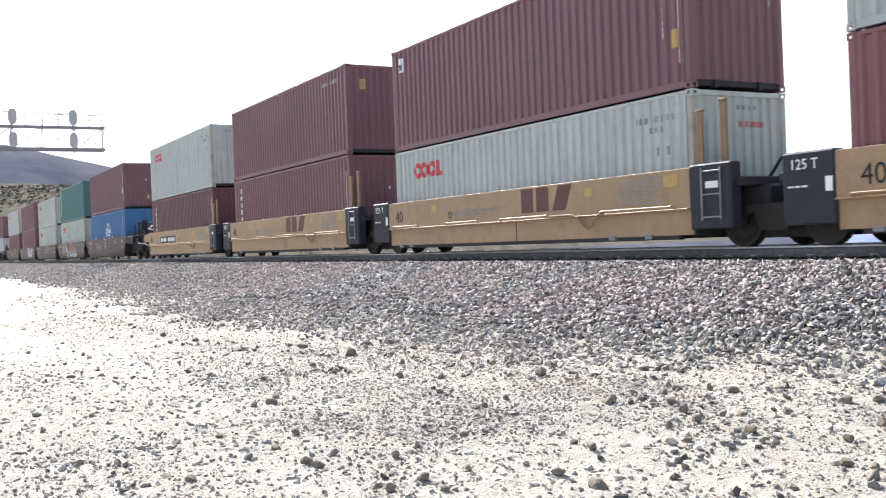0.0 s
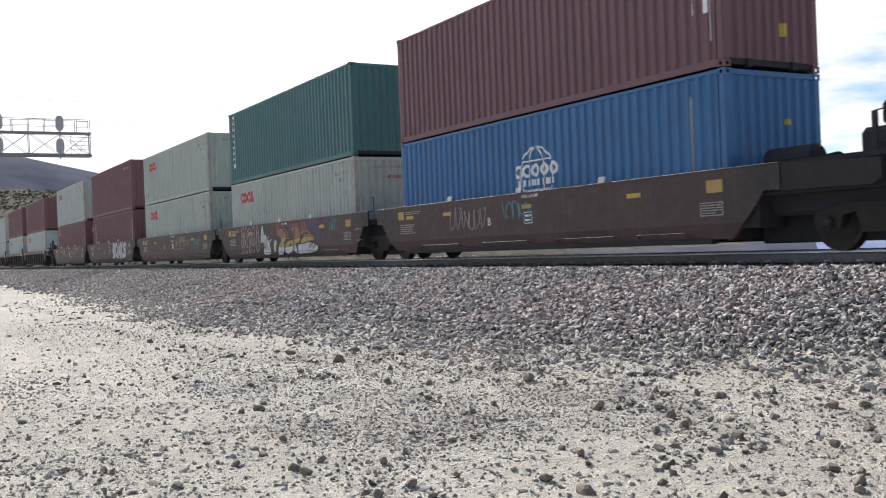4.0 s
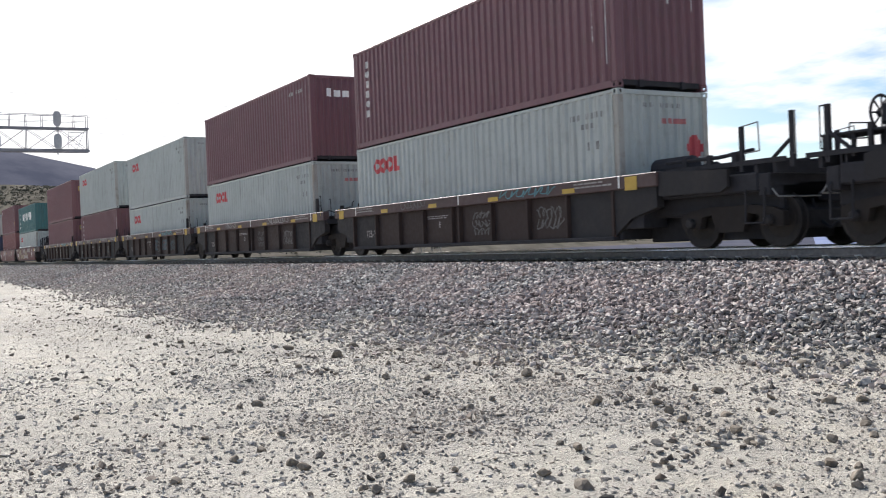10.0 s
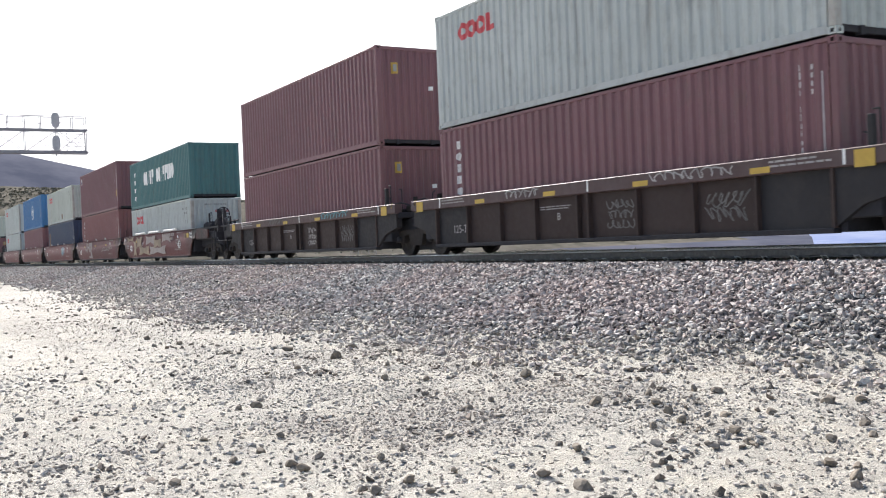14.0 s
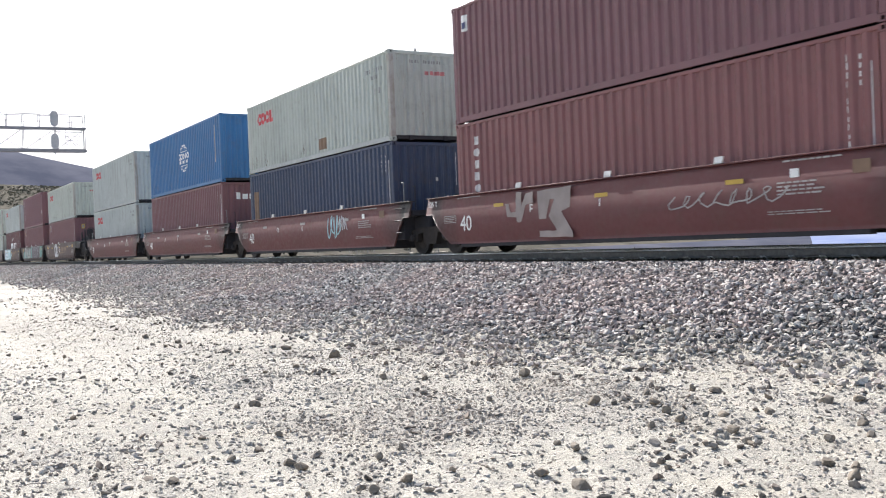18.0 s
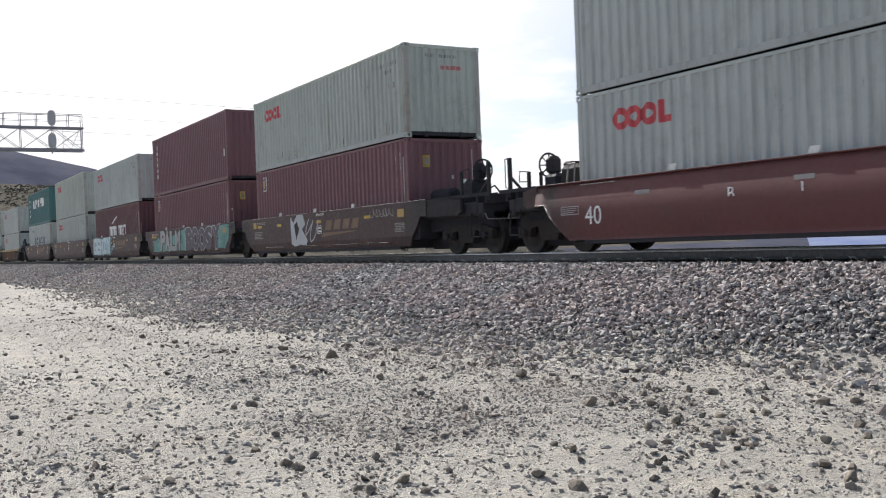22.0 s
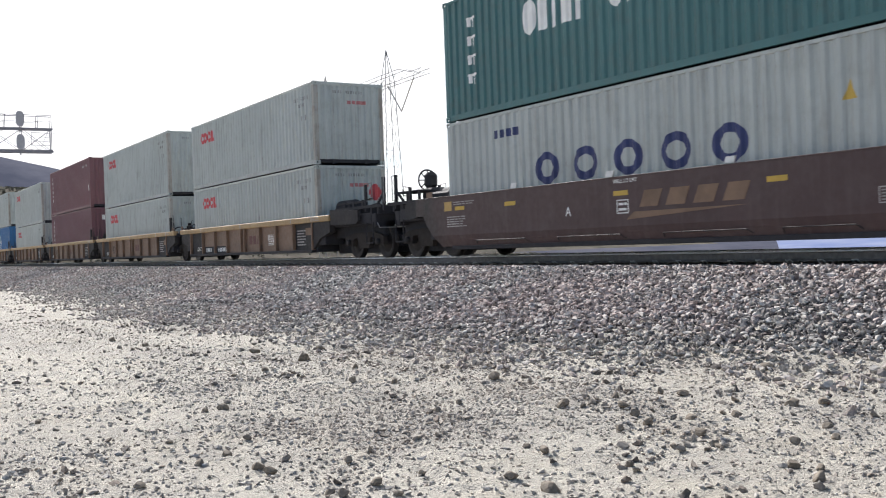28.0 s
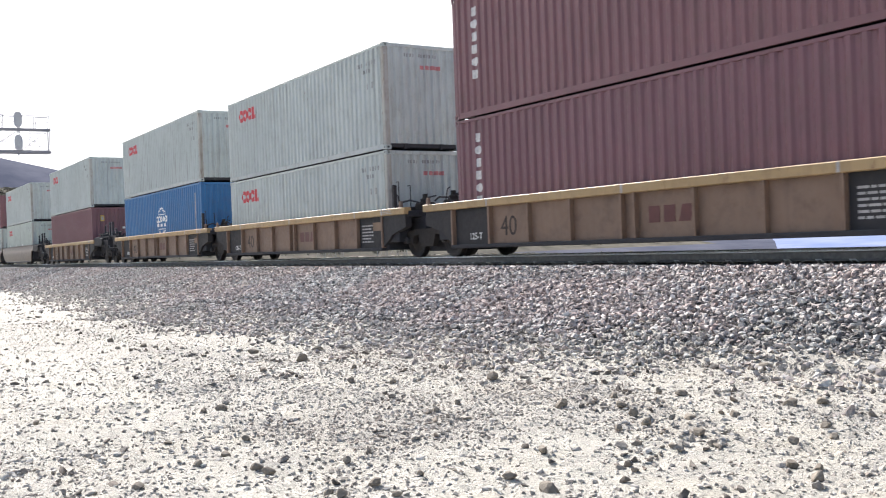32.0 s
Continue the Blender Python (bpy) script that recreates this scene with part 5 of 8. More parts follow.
def islands(me):
    """The separate characters of a lettering mesh, each as a mesh."""
    head = list(range(len(me.vertices)))
    def find(i):
        while head[i] != i:
            head[i] = head[head[i]]
            i = head[i]
        return i
    for e in me.edges:
        head[find(e.vertices[0])] = find(e.vertices[1])
    groups = collections.defaultdict(list)
    for p in me.polygons:
        groups[find(p.vertices[0])].append(tuple(p.vertices))
    out = []
    for faces in groups.values():
        used = sorted({i for f in faces for i in f})
        at = {i: k for k, i in enumerate(used)}
        piece = bpy.data.meshes.new("character")
        piece.from_pydata([tuple(me.vertices[i].co) for i in used], [], [tuple(at[i] for i in f) for f in faces])
        piece.materials.append(me.materials[0])
        out.append(piece)
    return out


def stencil(car, body, size, x, z, y, material, label=""):
    for me in shared(("text", body, size, material.name), lambda: islands(text_mesh(body, size, material))):
        part("character", me, None, car, label or "stencilled character", at=(x, y, z))


GLYPHS = (
    ((0, 0.05), (0.08, 1), (0.62, 0.92), (0.95, 1.0), (0.88, 0.66), (1, 0.5), (0.86, 0.28), (0.95, 0), (0.5, 0.1)),
    ((0.05, 0), (0, 0.7), (0.25, 1), (0.95, 0.92), (0.86, 0.70), (1.0, 0.52), (0.84, 0.40), (0.95, 0.18), (0.7, 0), (0.4, 0.12)),
    ((0, 0), (0.14, 0.6), (0.05, 0.75), (0.4, 1), (0.9, 0.85), (0.82, 0.5), (1, 0.1), (0.72, 0), (0.6, 0.28), (0.42, 0.05)),
    ((0.1, 0.9), (0.5, 0.86), (1, 1), (0.9, 0.6), (0.98, 0.45), (0.88, 0.3), (0.95, 0), (0.5, 0.14), (0, 0.0), (0.1, 0.35), (0.02, 0.55), (0.12, 0.7)),
    ((0, 1), (0.38, 0.92), (0.52, 0.70), (0.75, 0.95), (1, 1), (0.85, 0.5), (0.95, 0.1), (0.6, 0), (0.25, 0.08), (0.3, 0.45), (0.08, 0.6)),
)


def rounded(pts, times=2):
    for _ in range(times):
        out = []
        for (xa, za), (xb, zb) in zip(pts, pts[1:] + pts[:1]):
            out += [(0.78 * xa + 0.22 * xb, 0.78 * za + 0.22 * zb), (0.22 * xa + 0.78 * xb, 0.22 * za + 0.78 * zb)]
        pts = out
    return pts


def glyph(car, x0, x1, z0, z1, y, fill, k, lean=0.0, edge=""):
    """One fat sprayed shape, with a darker edge where it has one, and dark strokes in it."""
    def at(px, pz):
        return (x0 + (x1 - x0) * px + lean * (pz - 0.5) + 0.03 * (x1 - x0) * math.sin(7 * pz + k), z0 + (z1 - z0) * pz + 0.03 * (z1 - z0) * math.sin(5 * px + 2 * k))
    pts = rounded([at(*p) for p in GLYPHS[k % len(GLYPHS)]])
    m = [(sum(p[0] for p in pts) / len(pts)), (sum(p[1] for p in pts) / len(pts))]
    if edge:
        grow_x, grow_z = 1 + 0.09 / (x1 - x0), 1 + 0.07 / (z1 - z0)
        part("graffiti_outline", Shape().slab([(m[0] + (px - m[0]) * grow_x, m[1] + (pz - m[1]) * grow_z) for px, pz in pts], y - 0.002, y + 0.001), M[edge], car, "sprayed graffiti outline")
    part("graffiti", Shape().slab(pts, y - 0.005, y - 0.002), M[fill], car, "sprayed graffiti shape")
    for i in range(2):
        a, b = 0.3 + 0.1 * ((k + i) % 3), 0.68 - 0.36 * i
        path = [at(a + 0.30 * j / 6, b + 0.10 * math.sin(0.9 * j + k + i)) for j in range(7)]
        part("graffiti_stroke", ribbon(path, y - 0.006, 0.022), M[edge or "dark_mark"], car, "dark sprayed stroke")


def fat_letter(ch, offset):
    c = bpy.data.curves.new("letter", "FONT")
    c.body, c.size, c.extrude, c.resolution_u, c.offset = ch, 1.0, 0.0015, 7, offset
    ob = bpy.data.objects.new("letter", c)
    me = welded(bpy.data.meshes.new_from_object(ob))
    bpy.data.objects.remove(ob)
    return me


def sprayed_word(car, body, x0, x1, z0, z1, y, fill, edge, lean=0.06, fat=0.055, rim=0.034, seed=0):
    """Fat sprayed letters with an outline, each stretched to its cell and set a little unevenly."""
    rng = random.Random(seed)
    w = (x1 - x0) / len(body)
    for i, ch in enumerate(body):
        base = fat_letter(ch, fat)
        xs, zs = [v.co.x for v in base.vertices], [v.co.y for v in base.vertices]
        xa, xb, za, zb = min(xs), max(xs), min(zs), max(zs)
        wide, tall = w * rng.uniform(0.97, 1.10), (z1 - z0) * rng.uniform(0.92, 1.0)
        low, turn = z0 + (z1 - z0 - tall) * rng.random(), rng.uniform(-0.05, 0.05)
        for name, off, material, dy in (("graffiti_outline", fat + rim, edge, -0.001 - 0.0004 * i), ("graffiti", fat, fill, -0.0065 - 0.0002 * i)):
            me = base if off == fat else fat_letter(ch, off)
            for v in me.vertices:
                px, pz = (v.co.x - xa) / (xb - xa), (v.co.y - za) / (zb - za)
                swell = 0.04 * math.sin(3.1 * pz + i)
                v.co = (x0 + w * i + (px + swell) * wide + (lean + turn) * (pz - 0.5), y + dy + v.co.z, low + tall * (pz + 0.03 * math.sin(4 * px + i)))
            me.materials.clear()
            me.materials.append(M[material])
            part(name, me, None, car, "sprayed graffiti outline" if name != "graffiti" else "sprayed graffiti letter")


def ribbon(path, y, r):
    """A flat sprayed line along (x, z) points, in one piece."""
    s, n = Shape(), len(path)
    pts = []
    for i, (x, z) in enumerate(path):
        a, b = path[max(0, i - 1)], path[min(n - 1, i + 1)]
        d = Vector((b[0] - a[0], b[1] - a[1]))
        nx, nz = (-d.y / (d.length + 1e-9) * r, d.x / (d.length + 1e-9) * r)
        yy = y - 0.003 * i / n
        pts += [(x + nx, yy, z + nz), (x - nx, yy, z - nz), (x + nx, yy - 0.002, z + nz), (x - nx, yy - 0.002, z - nz)]
    f = []
    for i in range(n - 1):
        k = 4 * i
        f += [(k + 2, k + 3, k + 7, k + 6), (k, k + 4, k + 5, k + 1), (k, k + 2, k + 6, k + 4), (k + 1, k + 5, k + 7, k + 3)]
    return s.add(pts, f)


def outline_tag(car, x0, x1, z0, z1, y, material, seed, r):
    """A hollow fat shape drawn with one sprayed line."""
    rng = random.Random(seed)
    path = []
    for k in range(25):
        a = 2 * math.pi * k / 24
        w = 0.40 + 0.13 * math.sin(3 * a + seed) + 0.10 * math.sin(5 * a + 2 * seed) + rng.uniform(-0.04, 0.04)
        path.append(((x0 + x1) / 2 + (x1 - x0) * w * math.cos(a) * (0.6 + 0.4 * abs(math.sin(a))), (z0 + z1) / 2 + (z1 - z0) * 0.5 * math.sin(a) * (0.9 + 0.1 * rng.random())))
    part("graffiti_outline", ribbon(path, y, r), material, car, "hollow sprayed graffiti shape")


def plate(car, name, x0, x1, z0, z1, y, material, label="", lean=0.0):
    part(name, Shape().slab([(x0, z0), (x1, z0), (x1 + lean, z1), (x0 + lean, z1)], y - 0.004, y), material, car, label)


def scribble(car, x0, x1, z0, z1, y, material, seed, turns_n=4, r=0.012):
    """Thin sprayed loops."""
    rng = random.Random(seed)
    p = []
    n = turns_n * 9
    tilt, beat = rng.uniform(-0.3, 0.5), rng.uniform(0.35, 0.8)
    for i in range(n + 1):
        t = i / n
        a = 2 * math.pi * turns_n * t
        up = math.cos(a + 0.8 * math.sin(beat * a)) * (0.45 + 0.55 * abs(math.sin(beat * 0.61 * a + seed)))
        p.append((x0 + (x1 - x0) * t + (0.5 * math.sin(a + seed) + tilt * up) * (x1 - x0) / turns_n * (0.6 + 0.4 * rng.random()), y, (z0 + z1) / 2 + (z1 - z0) / 2 * up))
    part("scribble", ribbon([(q[0], q[2]) for q in p], y, r), material, car, "thin sprayed scribble")


def text_lines(car, x0, x1, z0, z1, y, rows, material, label="small illegible stencilled lines"):
    """Stencilled notices too small to read: thin bars."""
    rng = random.Random(int(x0 * 100) + rows)
    s = Shape()
    step = (z1 - z0) / rows
    for i in range(rows):
        z = z1 - step * (i + 0.75)
        x = x0
        end = x1 - rng.random() * 0.3 * (x1 - x0)
        while x < end:
            w = rng.uniform(0.08, 0.22)
            s.box(x, min(x + w, x1), y - 0.003, y, z, z + step * 0.45)
            x += w + 0.03
    tagged(part("stencil_text", s, material, car, label), kind="stuff")


def frame_box(car, x0, x1, z0, z1, y, material, rows=4):
    """A stencilled frame with lines in it."""
    w = 0.018
    s = Shape().box(x0, x1, y - 0.003, y, z0, z0 + w).box(x0, x1, y - 0.003, y, z1 - w, z1).box(x0, x0 + w, y - 0.003, y, z0 + w, z1 - w).box(x1 - w, x1, y - 0.003, y, z0 + w, z1 - w)
    part("stencil_frame", s, material, car, "stencilled frame")
    text_lines(car, x0 + 0.05, x1 - 0.04, z0 + 0.03, z1 - 0.03, y, rows, material)


def blob(car, pts, y, material, label, jitter=0.0, seed=0, thick=0.003, name="graffiti"):
    rng = random.Random(seed)
    out = []
    for (xa, za), (xb, zb) in zip(pts, pts[1:] + pts[:1]):
        for i in range(4):
            t = i / 4
            out.append((xa + (xb - xa) * t + rng.uniform(-jitter, jitter), za + (zb - za) * t + rng.uniform(-jitter, jitter)))
    part(name, Shape().slab(out, y - thick, y), material, car, label)


STYLES = {
    # side style, side paint, words for the label, how far the side stands out
    "yellow": ("ledge", "yellow_car", "dusty yellow well car with smooth sides and black ends", 1.444),
    "brown": ("flat", "brown_car", "grimy dark brown well car with smooth sides", 1.424),
    "red": ("round", "red_car", "dusty red well car with rounded smooth sides", 1.484),
    "dark": ("ribs", "dark_car", "dark brown ribbed well car with yellow reflectors", 1.464),
    "tan": ("ribs", "tan_car", "rust-stained tan ribbed well car with a yellow top chord", 1.464),
    "grey": ("round", "grey_car", "dusty grey-brown well car with smooth sides", 1.484),
}
RIBS = (0.02, 1.55, 3.0, 4.4, 5.9, 6.26, 7.74, 9.23, 10.67, 12.17)


def coupled_end(car, style, side, paint_m, base, sgn, reach, long):
    """The end of a car that couples to the next one: platform, handrails, brake gear and a whole truck."""
    def bx(s, a, b, *rest):
        lo, hi = sorted((base + sgn * a, base + sgn * b))
        return s.box(lo, hi, *rest)
    def at(d):
        return base + sgn * d
    u = M["under"]
    part("end_sill", bx(Shape(), long - 0.25, long, -1.25, 1.25, 0.86, 1.24, 0.02), u, car, "black end sill")
    part("brake_gear", bx(Shape(), 0.14, reach - 0.75, -0.60, 0.60, 0.14, 0.72, 0.03), u, car, "black brake gear under the end")
    part("end_platform", bx(Shape(), 0.14, long - 0.25, -1.26, 1.26, 0.94, 1.27, 0.03), u, car, "black end platform")
    part("coupler", bx(bx(Shape(), long, reach - 0.02, -0.11, 0.11, 0.76, 0.92, 0.03), reach - 0.26, reach + 0.06, -0.17, 0.17, 0.70, 0.98, 0.05), u, car, "black coupler")
    part("coupler_hose", Shape().tube([(at(long + 0.05), -0.3, 0.8), (at(long + 0.15), -0.3, 0.45), (at(long + 0.4), -0.28, 0.30), (at(reach + 0.05), -0.25, 0.45)], 0.03, 6), u, car, "hanging brake hose")
    part("cut_lever", Shape().tube([(at(long), -1.2, 0.98), (at(long + 0.12), -1.2, 0.84), (at(long + 0.14), -0.2, 0.84)], 0.014, 6), M["galv"], car, "thin uncoupling lever")
    # side sheets carried on past the load
    a0, a1 = (0.09, min(1.5, reach - 1.3)) if side == "ledge" else (1.27, reach - 1.35)
    for s in (1, -1):
        ya, yb = sorted((-s * 1.33, -s * 1.40))
        part("end_apron", Shape().slab([(at(a0), 1.0), (at(a0), 1.45), (at(a1), 1.36), (at(a1), 1.06), (at(a1 - 0.15), 0.98)], ya, yb), paint_m if side == "ledge" or style == "red" else M["black"], car, "tapering end of the side sheet")
    if side == "ledge":
        part("grab_rail", Shape().tube([(at(0.2), -1.46, 0.74), (at(0.9), -1.48, 0.90), (at(2.75), -1.48, 0.93), (at(2.85), -1.40, 0.98)], 0.02, 6), M["galv"], car, "long pipe rail along the end")
        part("tank_cover", bx(Shape(), 1.40, 2.60, -0.95, 0.2, 1.34, 1.97, 0.14), u, car, "dark rounded brake tank cover")
        part("brake_rod", Shape().tube([(at(0.25), -1.15, 1.66), (at(1.4), -1.15, 1.74)], 0.03, 6), M["galv"], car, "bare metal brake rod")
    # walkway
    w0, w1 = at(1.35), at(reach - 0.2)
    lo, hi = sorted((w0, w1))
    for yy in (-1.25, 1.25):
        part("walkway_rail", Shape().box(lo, hi, yy - 0.02, yy + 0.02, 1.40, 1.48), u, car, "black walkway edge")
    for k in range(7):
        part("walkway_slat", Shape().box(lo, hi, -1.08 + 0.36 * k, -1.03 + 0.36 * k, 1.43, 1.46), u, car)
    for d in (1.35, (1.35 + reach) / 2, reach - 0.85, reach - 0.45):
        part("walkway_beam", Shape().box(at(d) - 0.04, at(d) + 0.04, -1.23, 1.23, 1.23, 1.43), u, car)
    # handrail posts
    tall, short = reach - 0.30 if sgn > 0 else reach - 0.60, reach - 1.55 if sgn > 0 else reach - 1.35
    if side == "ribs" and sgn > 0:
        tall, short = reach - 0.08, reach - 1.15
    for yy in (-1.22, 1.22):
        part("hand_rail_post", Shape().box(at(tall) - 0.038, at(tall) + 0.038, yy - 0.038, yy + 0.038, 1.30, 2.20).rod((at(tall), yy, 1.78), (at(tall - 0.42), yy, 1.46), 0.035), u, car, "black handrail post")
        part("hand_rail", Shape().tube([(at(tall), yy, 2.18), (at(tall + 0.10), yy - 0.06, 2.18), (at(tall + 0.10), yy - 0.06, 1.52), (at(tall), yy, 1.50)], 0.012), M["galv"] if side == "ribs" else u, car, "thin handrail loop")
        top = 2.06 if sgn > 0 else 1.82
        part("hand_rail_post", Shape().box(at(short) - 0.034, at(short) + 0.034, yy - 0.034, yy + 0.034, 1.30, top), u, car, "short black handrail post")
        part("hand_rail", Shape().tube([(at(short), yy, top), (at(short + 0.36), yy, top + 0.04), (at(short + 0.38), yy, 1.62), (at(short), yy, 1.60)], 0.012), M["galv"] if side == "ribs" else u, car, "thin handrail loop")
    part("step_bar", Shape().tube([(at(long - 0.1), -1.28, 1.0), (at(long - 0.1), -1.30, 0.42), (at(long - 0.5), -1.30, 0.42), (at(long - 0.5), -1.28, 1.0)], 0.018), u, car, "black sill step")
    part("air_tank", Shape().lathe([(-0.55, 0.001), (-0.55, 0.14), (-0.48, 0.21), (0.48, 0.21), (0.55, 0.14), (0.55, 0.001)], (at(0.85), -0.55, 1.56), (1, 0, 0), 16), u, car, "black air tank")
    if side == "ribs":
        part("truss_bar", Shape().tube([(at(1.2), -1.1, 1.62), (at(2.5), -1.1, 1.60), (at(reach - 1.0), -1.1, 1.66)], 0.035), u, car, "black brake rod on brackets")
        for d in (1.7, 2.3, 2.9):
            part("bracket", Shape().box(at(d) - 0.05, at(d) + 0.05, -1.14, -1.06, 1.36, 1.66), u, car)
    wheels = [(reach - 1.50, 2.10)] if style == "brown" and sgn > 0 else [(1.86, 1.98)] if style == "red" and sgn < 0 else [(2.02, 2.02)] if sgn < 0 and style == "brown" else [(reach - 1.5, 2.05)] if sgn > 0 and style == "red" else []
    for d, z in wheels:
        wx = at(d)
        part("brake_wheel", Shape().ring((wx, -0.60, z), (1, 0, 0), 0.27, 0.024, 24).rod((wx - 0.05, -0.60, z), (wx + 0.05, -0.60, z), 0.07, 10).tube([(wx, -0.87, z), (wx, -0.33, z)], 0.016).tube([(wx, -0.60, z - 0.27), (wx, -0.60, z + 0.27)], 0.016).tube([(wx, -0.79, z - 0.19), (wx, -0.41, z + 0.19)], 0.016).tube([(wx, -0.79, z + 0.19), (wx, -0.41, z - 0.19)], 0.016), u, car, "spoked hand brake wheel")
        part("brake_stand", bx(Shape(), d - 0.62, d - 0.08, -0.85, -0.35, 1.34, z - 0.22, 0.08), u, car, "black hand brake stand")
        part("gear_case", bx(Shape(), d - 0.30, d - 0.05, -0.78, -0.42, z - 0.24, z + 0.20, 0.09), u, car, "rounded hand brake gear case")
        part("brake_hose", Shape().tube([(wx, -0.4, z - 0.45), (wx + 0.2, -0.4, z - 0.40), (wx + 0.42, -0.42, z - 0.55), (wx + 0.5, -0.42, 1.45)], 0.022), u, car, "curved black hose")
    if style == "red" and sgn < 0:
        part("valve_box", bx(bx(Shape(), 0.20, 1.05, -0.95, -0.2, 1.42, 1.90, 0.10), 0.75, 1.05, -0.85, -0.4, 1.85, 1.98, 0.05), M["grime"], car, "grimy valve box")
        part("grab_iron", Shape().tube([(at(0.25), -1.35, 1.45), (at(0.18), -1.35, 1.85), (at(-0.05), -1.35, 1.86), (at(0.0), -1.35, 1.45)], 0.016), M["galv"], car, "bare metal grab iron")
    if style == "brown" and sgn < 0:
        part("platform_table", bx(Shape(), 1.45, reach - 0.45, -1.22, -0.5, 1.70, 1.74, 0.01), u, car, "black raised platform")
        for d in (1.5, 2.1, reach - 0.5):
            part("table_leg", Shape().box(at(d) - 0.03, at(d) + 0.03, -1.20, -1.14, 1.36, 1.70), u, car)
        part("valve_box", bx(Shape(), 0.5, 1.5, -0.9, 0.1, 1.36, 1.66, 0.05), u, car, "black valve box")
        plate(car, "reflector", *sorted((at(1.0), at(0.72))), 1.40, 1.62, -1.26, M["orange_mark"], "faded orange reflector panel")
    truck_parts(car, at(reach - 1.62 if sgn > 0 else reach - 1.85))


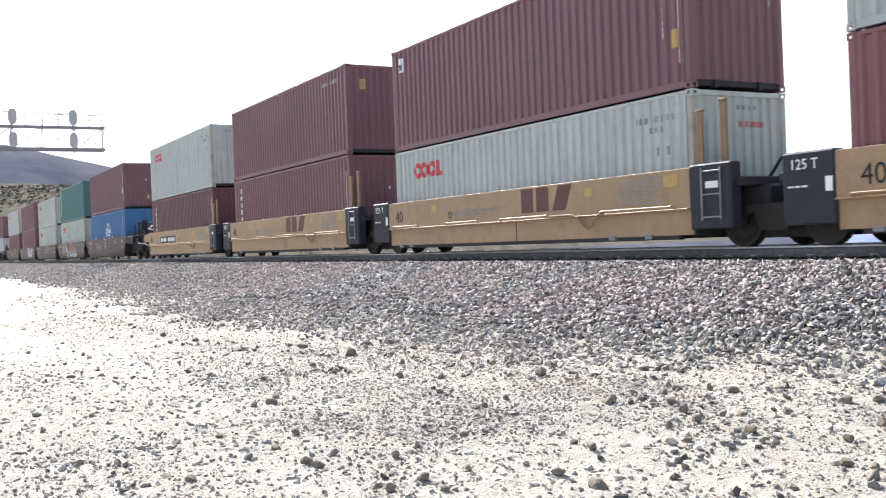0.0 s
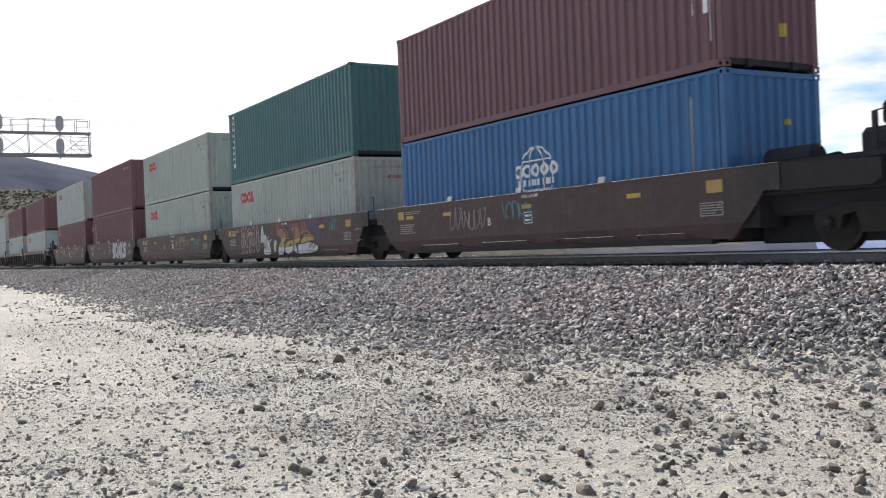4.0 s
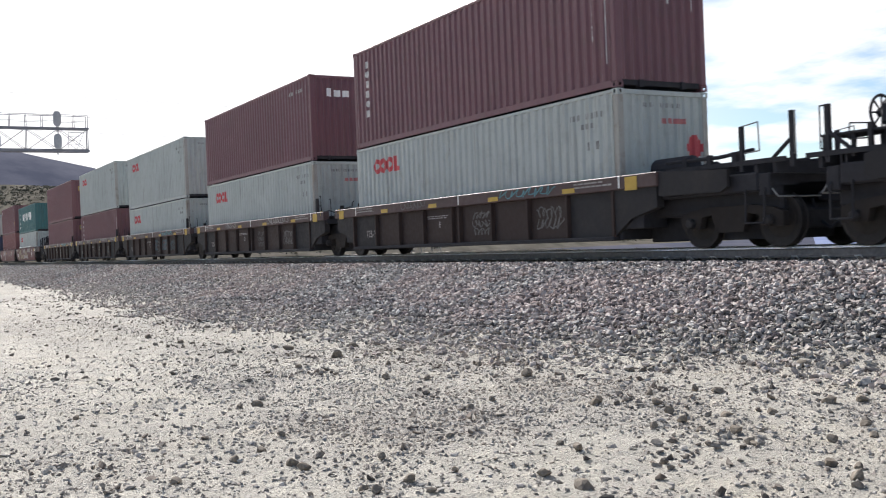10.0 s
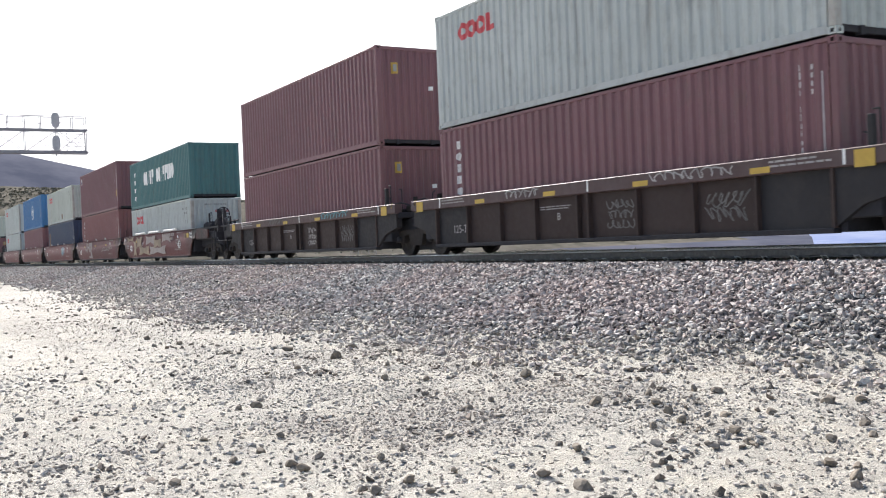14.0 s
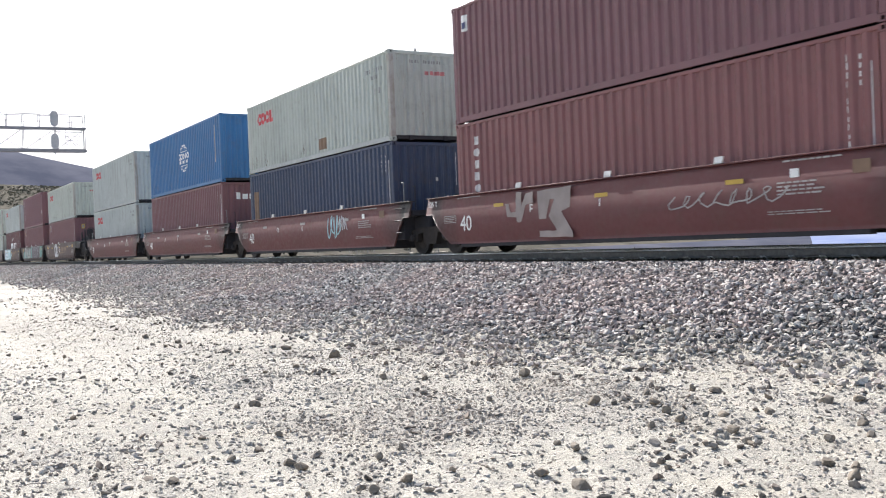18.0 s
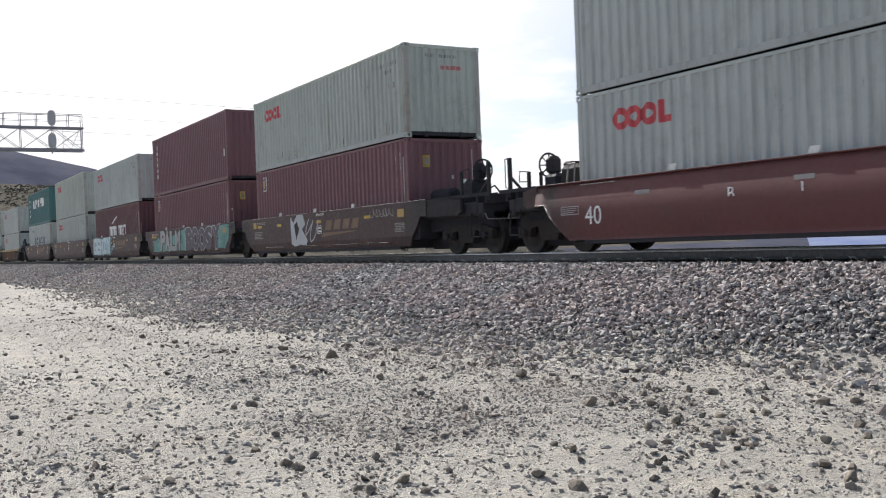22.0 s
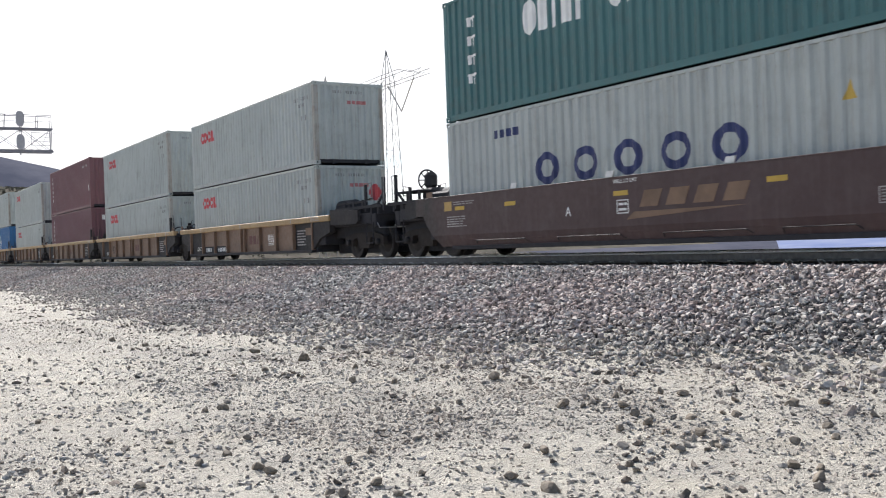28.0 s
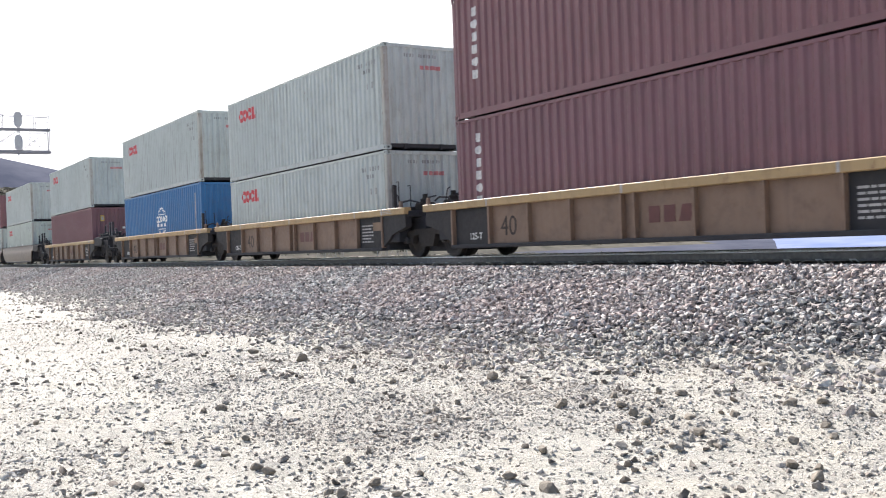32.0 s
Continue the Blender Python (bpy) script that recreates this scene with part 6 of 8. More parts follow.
def well_car(style, x, reach_l, reach_r, couple_l, couple_r, label):
    """One platform of a well car. Its origin is at the rear end of the well, on the rail top."""
    side, colour, words, _ = STYLES[style]
    paint_m = M[colour]
    car = tagged(new("well_car"), label or words, "rail car", "cars of the train")
    ends = ((-1, reach_l, couple_l), (1, reach_r, couple_r))
    if side == "ledge":
        x0, x1 = -0.10, BOX_L + 0.09
    else:
        x0, x1 = -1.28, BOX_L + 1.28
    if side != "ribs":
        for s in (1, -1):
            part("side_sheet", shared(("sheet", style, s), lambda: smooth_side(s, side, x0, x1, paint_m)), None, car)
            ya, yb = sorted((-s * 1.25, -s * 1.43))
            part("top_flange", shared(("flange", style, s), lambda: Shape().box(x0, x1, ya, yb, SIDE_TOP - 0.012, SIDE_TOP + 0.012, 0.004).mesh("top_flange", paint_m)), None, car)
            yc, yd = sorted((-s * 1.22, -s * 1.38))
            part("sill", shared(("sillb", style, s), lambda: Shape().box(0.3, BOX_L - 0.3, yc, yd, 0.17, 0.262, 0.01).mesh("sill", M["under"])), None, car, "black bottom sill")
        if side == "ledge":
            for a, b in ((0.15, 1.75), (3.3, 4.95), (5.9, 7.9), (9.7, 11.9)):
                part("grab_rail", shared(("grab", a, b), lambda: Shape().tube([(a, -1.45, 0.72), (a + 0.06, -1.50, 0.785), (b - 0.06, -1.50, 0.785), (b, -1.45, 0.72)], 0.018, 6).mesh("grab_rail", M["yellow_car"])), None, car, "yellow grab rail")
            part("ledge", shared("ledge", lambda: Shape().box(-0.1, BOX_L + 0.05, -1.485, -1.40, 0.705, 0.735, 0.008).mesh("ledge", M["yellow_car"])), None, car, "yellow ledge along the side")
            for xx in (0.5, 1.1, 9.9, 11.0):
                part("bracket", shared(("step", xx), lambda: Shape().box(xx, xx + 0.20, -1.43, -1.36, 0.19, 0.28, 0.012).mesh("bracket", M["galv"])), None, car, "small bare-metal bracket")
            part("bent_pipe", shared("bent_pipe", lambda: Shape().tube([(7.95, -1.47, 0.76), (8.75, -1.47, 0.76), (8.95, -1.47, 0.70), (9.15, -1.46, 0.50), (9.28, -1.46, 0.46), (9.42, -1.46, 0.52), (9.58, -1.47, 0.70), (9.75, -1.47, 0.77)], 0.026, 8).mesh("bent_pipe", M["rust_post"])), None, car, "rusty pipe with a dip")
            part("seam", shared("seam", lambda: Shape().box(6.48, 6.50, -1.396, -1.385, 0.26, 0.70).mesh("seam", M["under"])), None, car)
        elif style == "brown":
            for a, b in ((1.4, 3.4), (4.4, 6.4), (7.4, 9.4), (10.0, 11.4)):
                part("grab_rail", shared(("low_grab", a, b), lambda: Shape().tube([(a, -1.36, 0.30), (a + 0.06, -1.46, 0.375), (b - 0.06, -1.46, 0.375), (b, -1.36, 0.30)], 0.010, 6).mesh("grab_rail", M["black"])), None, car, "thin low grab rail")
        if side != "ledge":
            for xx in (2.85, 5.95, 8.9):
                part("bracket", shared(("topstep", style, xx), lambda: Shape().slab([(xx, 1.46), (xx + 0.2, 1.46), (xx + 0.24, 1.58), (xx + 0.04, 1.58)], -1.44, -1.41).box(xx, xx + 0.2, -1.44, -1.26, 1.458, 1.47).mesh("bracket", M["bright_steel"])), None, car, "small bare-metal guide bracket")
    else:
        chord = "worn_chord" if style == "tan" else "chord_brown"
        z0, z1 = (1.13, 1.31) if style == "tan" else (1.19, 1.46)
        for s in (1, -1):
            ya, yb = sorted((-s * 1.25, -s * 1.46))
            part("top_chord", shared(("chord", style, s), lambda: Shape().box(x0, x1, ya, yb, z0, z1, 0.015).mesh("top_chord", M[chord])), None, car, "yellow-painted top chord" if style == "tan" else "dusty brown top chord")
            part("bottom_chord", shared(("lchord", style, s), lambda: Shape().box(0.0, BOX_L, ya, yb, 0.20, 0.29, 0.015).mesh("bottom_chord", M["under"])), None, car, "black bottom chord")
            yc, yd = sorted((-s * 1.30, -s * 1.335))
            edges = RIBS
            for i, (a, b) in enumerate(zip(edges, edges[1:])):
                dark_end = i in (0, len(edges) - 2)
                pm = M["black"] if dark_end else paint_m
                part("side_panel", shared(("panel", style, s, i), lambda: Shape().box(a, b, yc, yd, 0.28, z0 + 0.01).mesh("side_panel", pm)), None, car, "black end panel" if dark_end else "")
            ye, yf = sorted((-s * 1.22, -s * 1.40))
            for e in (0, 1):
                web = [(-1.22, 0.80), (-0.5, 0.62), (0.02, 0.28), (0.02, z0), (-1.22, z0)]
                part("end_web", shared(("web", style, s, e), lambda: Shape().slab([(BOX_L - wx, wz) for wx, wz in web][::-1] if e else web, ye, yf).mesh("end_web", M["black"])), None, car, "black end web")
            yg, yh = sorted((-s * 1.33, -s * 1.445))
            for i, rx in enumerate(edges):
                part("rib", shared(("rib", style, s), lambda: Shape().box(-0.035, 0.035, yg, yh, 0.28, z0 + 0.005, 0.008).mesh("rib", paint_m)), None, car, at=(rx, 0, 0))
    for fx in (0.8, 3.4, 6.1, 8.8, 11.4):
        part("cross_bearer", shared("bearer", lambda: Shape().box(-0.18, 0.18, -1.30, 1.30, 0.21, 0.325, 0.01).mesh("cross_bearer", M["grime"])), None, car, at=(fx, 0, 0))
    for sgn, reach, coupled in ends:
        base = 0.0 if sgn < 0 else BOX_L
        def bx(s, a, b, *rest):
            lo, hi = sorted((base + sgn * a, base + sgn * b))
            return s.box(lo, hi, *rest)
        part("end_bulkhead", bx(Shape(), 0.03, 0.14, -1.33, 1.33, 0.22, 1.16, 0.01), M["under"], car, "black end bulkhead")
        long = reach - (0.55 if coupled else 0.12)
        part("centre_sill", bx(Shape(), 0.14, long, -0.62, 0.62, 0.70, 1.12, 0.03), M["under"], car, "black centre sill")
        part("end_deck", bx(bx(bx(Shape(), 0.14, 1.30, -1.34, 1.34, 1.06, 1.22, 0.02), 0.14, 0.75, -1.33, -0.7, 0.42, 1.10, 0.02), 0.14, 0.75, 0.7, 1.33, 0.42, 1.10, 0.02), M["under"], car, "black end deck")
        part("end_skirt", bx(Shape(), 0.5, long if coupled else reach - 0.15, -0.98, 0.98, 0.60, 1.08, 0.05), M["under"], car, "black end underframe")
        # air hoses and cut-out cocks on the end deck
        part("air_hose", Shape().tube([(base + sgn * 0.3, 0.35, 1.25), (base + sgn * 0.6, 0.38, 1.62), (base + sgn * 1.0, 0.40, 1.66), (base + sgn * 1.35, 0.42, 1.45)], 0.03, 6), M["under"], car, "black rubber air hose")
        if not coupled:
            part("articulation", bx(Shape(), long - 0.3, reach + 0.14, -0.30, 0.30, 0.78, 1.02, 0.04), M["grime"], car, "articulated connector")
            if style == "yellow":
                if sgn > 0:
                    for dx, hh in ((0.16, 2.50), (0.74, 2.62)):
                        part("guide_post", Shape().box(base + dx, base + dx + 0.07, -1.30, -1.22, 1.20, hh, 0.01).box(base + dx + 0.07, base + dx + 0.13, -1.29, -1.23, 1.30, hh - 0.06).box(base + dx - 0.02, base + dx + 0.15, -1.31, -1.21, hh - 0.05, hh, 0.015), M["rust_post"], car, "rusty tan upright guide post")
            else:
                for yy, hh in ((-1.30, 2.0), (-0.95, 1.9)) if sgn > 0 else ():
                    part("grab_iron", Shape().tube([(base + sgn * 0.75, yy, 1.20), (base + sgn * 0.75, yy, hh), (base + sgn * 0.62, yy, hh)], 0.013, 6), M["galv"] if style in ("brown", "red") and yy < -1.2 else M["black"], car, "upright grab iron")
            if side == "ribs" and sgn > 0:
                part("pillar", Shape().box(base + 0.62, base + 0.72, -1.44, -1.34, 1.2, 1.92, 0.01), M["black"], car, "black corner pillar")
            if side == "ribs":
                def at(d):
                    return base + sgn * d
                part("deck_box", bx(bx(Shape(), 0.85, 1.25, -0.9, -0.45, 1.2, 1.44, 0.05), 0.55, 0.85, -1.0, -0.6, 1.2, 1.34, 0.03), M["grime"], car, "dusty valve box on the end deck")
                part("valve", Shape().lathe([(0.0, 0.001), (0.0, 0.13), (0.10, 0.13), (0.14, 0.07), (0.24, 0.07), (0.24, 0.001)], (at(1.05), -0.68, 1.42), (0, 0, 1), 12), M["grime"], car, "round air valve")
                part("pipe", Shape().tube([(at(0.3), -1.15, 1.30), (at(0.55), -1.15, 1.46), (at(1.0), -1.12, 1.50), (at(1.35), -1.05, 1.42)], 0.024, 6).tube([(at(0.5), -0.5, 1.28), (at(0.7), -0.5, 1.56), (at(1.3), -0.5, 1.60)], 0.020, 6), M["under"], car, "black air pipes on the end deck")
                part("lever", Shape().tube([(at(0.62), -1.2, 1.28), (at(0.50), -1.2, 1.66), (at(0.38), -1.2, 1.70)], 0.015, 6), M["under"], car, "black hand lever")
                eye = [(math.cos(a) * 0.07, 1.40 + math.sin(a) * 0.08) for a in (math.pi * k / 8 for k in range(9))]
                part("bracket_ring", Shape().slab([(at(1.05) + px, pz) for px, pz in [(0.10, 1.22), *eye, (-0.10, 1.22)]], -1.45, -1.40).lathe([(0.0, 0.001), (0.0, 0.045), (-0.008, 0.045), (-0.008, 0.001)], (at(1.05), -1.452, 1.38), (0, 1, 0), 10), M["tan_car"] if style == "tan" else M["yellow_mark"], car, "upright end bracket")
            if style == "yellow":
                lo, hi = sorted((base + sgn * 0.10, base + sgn * 1.12))
                part("end_plate", Shape().box(lo, hi, -1.465, -1.20, 0.34, 1.50, 0.03), M["slate"], car, "dark slate end plate")
                if sgn < 0:
                    stencil(car, "125 T", 0.235, lo + 0.16, 1.22, -1.468, M["white"])
                    plate(car, "notice_panel", hi - 0.17, hi - 0.04, 0.85, 1.08, -1.468, M["white"], "small white notice")
                    text_lines(car, lo + 0.12, lo + 0.5, 0.92, 0.98, -1.468, 1, M["white"])
                else:
                    part("ladder", Shape().tube([(lo + 0.35, -1.50, 0.50), (lo + 0.35, -1.50, 1.42)], 0.014).tube([(lo + 0.80, -1.50, 0.50), (lo + 0.80, -1.50, 1.42)], 0.014).tube([(lo + 0.35, -1.50, 0.55), (lo + 0.80, -1.50, 0.55)], 0.014).tube([(lo + 0.35, -1.50, 0.95), (lo + 0.80, -1.50, 0.95)], 0.014).tube([(lo + 0.35, -1.50, 1.36), (lo + 0.80, -1.50, 1.36)], 0.014), M["galv"], car, "bare metal ladder")
                    plate(car, "notice_panel", lo + 0.42, lo + 0.72, 1.06, 1.18, -1.472, M["white"], "small white notice")
            if style in ("red", "brown") and sgn > 0:
                for zz in (0.62, 0.95, 1.28):
                    part("rung", shared(("rung", zz), lambda: Shape().tube([(BOX_L + 0.52, -1.40, zz), (BOX_L + 0.52, -1.49, zz), (BOX_L + 0.95, -1.49, zz), (BOX_L + 0.95, -1.40, zz)], 0.012, 6).mesh("rung", M["black"])), None, car, "thin black rung")
            if style == "red" and sgn < 0:
                stencil(car, "125 T", 0.20, -1.20, 1.22, -1.43, M["white"])
        else:
            coupled_end(car, style, side, paint_m, base, sgn, reach, long)
    if not couple_r:
        truck_parts(car, BOX_L + reach_r)
    car.location = (x, TRACK_Y, RAIL_TOP)
    TRAIN.append((car, x))
    return car

# ---------------------------------------------------------------- train: the order of the cars
# style, first place, pitch, platforms: (upper paint, upper height, upper marks, lower paint, lower height, lower marks)
O, C, K = ("red_logo",), ("upright_name", "code_white"), ("code_white", "end_sticker")
CARS = [
    ("yellow", -10.07, 15.54, [("grey", HC, O, "rust_red", HC, C), ("maroon", HC, ("side_sticker", "code_white"), "grey", STD, O),
                               ("maroon", HC, ("code_row", "end_sticker"), "brown", HC, C), ("grey", HC, O, "dark_cargo", HC, C)]),
    ("brown", -76.61, 15.36, [("maroon", HC, ("low_sticker", "code_white"), "blue", HC, ("globe",)), ("green", HC, ("white_panel_name",), "cream", HC, O),
                              ("cream", STD, ("red_logo", "few_drips"), "cream", HC, ("red_logo", "few_drips")), ("brown", HC, ("code_row",), "brown", HC, C), ("grey", HC, ("red_logo", "drips"), "brown", HC, ("code_white", "end_sticker", "logo_sticker"))]),
    ("dark", -157.67, 15.68, [("maroon", HC, C, "grey", HC, ("red_logo", "end_tag")), ("maroon", HC, ("end_name", "code_row"), "grey", HC, O), ("grey", HC, O, "grey", STD, O),
                              ("grey", HC, O, "brown", HC, C), ("brown", HC, ("end_sticker",), "brown", HC, ("end_sticker",))]),
    ("red", -240.30, 15.72, [("green", STD, ("wide_white_name",), "grey", STD, O), ("brown", HC, ("side_sticker", "code_white"), "rust_red", HC, C),
                             ("cream", STD, ("red_logo", "rust_patch", "few_drips"), "navy", HC, ("code_white", "brown_panel")), ("blue", HC, ("globe",), "brown", HC, ("end_name", "code_white")),
                             ("grey", HC, O, "grey", HC, O)]),
    ("brown", -322.85, 15.58, [("cream", STD, ("red_logo", "drips"), "brown", HC, ("code_white", "end_sticker", "logo_sticker")), ("maroon", HC, ("upright_name", "low_sticker"), "brown", HC, ("code_white", "end_sticker", "logo_sticker")),
                               ("grey", STD, O, "dark_cargo", HC, ("white_name", "code_white")), ("cream", HC, O, "cream", HC, O), ("green", HC, ("wide_white_name",), "grey", HC, ("wide_navy_name",))]),
    ("tan", -405.02, 15.67, [("grey", STD, O, "grey", STD, ("red_logo", "end_tag")), ("grey", HC, O, "grey", STD, O), ("brown", HC, ("code_row", "low_sticker", "upright_name"), "maroon", HC, ("end_name", "upright_name")),
                             ("grey", HC, O, "grey", STD, O), ("grey", HC, O, "blue", HC, ("globe",))]),
    ("tan", -487.44, 15.67, [("grey", HC, O, "brown", HC, ("end_sticker",))]),
    ("grey", -507.30, 15.6, [("grey", HC, O, "cream", HC, O), ("brown", HC, ("code_row",), "grey", HC, O)]),
]
NAMES = {"grey": "pale grey", "cream": "grimy cream-grey", "brown": "brown", "maroon": "dark maroon", "rust_red": "rusty red", "blue": "bright blue", "navy": "dark navy", "green": "sea green", "dark_cargo": "very dark brown"}
NOTE = {"red_logo": "with red logo shapes", "upright_name": "with upright white lettering", "wide_white_name": "with large white lettering blocks", "wide_navy_name": "with large navy rings",
        "globe": "with a white round logo", "end_name": "with white lettering on its end", "white_name": "with white lettering blocks", "white_panel_name": "with a tall white name panel",
        "end_sticker": "with a yellow end sticker", "side_sticker": "with a yellow side sticker", "low_sticker": "with small stickers", "code_row": "with white code marks", "code_white": "with white code marks"}
PLATFORMS = []
WELL_FLOOR = 0.33
for c, (style, first, pitch, units) in enumerate(CARS):
    next_first = CARS[c + 1][1] if c + 1 < len(CARS) else None
    for i, (up, up_h, up_marks, low, low_h, low_marks) in enumerate(units):
        x = first - pitch * i
        half = (pitch - BOX_L) / 2
        couple_r, couple_l = i == 0 and c > 0, i == len(units) - 1
        # the coupling lies nearer to the following car's load
        gap_r = CARS[c - 1][1] - CARS[c - 1][2] * (len(CARS[c - 1][3]) - 1) - first - BOX_L if couple_r else 0
        gap_l = x - next_first - BOX_L if couple_l and next_first else 7.6
        reach_r = gap_r / 2 + 0.6 if couple_r else half
        reach_l = gap_l / 2 - 0.6 if couple_l else half
        PLATFORMS.append(well_car(style, x, reach_l, reach_r, couple_l, couple_r, ""))
        z = RAIL_TOP + WELL_FLOOR
        container(low, low_h, low_marks, x, z, "%s corrugated container %s" % (NAMES[low], NOTE[low_marks[0]]))
        container(up, up_h, up_marks, x, z + low_h + 0.022, "%s corrugated container %s, stacked" % (NAMES[up], NOTE[up_marks[0]]))


# ---------------------------------------------------------------- train: marks on the cars
def car_marks():
    names = ["Z", "A", "B", "C", "D", "E", "F", "G", "H", "I", "J", "K", "L", "M", "N", "O", "P", "Q", "R", "S", "T", "U", "V", "W", "X", "Y", "a", "b", "c", "d"]
    P = dict(zip(names, PLATFORMS))
    w, bk = M["white"], M["black_mark"]
    # yellow cars
    y = -1.444
    for u, letter in (("Z", "E"), ("A", "D"), ("B", "C"), ("C", "B")):
        c = P[u]
        stencil(c, "40", 0.46, 0.34, 0.90, y, bk)
        stencil(c, letter, 0.26, 3.4 if u != "C" else 6.5, 0.90, y, bk)
        if u != "C":
            text_lines(c, 3.75, 6.1, 0.92, 1.10, y, 2, M["faint_mark"])
        text_lines(c, 10.3, 11.55, 0.86, 1.40, y, 7, M["faint_mark"])
        plate(c, "reflector", 11.6, 12.0, 1.15, 1.38, y, M["pale_yellow"], "faded yellow patch")
        plate(c, "reflector", 2.5, 2.75, 1.12, 1.30, y, M["pale_yellow"], "faded yellow patch")
        plate(c, "reflector", 9.2, 9.45, 1.12, 1.30, y, M["pale_yellow"], "faded yellow patch")
        if u != "C":
            for xx in (6.82, 7.42):
                part("logo_shape", Shape().box(xx, xx + 0.46, y - 0.004, y, 0.88, 1.42), M["dark_mark"], c, "dark red logo block")
            part("logo_shape", Shape().slab([(8.02, 0.88), (8.50, 0.88), (8.74, 1.42), (8.26, 1.42)], y - 0.004, y), M["dark_mark"], c, "dark red slanted logo block")
        else:
            plate(c, "number_panel", 2.70, 5.95, 0.84, 1.18, y, M["slate"], "dark number panel")
            for i in range(10):
                if i != 4:
                    plate(c, "number_bar", 2.88 + 0.30 * i, 3.08 + 0.30 * i, 0.91, 1.11, y - 0.005, w, "pale number bar")
    # brown cars
    y = -1.424
    for u, letter in (("D", "B"), ("E", "C"), ("F", "D"), ("G", "E"), ("H", "A"), ("S", "B"), ("T", "C"), ("U", "D"), ("V", "E"), ("W", "A")):
        c = P[u]
        for xx in (0.57, 2.6, 6.15, 9.75):
            plate(c, "reflector", xx, xx + 0.40, 1.10, 1.19, y, M["yellow_mark"], "yellow reflector strip")
        plate(c, "reflector", 11.86, 12.24, 1.06, 1.28, y, M["pale_yellow"], "orange-yellow reflector panel")
        plate(c, "reflector", 0.1, 0.42, 1.10, 1.32, y, M["pale_yellow"], "orange-yellow reflector panel")
        stencil(c, letter, 0.27, 4.7, 0.78, y, w)
        frame_box(c, 11.70, 12.24, 0.66, 0.90, y, M["faint_white"])
        text_lines(c, 0.2, 1.1, 0.70, 0.98, y, 5, M["faint_white"])
        text_lines(c, 0.5, 1.6, 1.22, 1.32, y, 2, M["faint_white"])
        stencil(c, "WELL LD LMT", 0.105, 6.15, 1.335, y, w, "small white stencilled character")
        frame_box(c, 6.24, 6.56, 0.76, 1.02, y, w, 2)
        if u in ("F", "H", "S", "U", "W"):
            for i in range(4):
                xx = 6.85 + 0.66 * i
                part("logo_shape", Shape().slab([(xx, 0.86), (xx + 0.46, 0.86), (xx + 0.60, 1.16), (xx + 0.14, 1.16)], y - 0.004, y), M["orange_mark"], c, "faded gold slanted logo block")
            part("logo_shape", Shape().slab([(6.5, 0.64), (6.9, 0.66), (9.4, 0.78), (6.7, 0.78)], y - 0.004, y), M["orange_mark"], c, "faded gold logo swoosh")
    c = P["E"]
    for i in range(5):
        outline_tag(c, 1.62 + 0.44 * i, 2.16 + 0.44 * i, 0.40, 1.42, y - 0.004 - 0.004 * (i % 2), M["pale_pink"], 30 + i, 0.013)
        outline_tag(c, 1.76 + 0.44 * i, 2.02 + 0.44 * i, 0.62, 1.20, y - 0.003, M["pale_pink"], 35 + i, 0.010)
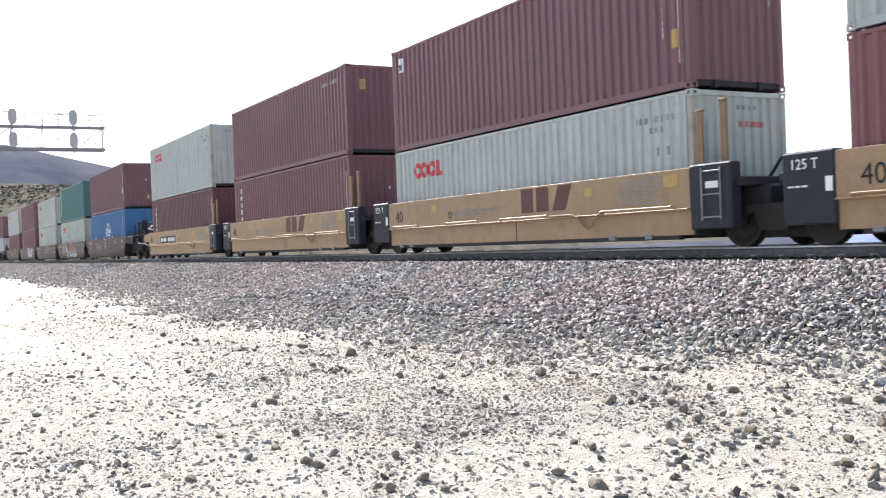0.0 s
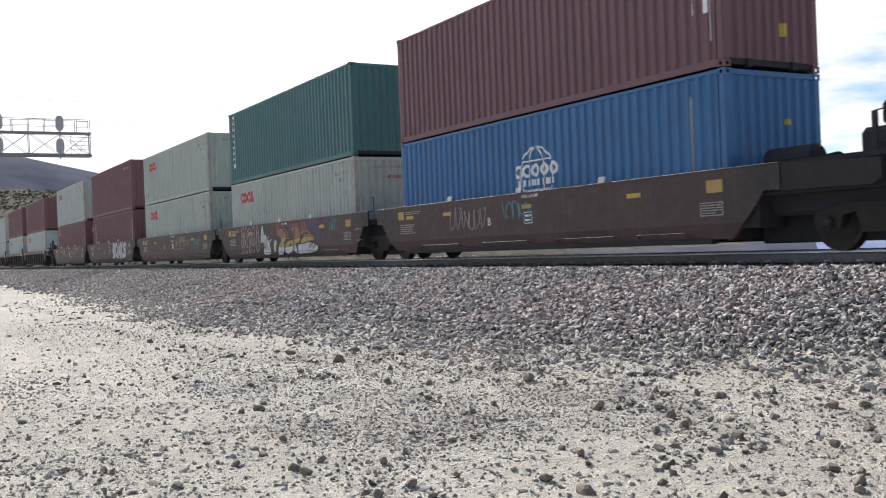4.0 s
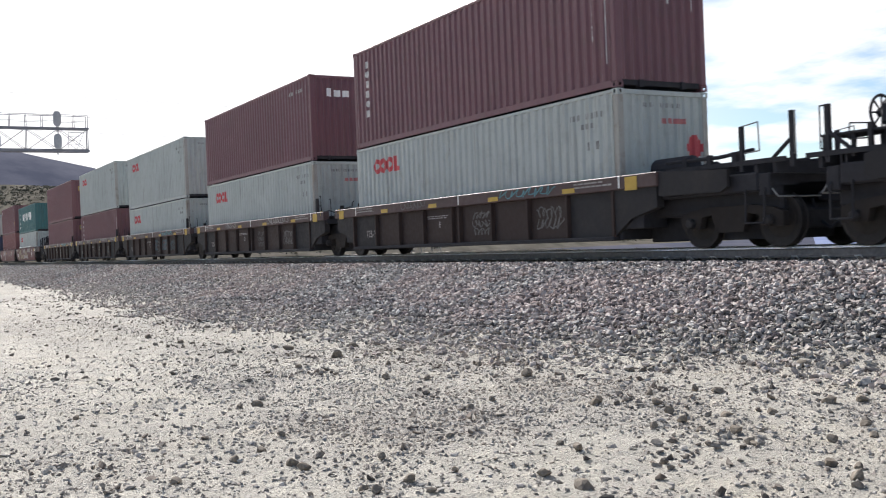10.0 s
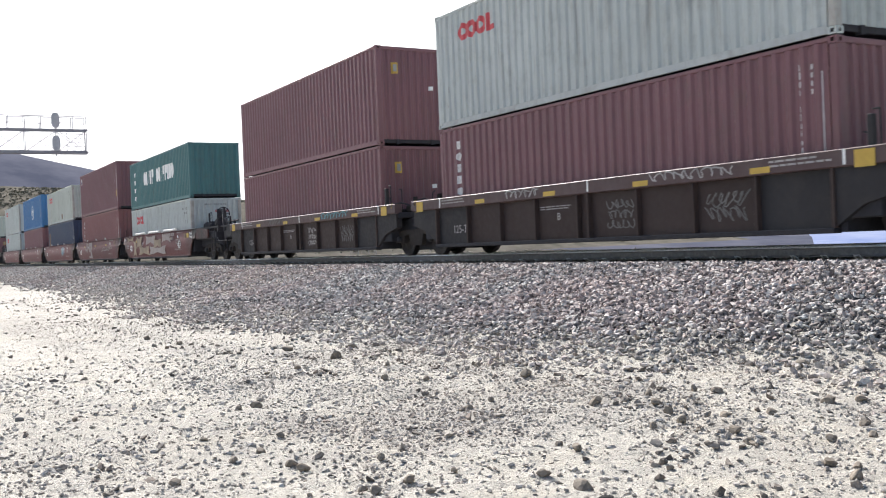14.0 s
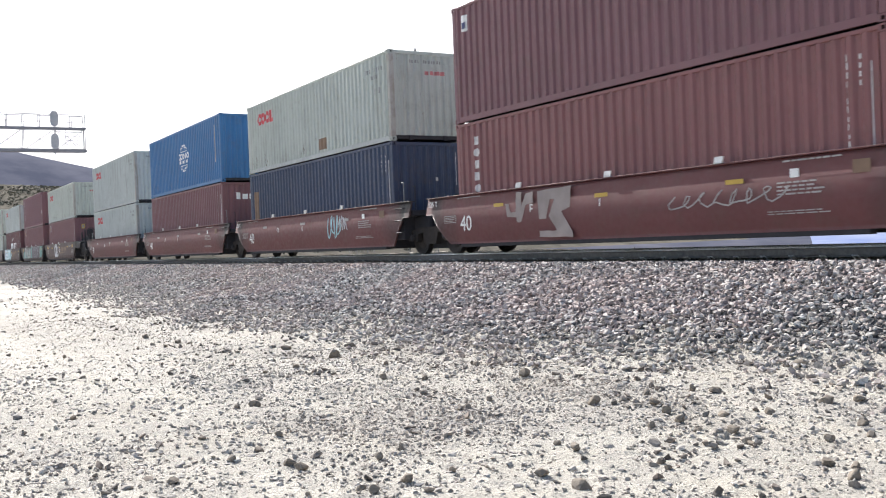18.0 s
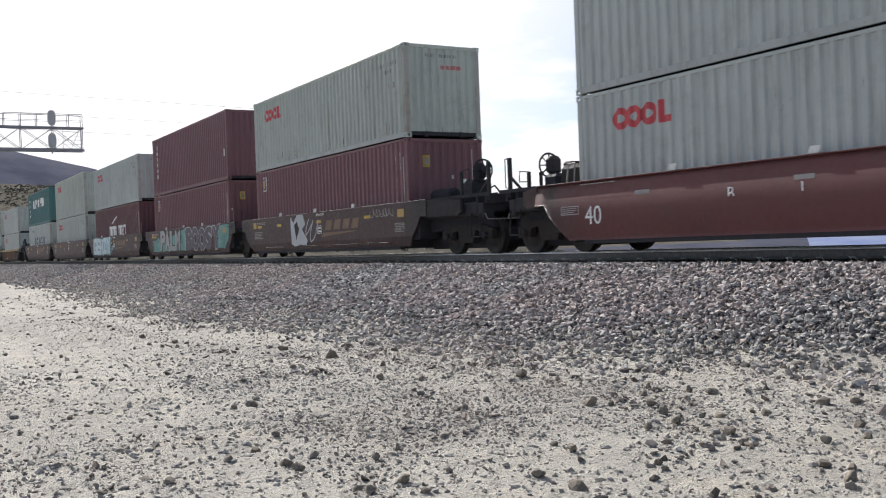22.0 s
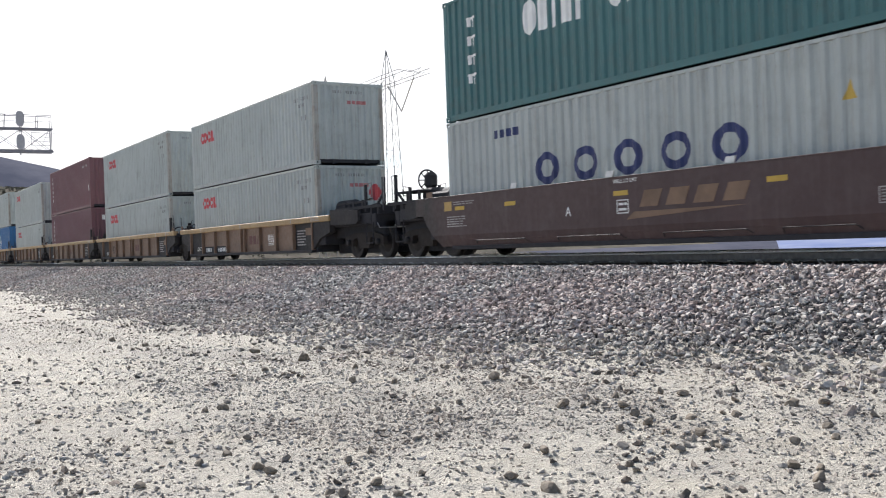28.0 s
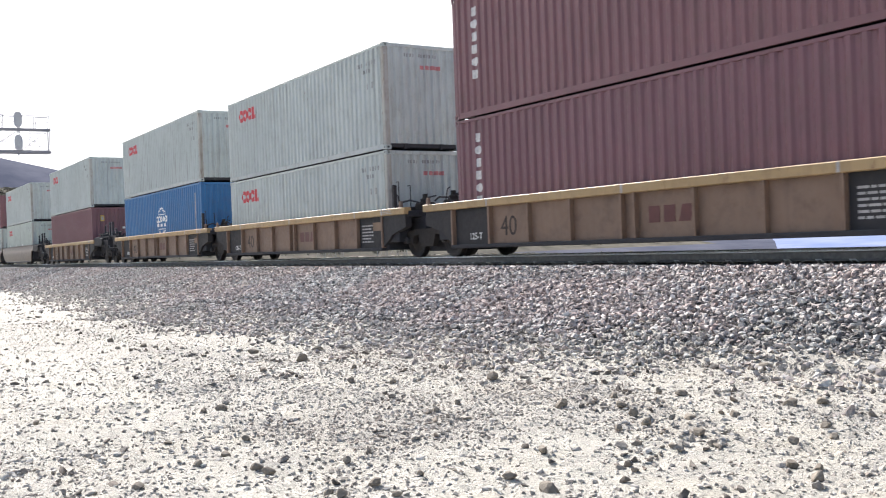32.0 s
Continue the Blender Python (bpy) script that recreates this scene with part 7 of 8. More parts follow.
    for fill, k, shape, words in (
            ("violet_dark", 0, [(8.47, 1.41), (9.06, 1.42), (9.90, 1.37), (9.90, 1.05), (9.61, 0.37), (9.72, 0.69), (9.32, 0.95), (8.74, 1.17)], "violet sprayed haze"),
            ("deep_red", 1, [(5.67, 1.36), (6.14, 1.44), (6.54, 1.25), (6.91, 1.05), (6.30, 1.10), (5.71, 1.09)], "dark red sprayed shape"),
            ("rust_orange", 2, [(5.71, 1.16), (6.30, 1.19), (6.91, 1.07), (6.93, 0.89), (6.30, 0.86), (5.80, 0.97)], "rust-orange sprayed shape"),
            ("ochre", 3, [(6.24, 0.88), (6.91, 0.87), (6.93, 0.83), (6.47, 0.82), (6.50, 0.54), (6.30, 0.52), (6.18, 0.39), (5.91, 0.63), (6.14, 0.70)], "ochre sprayed shape"),
            ("pale_spray", 4, [(5.91, 0.59), (6.14, 0.51), (6.30, 0.54), (6.50, 0.56), (6.46, 0.36), (6.30, 0.27), (5.85, 0.27)], "white sprayed shape"),
            ("deep_red", 1, [(6.87, 1.32), (7.61, 1.36), (7.96, 1.33), (8.00, 1.09), (7.61, 1.21), (7.20, 1.20)], "dark red sprayed shape"),
            ("rust_orange", 2, [(7.12, 1.17), (7.61, 1.25), (8.00, 1.10), (8.10, 0.91), (8.00, 0.80), (7.77, 0.79), (7.48, 0.77), (7.28, 0.80), (7.46, 1.01)], "rust-orange sprayed shape"),
            ("ochre", 3, [(6.54, 0.63), (6.87, 0.75), (7.38, 0.77), (8.08, 0.83), (7.93, 0.70), (7.61, 0.65), (7.36, 0.55), (7.08, 0.67), (6.95, 0.53), (6.58, 0.53)], "ochre sprayed shape"),
            ("pale_spray", 4, [(6.54, 0.53), (6.95, 0.53), (7.16, 0.57), (7.32, 0.57), (7.28, 0.41), (7.16, 0.34), (6.83, 0.30), (6.59, 0.35)], "white sprayed shape"),
            ("pale_spray", 4, [(7.38, 0.56), (7.59, 0.61), (7.71, 0.42), (7.78, 0.32), (7.52, 0.33), (7.40, 0.40)], "white sprayed shape"),
            ("deep_red", 1, [(8.12, 1.40), (8.51, 1.41), (8.67, 1.18), (9.06, 0.94), (8.55, 1.00), (8.08, 1.05)], "dark red sprayed shape"),
            ("rust_orange", 2, [(8.10, 1.06), (8.70, 1.05), (9.21, 0.87), (9.25, 0.78), (8.82, 0.83), (8.16, 0.88)], "rust-orange sprayed shape"),
            ("ochre", 3, [(8.10, 0.74), (8.43, 0.87), (8.82, 0.82), (9.25, 0.82), (9.23, 0.72), (8.63, 0.69), (8.08, 0.62)], "ochre sprayed shape"),
            ("pale_spray", 4, [(7.77, 0.60), (8.32, 0.61), (8.67, 0.66), (9.06, 0.66), (9.65, 0.51), (9.47, 0.35), (8.74, 0.29), (8.28, 0.30), (7.85, 0.27)], "white sprayed shape"),
            ("pale_spray", 4, [(3.95, 0.74), (4.13, 1.37), (4.29, 1.38), (4.41, 0.83), (4.48, 0.74), (4.29, 0.71), (4.18, 0.81), (4.10, 0.75)], "white sprayed shape"),
            ("pale_spray", 5, [(4.31, 0.84), (4.47, 1.09), (4.67, 1.00), (4.65, 0.86), (4.88, 0.77), (5.24, 0.92), (4.98, 0.66), (5.08, 0.51), (5.14, 0.31), (4.72, 0.30), (4.29, 0.32), (4.39, 0.58)], "white sprayed shape"),
            ("pale_spray", 4, [(5.42, 0.67), (5.53, 0.82), (5.67, 0.82), (5.74, 0.62), (5.65, 0.69), (5.62, 0.41), (5.51, 0.38), (5.43, 0.49)], "white sprayed shape")):
        blob(c, rounded(shape, 1), y - 0.0012 * k, M[fill], words, 0.006, 2 + k, 0.002)
    scribble(c, 8.80, 9.42, 0.42, 0.72, y - 0.008, M["black_mark"], 27, 4, 0.012)
    scribble(c, 4.45, 4.95, 0.45, 0.95, y - 0.010, M["black_mark"], 28, 2, 0.014)
    ribbon_paths = ([(6.02, 1.32), (6.4, 1.20), (6.75, 1.02), (6.80, 0.86)], [(7.52, 1.20), (7.48, 0.95), (7.42, 0.70), (7.50, 0.45)], [(8.15, 0.88), (8.45, 0.98), (8.80, 0.97)])
    for path in ribbon_paths:
        part("graffiti_stroke", ribbon(path, y - 0.008, 0.022), M["black_mark"], c, "dark sprayed stroke")
    blob(c, [(9.71, 1.14), (9.95, 1.22), (10.2, 1.19), (10.0, 1.12)], y - 0.004, M["gold"], "small gold sprayed fish shape", 0.004, 7)
    scribble(c, 10.56, 11.2, 0.93, 1.38, y - 0.004, M["teal"], 6, 5, 0.013)
    c = P["F"]
    scribble(c, 9.6, 11.2, 0.6, 1.2, y - 0.004, M["teal"], 7, 6, 0.015)
    scribble(c, 7.6, 8.6, 1.0, 1.35, y - 0.004, M["faint_white"], 8, 5, 0.012)
    sprayed_word(P["G"], "BOAKS", 7.35, 11.1, 0.42, 1.42, y, "pale_spray", "violet_grey", 0.05, seed=9)
    blob(P["G"], [(7.05, 1.0), (7.2, 1.15), (7.4, 0.95), (7.3, 0.72), (7.15, 0.75)], y - 0.0005, M["teal"], "teal sprayed smudge", 0.02, 8)
    scribble(P["G"], 11.0, 11.7, 0.9, 1.3, y - 0.004, M["teal"], 10, 3, 0.015)
    scribble(P["H"], 3.6, 4.6, 0.85, 1.38, y - 0.004, M["faint_white"], 11, 6, 0.014)
    scribble(P["H"], 8.6, 10.6, 1.15, 1.35, y - 0.004, M["faint_white"], 12, 6, 0.012)
    c = P["S"]
    blob(c, [(3.9, 1.38), (4.15, 1.2), (4.5, 1.44), (5.0, 1.42), (5.2, 1.1), (4.9, 0.95), (5.35, 0.6), (5.3, 0.40), (4.6, 0.42), (4.3, 0.36), (3.95, 0.45), (3.92, 0.9)], y, M["pale_spray"], "white sprayed shape", 0.02, 13)
    blob(c, [(4.25, 1.1), (4.5, 1.22), (4.65, 0.95), (4.4, 0.6), (4.3, 0.8)], y - 0.004, M["black_mark"], "dark sprayed patch", 0.02, 14)
    scribble(c, 5.3, 6.1, 0.5, 1.35, y - 0.004, M["pale_spray"], 15, 2, 0.022)
    scribble(c, 10.2, 11.6, 1.1, 1.35, y - 0.004, M["faint_white"], 16, 7, 0.010)
    c = P["T"]
    blob(c, [(0.3, 0.40), (0.5, 0.9), (1.4, 1.1), (1.9, 0.9), (6.2, 1.38), (6.4, 0.40)], y, M["teal_light"], "teal sprayed ground", 0.03, 17)
    blob(c, [(11.3, 1.40), (12.7, 1.42), (12.6, 0.8), (12.1, 0.42), (11.2, 0.45)], y, M["teal_light"], "teal sprayed ground", 0.03, 18)
    sprayed_word(c, "PALM", 1.75, 5.45, 0.40, 1.42, y - 0.004, "silver_grey", "black_mark", 0.10, seed=19)
    scribble(c, 5.35, 5.75, 0.75, 1.30, y - 0.006, M["black_mark"], 25, 1, 0.02)
    sprayed_word(c, "BOOSY", 6.35, 11.5, 0.38, 1.42, y - 0.004, "violet_grey", "pale_spray", 0.04, 0.06, 0.028, seed=20)
    blob(P["U"], [(0.1, 0.36), (0.2, 1.40), (1.6, 1.44), (3.2, 1.38), (5.5, 1.42), (5.35, 0.9), (5.3, 0.34), (2.6, 0.40)], y, M["aqua"], "aqua sprayed ground", 0.03, 21)
    sprayed_word(P["U"], "GEHZY", 0.25, 5.35, 0.36, 1.42, y - 0.004, "frost", "teal", 0.06, 0.05, 0.03, seed=21)
    for i, (px, pz) in enumerate(((5.62, 1.32), (5.58, 0.55), (5.70, 1.10))):
        blob(P["U"], [(px, pz), (px + 0.10, pz + 0.06), (px + 0.16, pz - 0.02), (px + 0.06, pz - 0.09)], y, M["pale_pink"], "small pink sprayed spot", 0.01, 26 + i)
    scribble(P["U"], 5.7, 6.2, 0.6, 0.95, y - 0.004, M["aqua"], 22, 3, 0.018)
    scribble(P["D"], 3.0, 4.6, 0.7, 1.3, y - 0.004, M["faint_white"], 23, 7, 0.012)
    scribble(P["D"], 5.4, 6.6, 0.8, 1.3, y - 0.004, M["teal"], 24, 5, 0.014)
    # red cars
    y = -1.484
    for u, letter in (("N", "A"), ("O", "E"), ("P", "D"), ("Q", "C"), ("R", "B")):
        c = P[u]
        stencil(c, "40", 0.53, 0.48, 0.57, y, w, "large white figures 40")
        stencil(c, letter, 0.30, 3.42 if u != "R" else 4.3, 0.86, y + 0.01, w)
        plate(c, "tick", 5.85, 5.88, 0.90, 1.05, y, w, "thin white tick")
        for xx in (2.0, 5.7, 9.2):
            plate(c, "reflector", xx, xx + 0.40, 1.08, 1.16, y + 0.01, M["yellow_mark"] if u in ("N", "O") else M["faint_white"], "reflector strip")
        text_lines(c, 10.1, 11.3, 0.52, 0.60, y, 2, M["faint_white"])
        text_lines(c, 10.3, 11.2, 0.82, 1.06, y, 4, M["faint_white"])
        plate(c, "stencil_block", 10.55, 10.72, 1.10, 1.24, y + 0.02, w, "small white stencil block")
        text_lines(c, 10.4, 11.5, 1.34, 1.40, y + 0.04, 1, M["faint_white"])
        text_lines(c, 0.3, 1.4, 1.36, 1.40, y + 0.04, 1, M["faint_white"])
        frame_box(c, -0.30, 0.28, 0.78, 0.96, y, M["faint_white"], 3)
        plate(c, "reflector", 11.7, 12.0, 1.08, 1.28, y + 0.02, M["orange_mark"], "faded reflector panel")
    c = P["N"]
    for i, (a, b, lo, hi, m) in enumerate(((1.3, 2.1, 0.3, 1.2, "khaki"), (2.0, 3.4, 0.75, 1.38, "khaki"), (2.6, 5.0, 0.35, 0.85, "khaki"), (4.2, 6.4, 0.9, 1.38, "dust_grey"), (5.0, 8.4, 0.35, 0.8, "dust_grey"), (5.9, 7.6, 0.7, 1.2, "khaki"), (7.6, 9.4, 0.95, 1.40, "dust_grey"), (-0.2, 1.5, 1.1, 1.40, "khaki"))):
        rng = random.Random(40 + i)
        blob(c, [(a, lo), (a + 0.25, (lo + hi) / 2), (a + 0.1, hi), ((a + b) / 2, hi - 0.1), (b, hi), (b - 0.2, (lo + hi) / 2), (b, lo), ((a + b) / 2, lo + 0.12)], y - 0.001 * i, M[m], "dull camouflage-like paint patch", 0.03, 41 + i, name="paint_patch")
    for a, b in ((1.85, 3.9), (4.9, 7.05), (8.05, 10.2)):
        part("guide_bar", Shape().tube([(a, -1.44, 1.53), (b, -1.44, 1.53)], 0.055, 10), M["silver"], c, "bright bare-metal guide bar")
    for i in range(9):
        plate(c, "lettering_block", 8.15 + 0.22 * i, 8.31 + 0.22 * i, 1.22, 1.37, y - 0.012, M["dust_grey"], "pale lettering block", 0.03)
        if i < 5:
            plate(c, "lettering_block", 8.75 + 0.24 * i, 8.93 + 0.24 * i, 1.04, 1.17, y - 0.012, M["dust_grey"], "pale lettering block", 0.03)
    stencil(c, "40", 0.53, 10.62, 0.62, y - 0.006, w, "large white figures 40")
    plate(c, "reflector", 12.18, 12.52, 1.08, 1.30, y + 0.02, M["yellow_mark"], "orange-yellow reflector panel")
    frame_box(c, 12.66, 13.08, 1.06, 1.32, y + 0.02, w, 3)
    c = P["O"]
    blob(c, [(2.5, 1.12), (2.62, 1.12), (2.68, 0.92), (2.9, 0.92), (2.95, 1.36), (3.15, 1.36), (3.12, 1.0), (3.3, 1.3), (3.58, 1.34), (3.6, 1.1), (3.3, 1.05), (3.1, 0.70), (2.95, 0.68), (2.92, 0.80), (2.55, 0.82)], y, M["dust_grey"], "pale grey painted-over patch", 0.012, 51, name="paint_patch")
    blob(c, [(3.75, 1.34), (4.95, 1.38), (4.90, 0.95), (4.58, 0.85), (4.97, 0.42), (4.97, 0.32), (3.80, 0.34), (3.80, 0.46), (4.42, 0.46), (4.15, 0.78), (4.35, 1.12), (4.2, 1.15), (4.05, 0.72), (3.80, 0.72)], y, M["dust_grey"], "pale grey painted-over patch", 0.012, 52, name="paint_patch")
    scribble(c, 7.9, 10.4, 0.7, 1.0, y - 0.004, M["faint_white"], 53, 7, 0.014)
    c = P["P"]
    scribble(c, 8.1, 9.0, 0.55, 1.30, y - 0.004, M["aqua"], 54, 4, 0.026)
    scribble(c, 8.9, 9.5, 0.7, 1.25, y - 0.004, M["pale_spray"], 55, 4, 0.016)
    # dark ribbed cars
    for n, u in enumerate("IJKLM"):
        c = P[u]
        y = -1.464
        for xx in (2.0, 4.8, 7.7, 10.6):
            plate(c, "reflector", xx, xx + 0.42, 1.22, 1.32, y, M["yellow_mark"], "yellow reflector strip")
        plate(c, "reflector", -0.95, -0.60, 1.16, 1.42, y, M["yellow_mark"], "square yellow reflector")
        plate(c, "reflector", 12.6, 12.95, 1.16, 1.42, y, M["yellow_mark"], "square yellow reflector")
        for xx in (0.27, 6.3, 12.4):
            plate(c, "tick", xx, xx + 0.05, 1.22, 1.45, y, w, "thin white tick")
        text_lines(c, 0.4, 1.5, 1.28, 1.42, y, 2, M["faint_white"])
        text_lines(c, 11.0, 12.2, 1.28, 1.42, y, 2, M["faint_white"])
        scribble(c, 3.3, 4.6, 1.24, 1.43, y - 0.004, M["soft_grey"] if n % 2 == 0 else M["faint_white"], 60 + n, 7, 0.012)
        scribble(c, 8.2, 10.3, 1.24, 1.43, y - 0.004, M["faint_white"] if n % 2 else M["teal"], 65 + n, 9, 0.014)
        stencil(c, "125-T", 0.28, 0.72, 0.55, -1.340, M["faint_white"])
        stencil(c, "EDCBA"[n], 0.22, 5.1, 0.70, -1.340, M["faint_white"])
        for k in range(3):
            scribble(c, 6.8, 7.55, 0.84 - 0.2 * k, 1.02 - 0.2 * k, -1.339, M["faint_white"] if n == 4 else M["soft_grey"], 70 + n + 9 * k, 5, 0.013)
        for k in range(2):
            scribble(c, 9.5, 10.4, 0.72 - 0.25 * k, 1.0 - 0.25 * k, -1.339, M["soft_grey"] if n != 2 else M["dim_teal"], 75 + n + 9 * k, 6, 0.014)
        text_lines(c, 4.5, 5.7, 0.92, 1.02, -1.338, 2, M["faint_white"])
    for i, gx in enumerate((6.35, 6.62, 7.85, 8.2, 8.6)):
        glyph(P["K"], gx, gx + (0.26 if i < 2 else 0.38), 0.48, 1.08, -1.345, "dim_teal", i, 0.06)
    # tan ribbed cars
    for u in "XYabcd":
        c = P[u]
        y = -1.338
        stencil(c, "125-T", 0.22, 0.62, 0.40, y, w)
        for xx in (6.56, 6.94):
            part("logo_shape", Shape().box(xx, xx + 0.28, y - 0.004, y, 0.56, 0.86), M["dark_mark"], c, "dark logo block")
        part("logo_shape", Shape().slab([(7.30, 0.56), (7.58, 0.56), (7.68, 0.86), (7.40, 0.86)], y - 0.004, y), M["dark_mark"], c, "dark slanted logo block")
        if u != "X":
            stencil(c, "40", 0.62, 1.88, 0.46, y, M["soft_black"])
        text_lines(c, 10.85, 11.5, 0.42, 0.95, y, 6, M["faint_white"])
        plate(c, "reflector", 11.5, 11.95, 0.75, 0.98, y, M["orange_mark"], "faded orange reflector")
        for xx in (1.5, 5.95, 10.6, 12.2):
            plate(c, "tick", xx, xx + 0.06, 1.14, 1.30, -1.464, M["faint_white"], "pale weld mark")
        text_lines(c, 12.3, 12.8, 1.16, 1.29, -1.464, 3, M["faint_white"])
    plate(P["X"], "number_panel", 1.60, 4.36, 0.29, 0.56, -1.337, M["under"], "black number panel")
    for i in range(10):
        xx = 1.78 + 0.17 * i if i < 4 else 3.20 + 0.17 * (i - 4)
        plate(P["X"], "number_bar", xx, xx + 0.10, 0.35, 0.50, -1.342, w, "white number bar")
    frame_box(P["X"], 8.35, 8.85, 0.5, 0.85, -1.338, w, 4)


car_marks()

# ---------------------------------------------------------------- signal bridge
def signal_bridge():
    gx = -77.0
    g = tagged(new("signal_bridge"), "grey steel cantilever signal bridge over the track", "signal bridge")
    y0, y1 = -13.0, 1.15
    for z, r in ((9.36, 0.09), (11.02, 0.07)):
        part("chord", Shape().box(gx - 0.4, gx - 0.3, y0, y1 + 0.1, z - r, z + r, 0.01), M["mast"], g)
        part("chord", Shape().box(gx + 0.3, gx + 0.4, y0, y1 + 0.1, z - r, z + r, 0.01), M["mast"], g)
    ys = [y1, -0.9, -3.1, -5.2, -7.3, -9.4, -11.5]
    for i, (a, b) in enumerate(zip(ys, ys[1:])):
        for x in (gx - 0.35, gx + 0.35):
            part("strut", Shape().rod((x, a, 9.36), (x, a, 11.02), 0.03, 6), M["mast"], g)
            if i < 5:
                part("diagonal", Shape().rod((x, a, 9.4), (x, b, 11.0), 0.026, 6), M["mast"], g)
                part("diagonal", Shape().rod((x, b, 9.4), (x, a, 11.0), 0.026, 6), M["mast"], g)
    deck = Shape()
    for k in range(8):
        deck.box(gx - 0.34 + 0.09 * k, gx - 0.30 + 0.09 * k, y0, y1, 9.47, 9.50)
    part("walkway", deck, M["mast"], g, "open grating walkway")
    rail = Shape()
    for x in (gx - 0.38, gx + 0.38):
        rail.tube([(x, y0, 12.02), (x, y1, 12.02)], 0.028)
        rail.tube([(x, y0, 11.55), (x, y1, 11.55)], 0.018)
        for y in ys + [0.2, -2.0, -4.2]:
            rail.tube([(x, y, 11.0), (x, y, 12.03)], 0.028)
    part("hand_rail", rail, M["mast"], g, "thin pipe handrail")
    cage = Shape()
    for y in (-0.25, y1 - 0.1):
        cage.tube([(gx + 0.45, y, 9.45), (gx + 0.45, y, 10.9)], 0.02)
    for z in (9.8, 10.1, 10.4, 10.7):
        cage.tube([(gx + 0.45, -0.25, z), (gx + 0.45, y1 - 0.1, z)], 0.018)
    cage.tube([(gx + 0.45, 0.3, 9.45), (gx + 0.45, 0.95, 10.95)], 0.02)
    cage.tube([(gx + 0.3, -0.6, 10.2), (gx + 0.45, 0.3, 9.45)], 0.02)
    part("ladder_cage", cage, M["mast"], g, "ladder with safety cage")
    part("mast", Shape().rod((gx, -12.6, 0.0), (gx, -12.6, 12.2), 0.32, 16, 0.26), M["mast"], g, "round steel mast")
    part("base", Shape().box(gx - 0.7, gx + 0.7, -13.3, -11.9, -0.1, 0.25, 0.04), M["concrete"], g, "concrete footing")
    for y in (-1.0, -5.12):
        for z in (11.70, 10.02):
            back = Shape()
            n = 18
            out = []
            for k in range(n):
                a = 2 * math.pi * k / n
                out.append((y + 0.29 * math.copysign(abs(math.cos(a)) ** 0.6, math.cos(a)), z + 0.56 * math.copysign(abs(math.sin(a)) ** 0.75, math.sin(a))))
            back.prism(out, gx + 0.46, gx + 0.52)
            head = part("signal_head", back, M["lamp_grey"], g, "dull grey oval signal backboard")
            part("lamp_case", Shape().box(gx + 0.24, gx + 0.46, y - 0.22, y + 0.22, z - 0.45, z + 0.45, 0.04), M["lamp_grey"], head)
            for k in (-0.33, 0.0, 0.33):
                part("hood", Shape().lathe([(0.0, 0.11), (0.28, 0.12), (0.28, 0.10), (0.0, 0.09)], (gx + 0.24, y, z + k), (-1, 0, 0), 14), M["lamp_grey"], head)
            part("bracket", Shape().rod((gx + 0.36, y, z - 0.95), (gx + 0.36, y, z - 0.5), 0.05, 8), M["mast"], head)


signal_bridge()


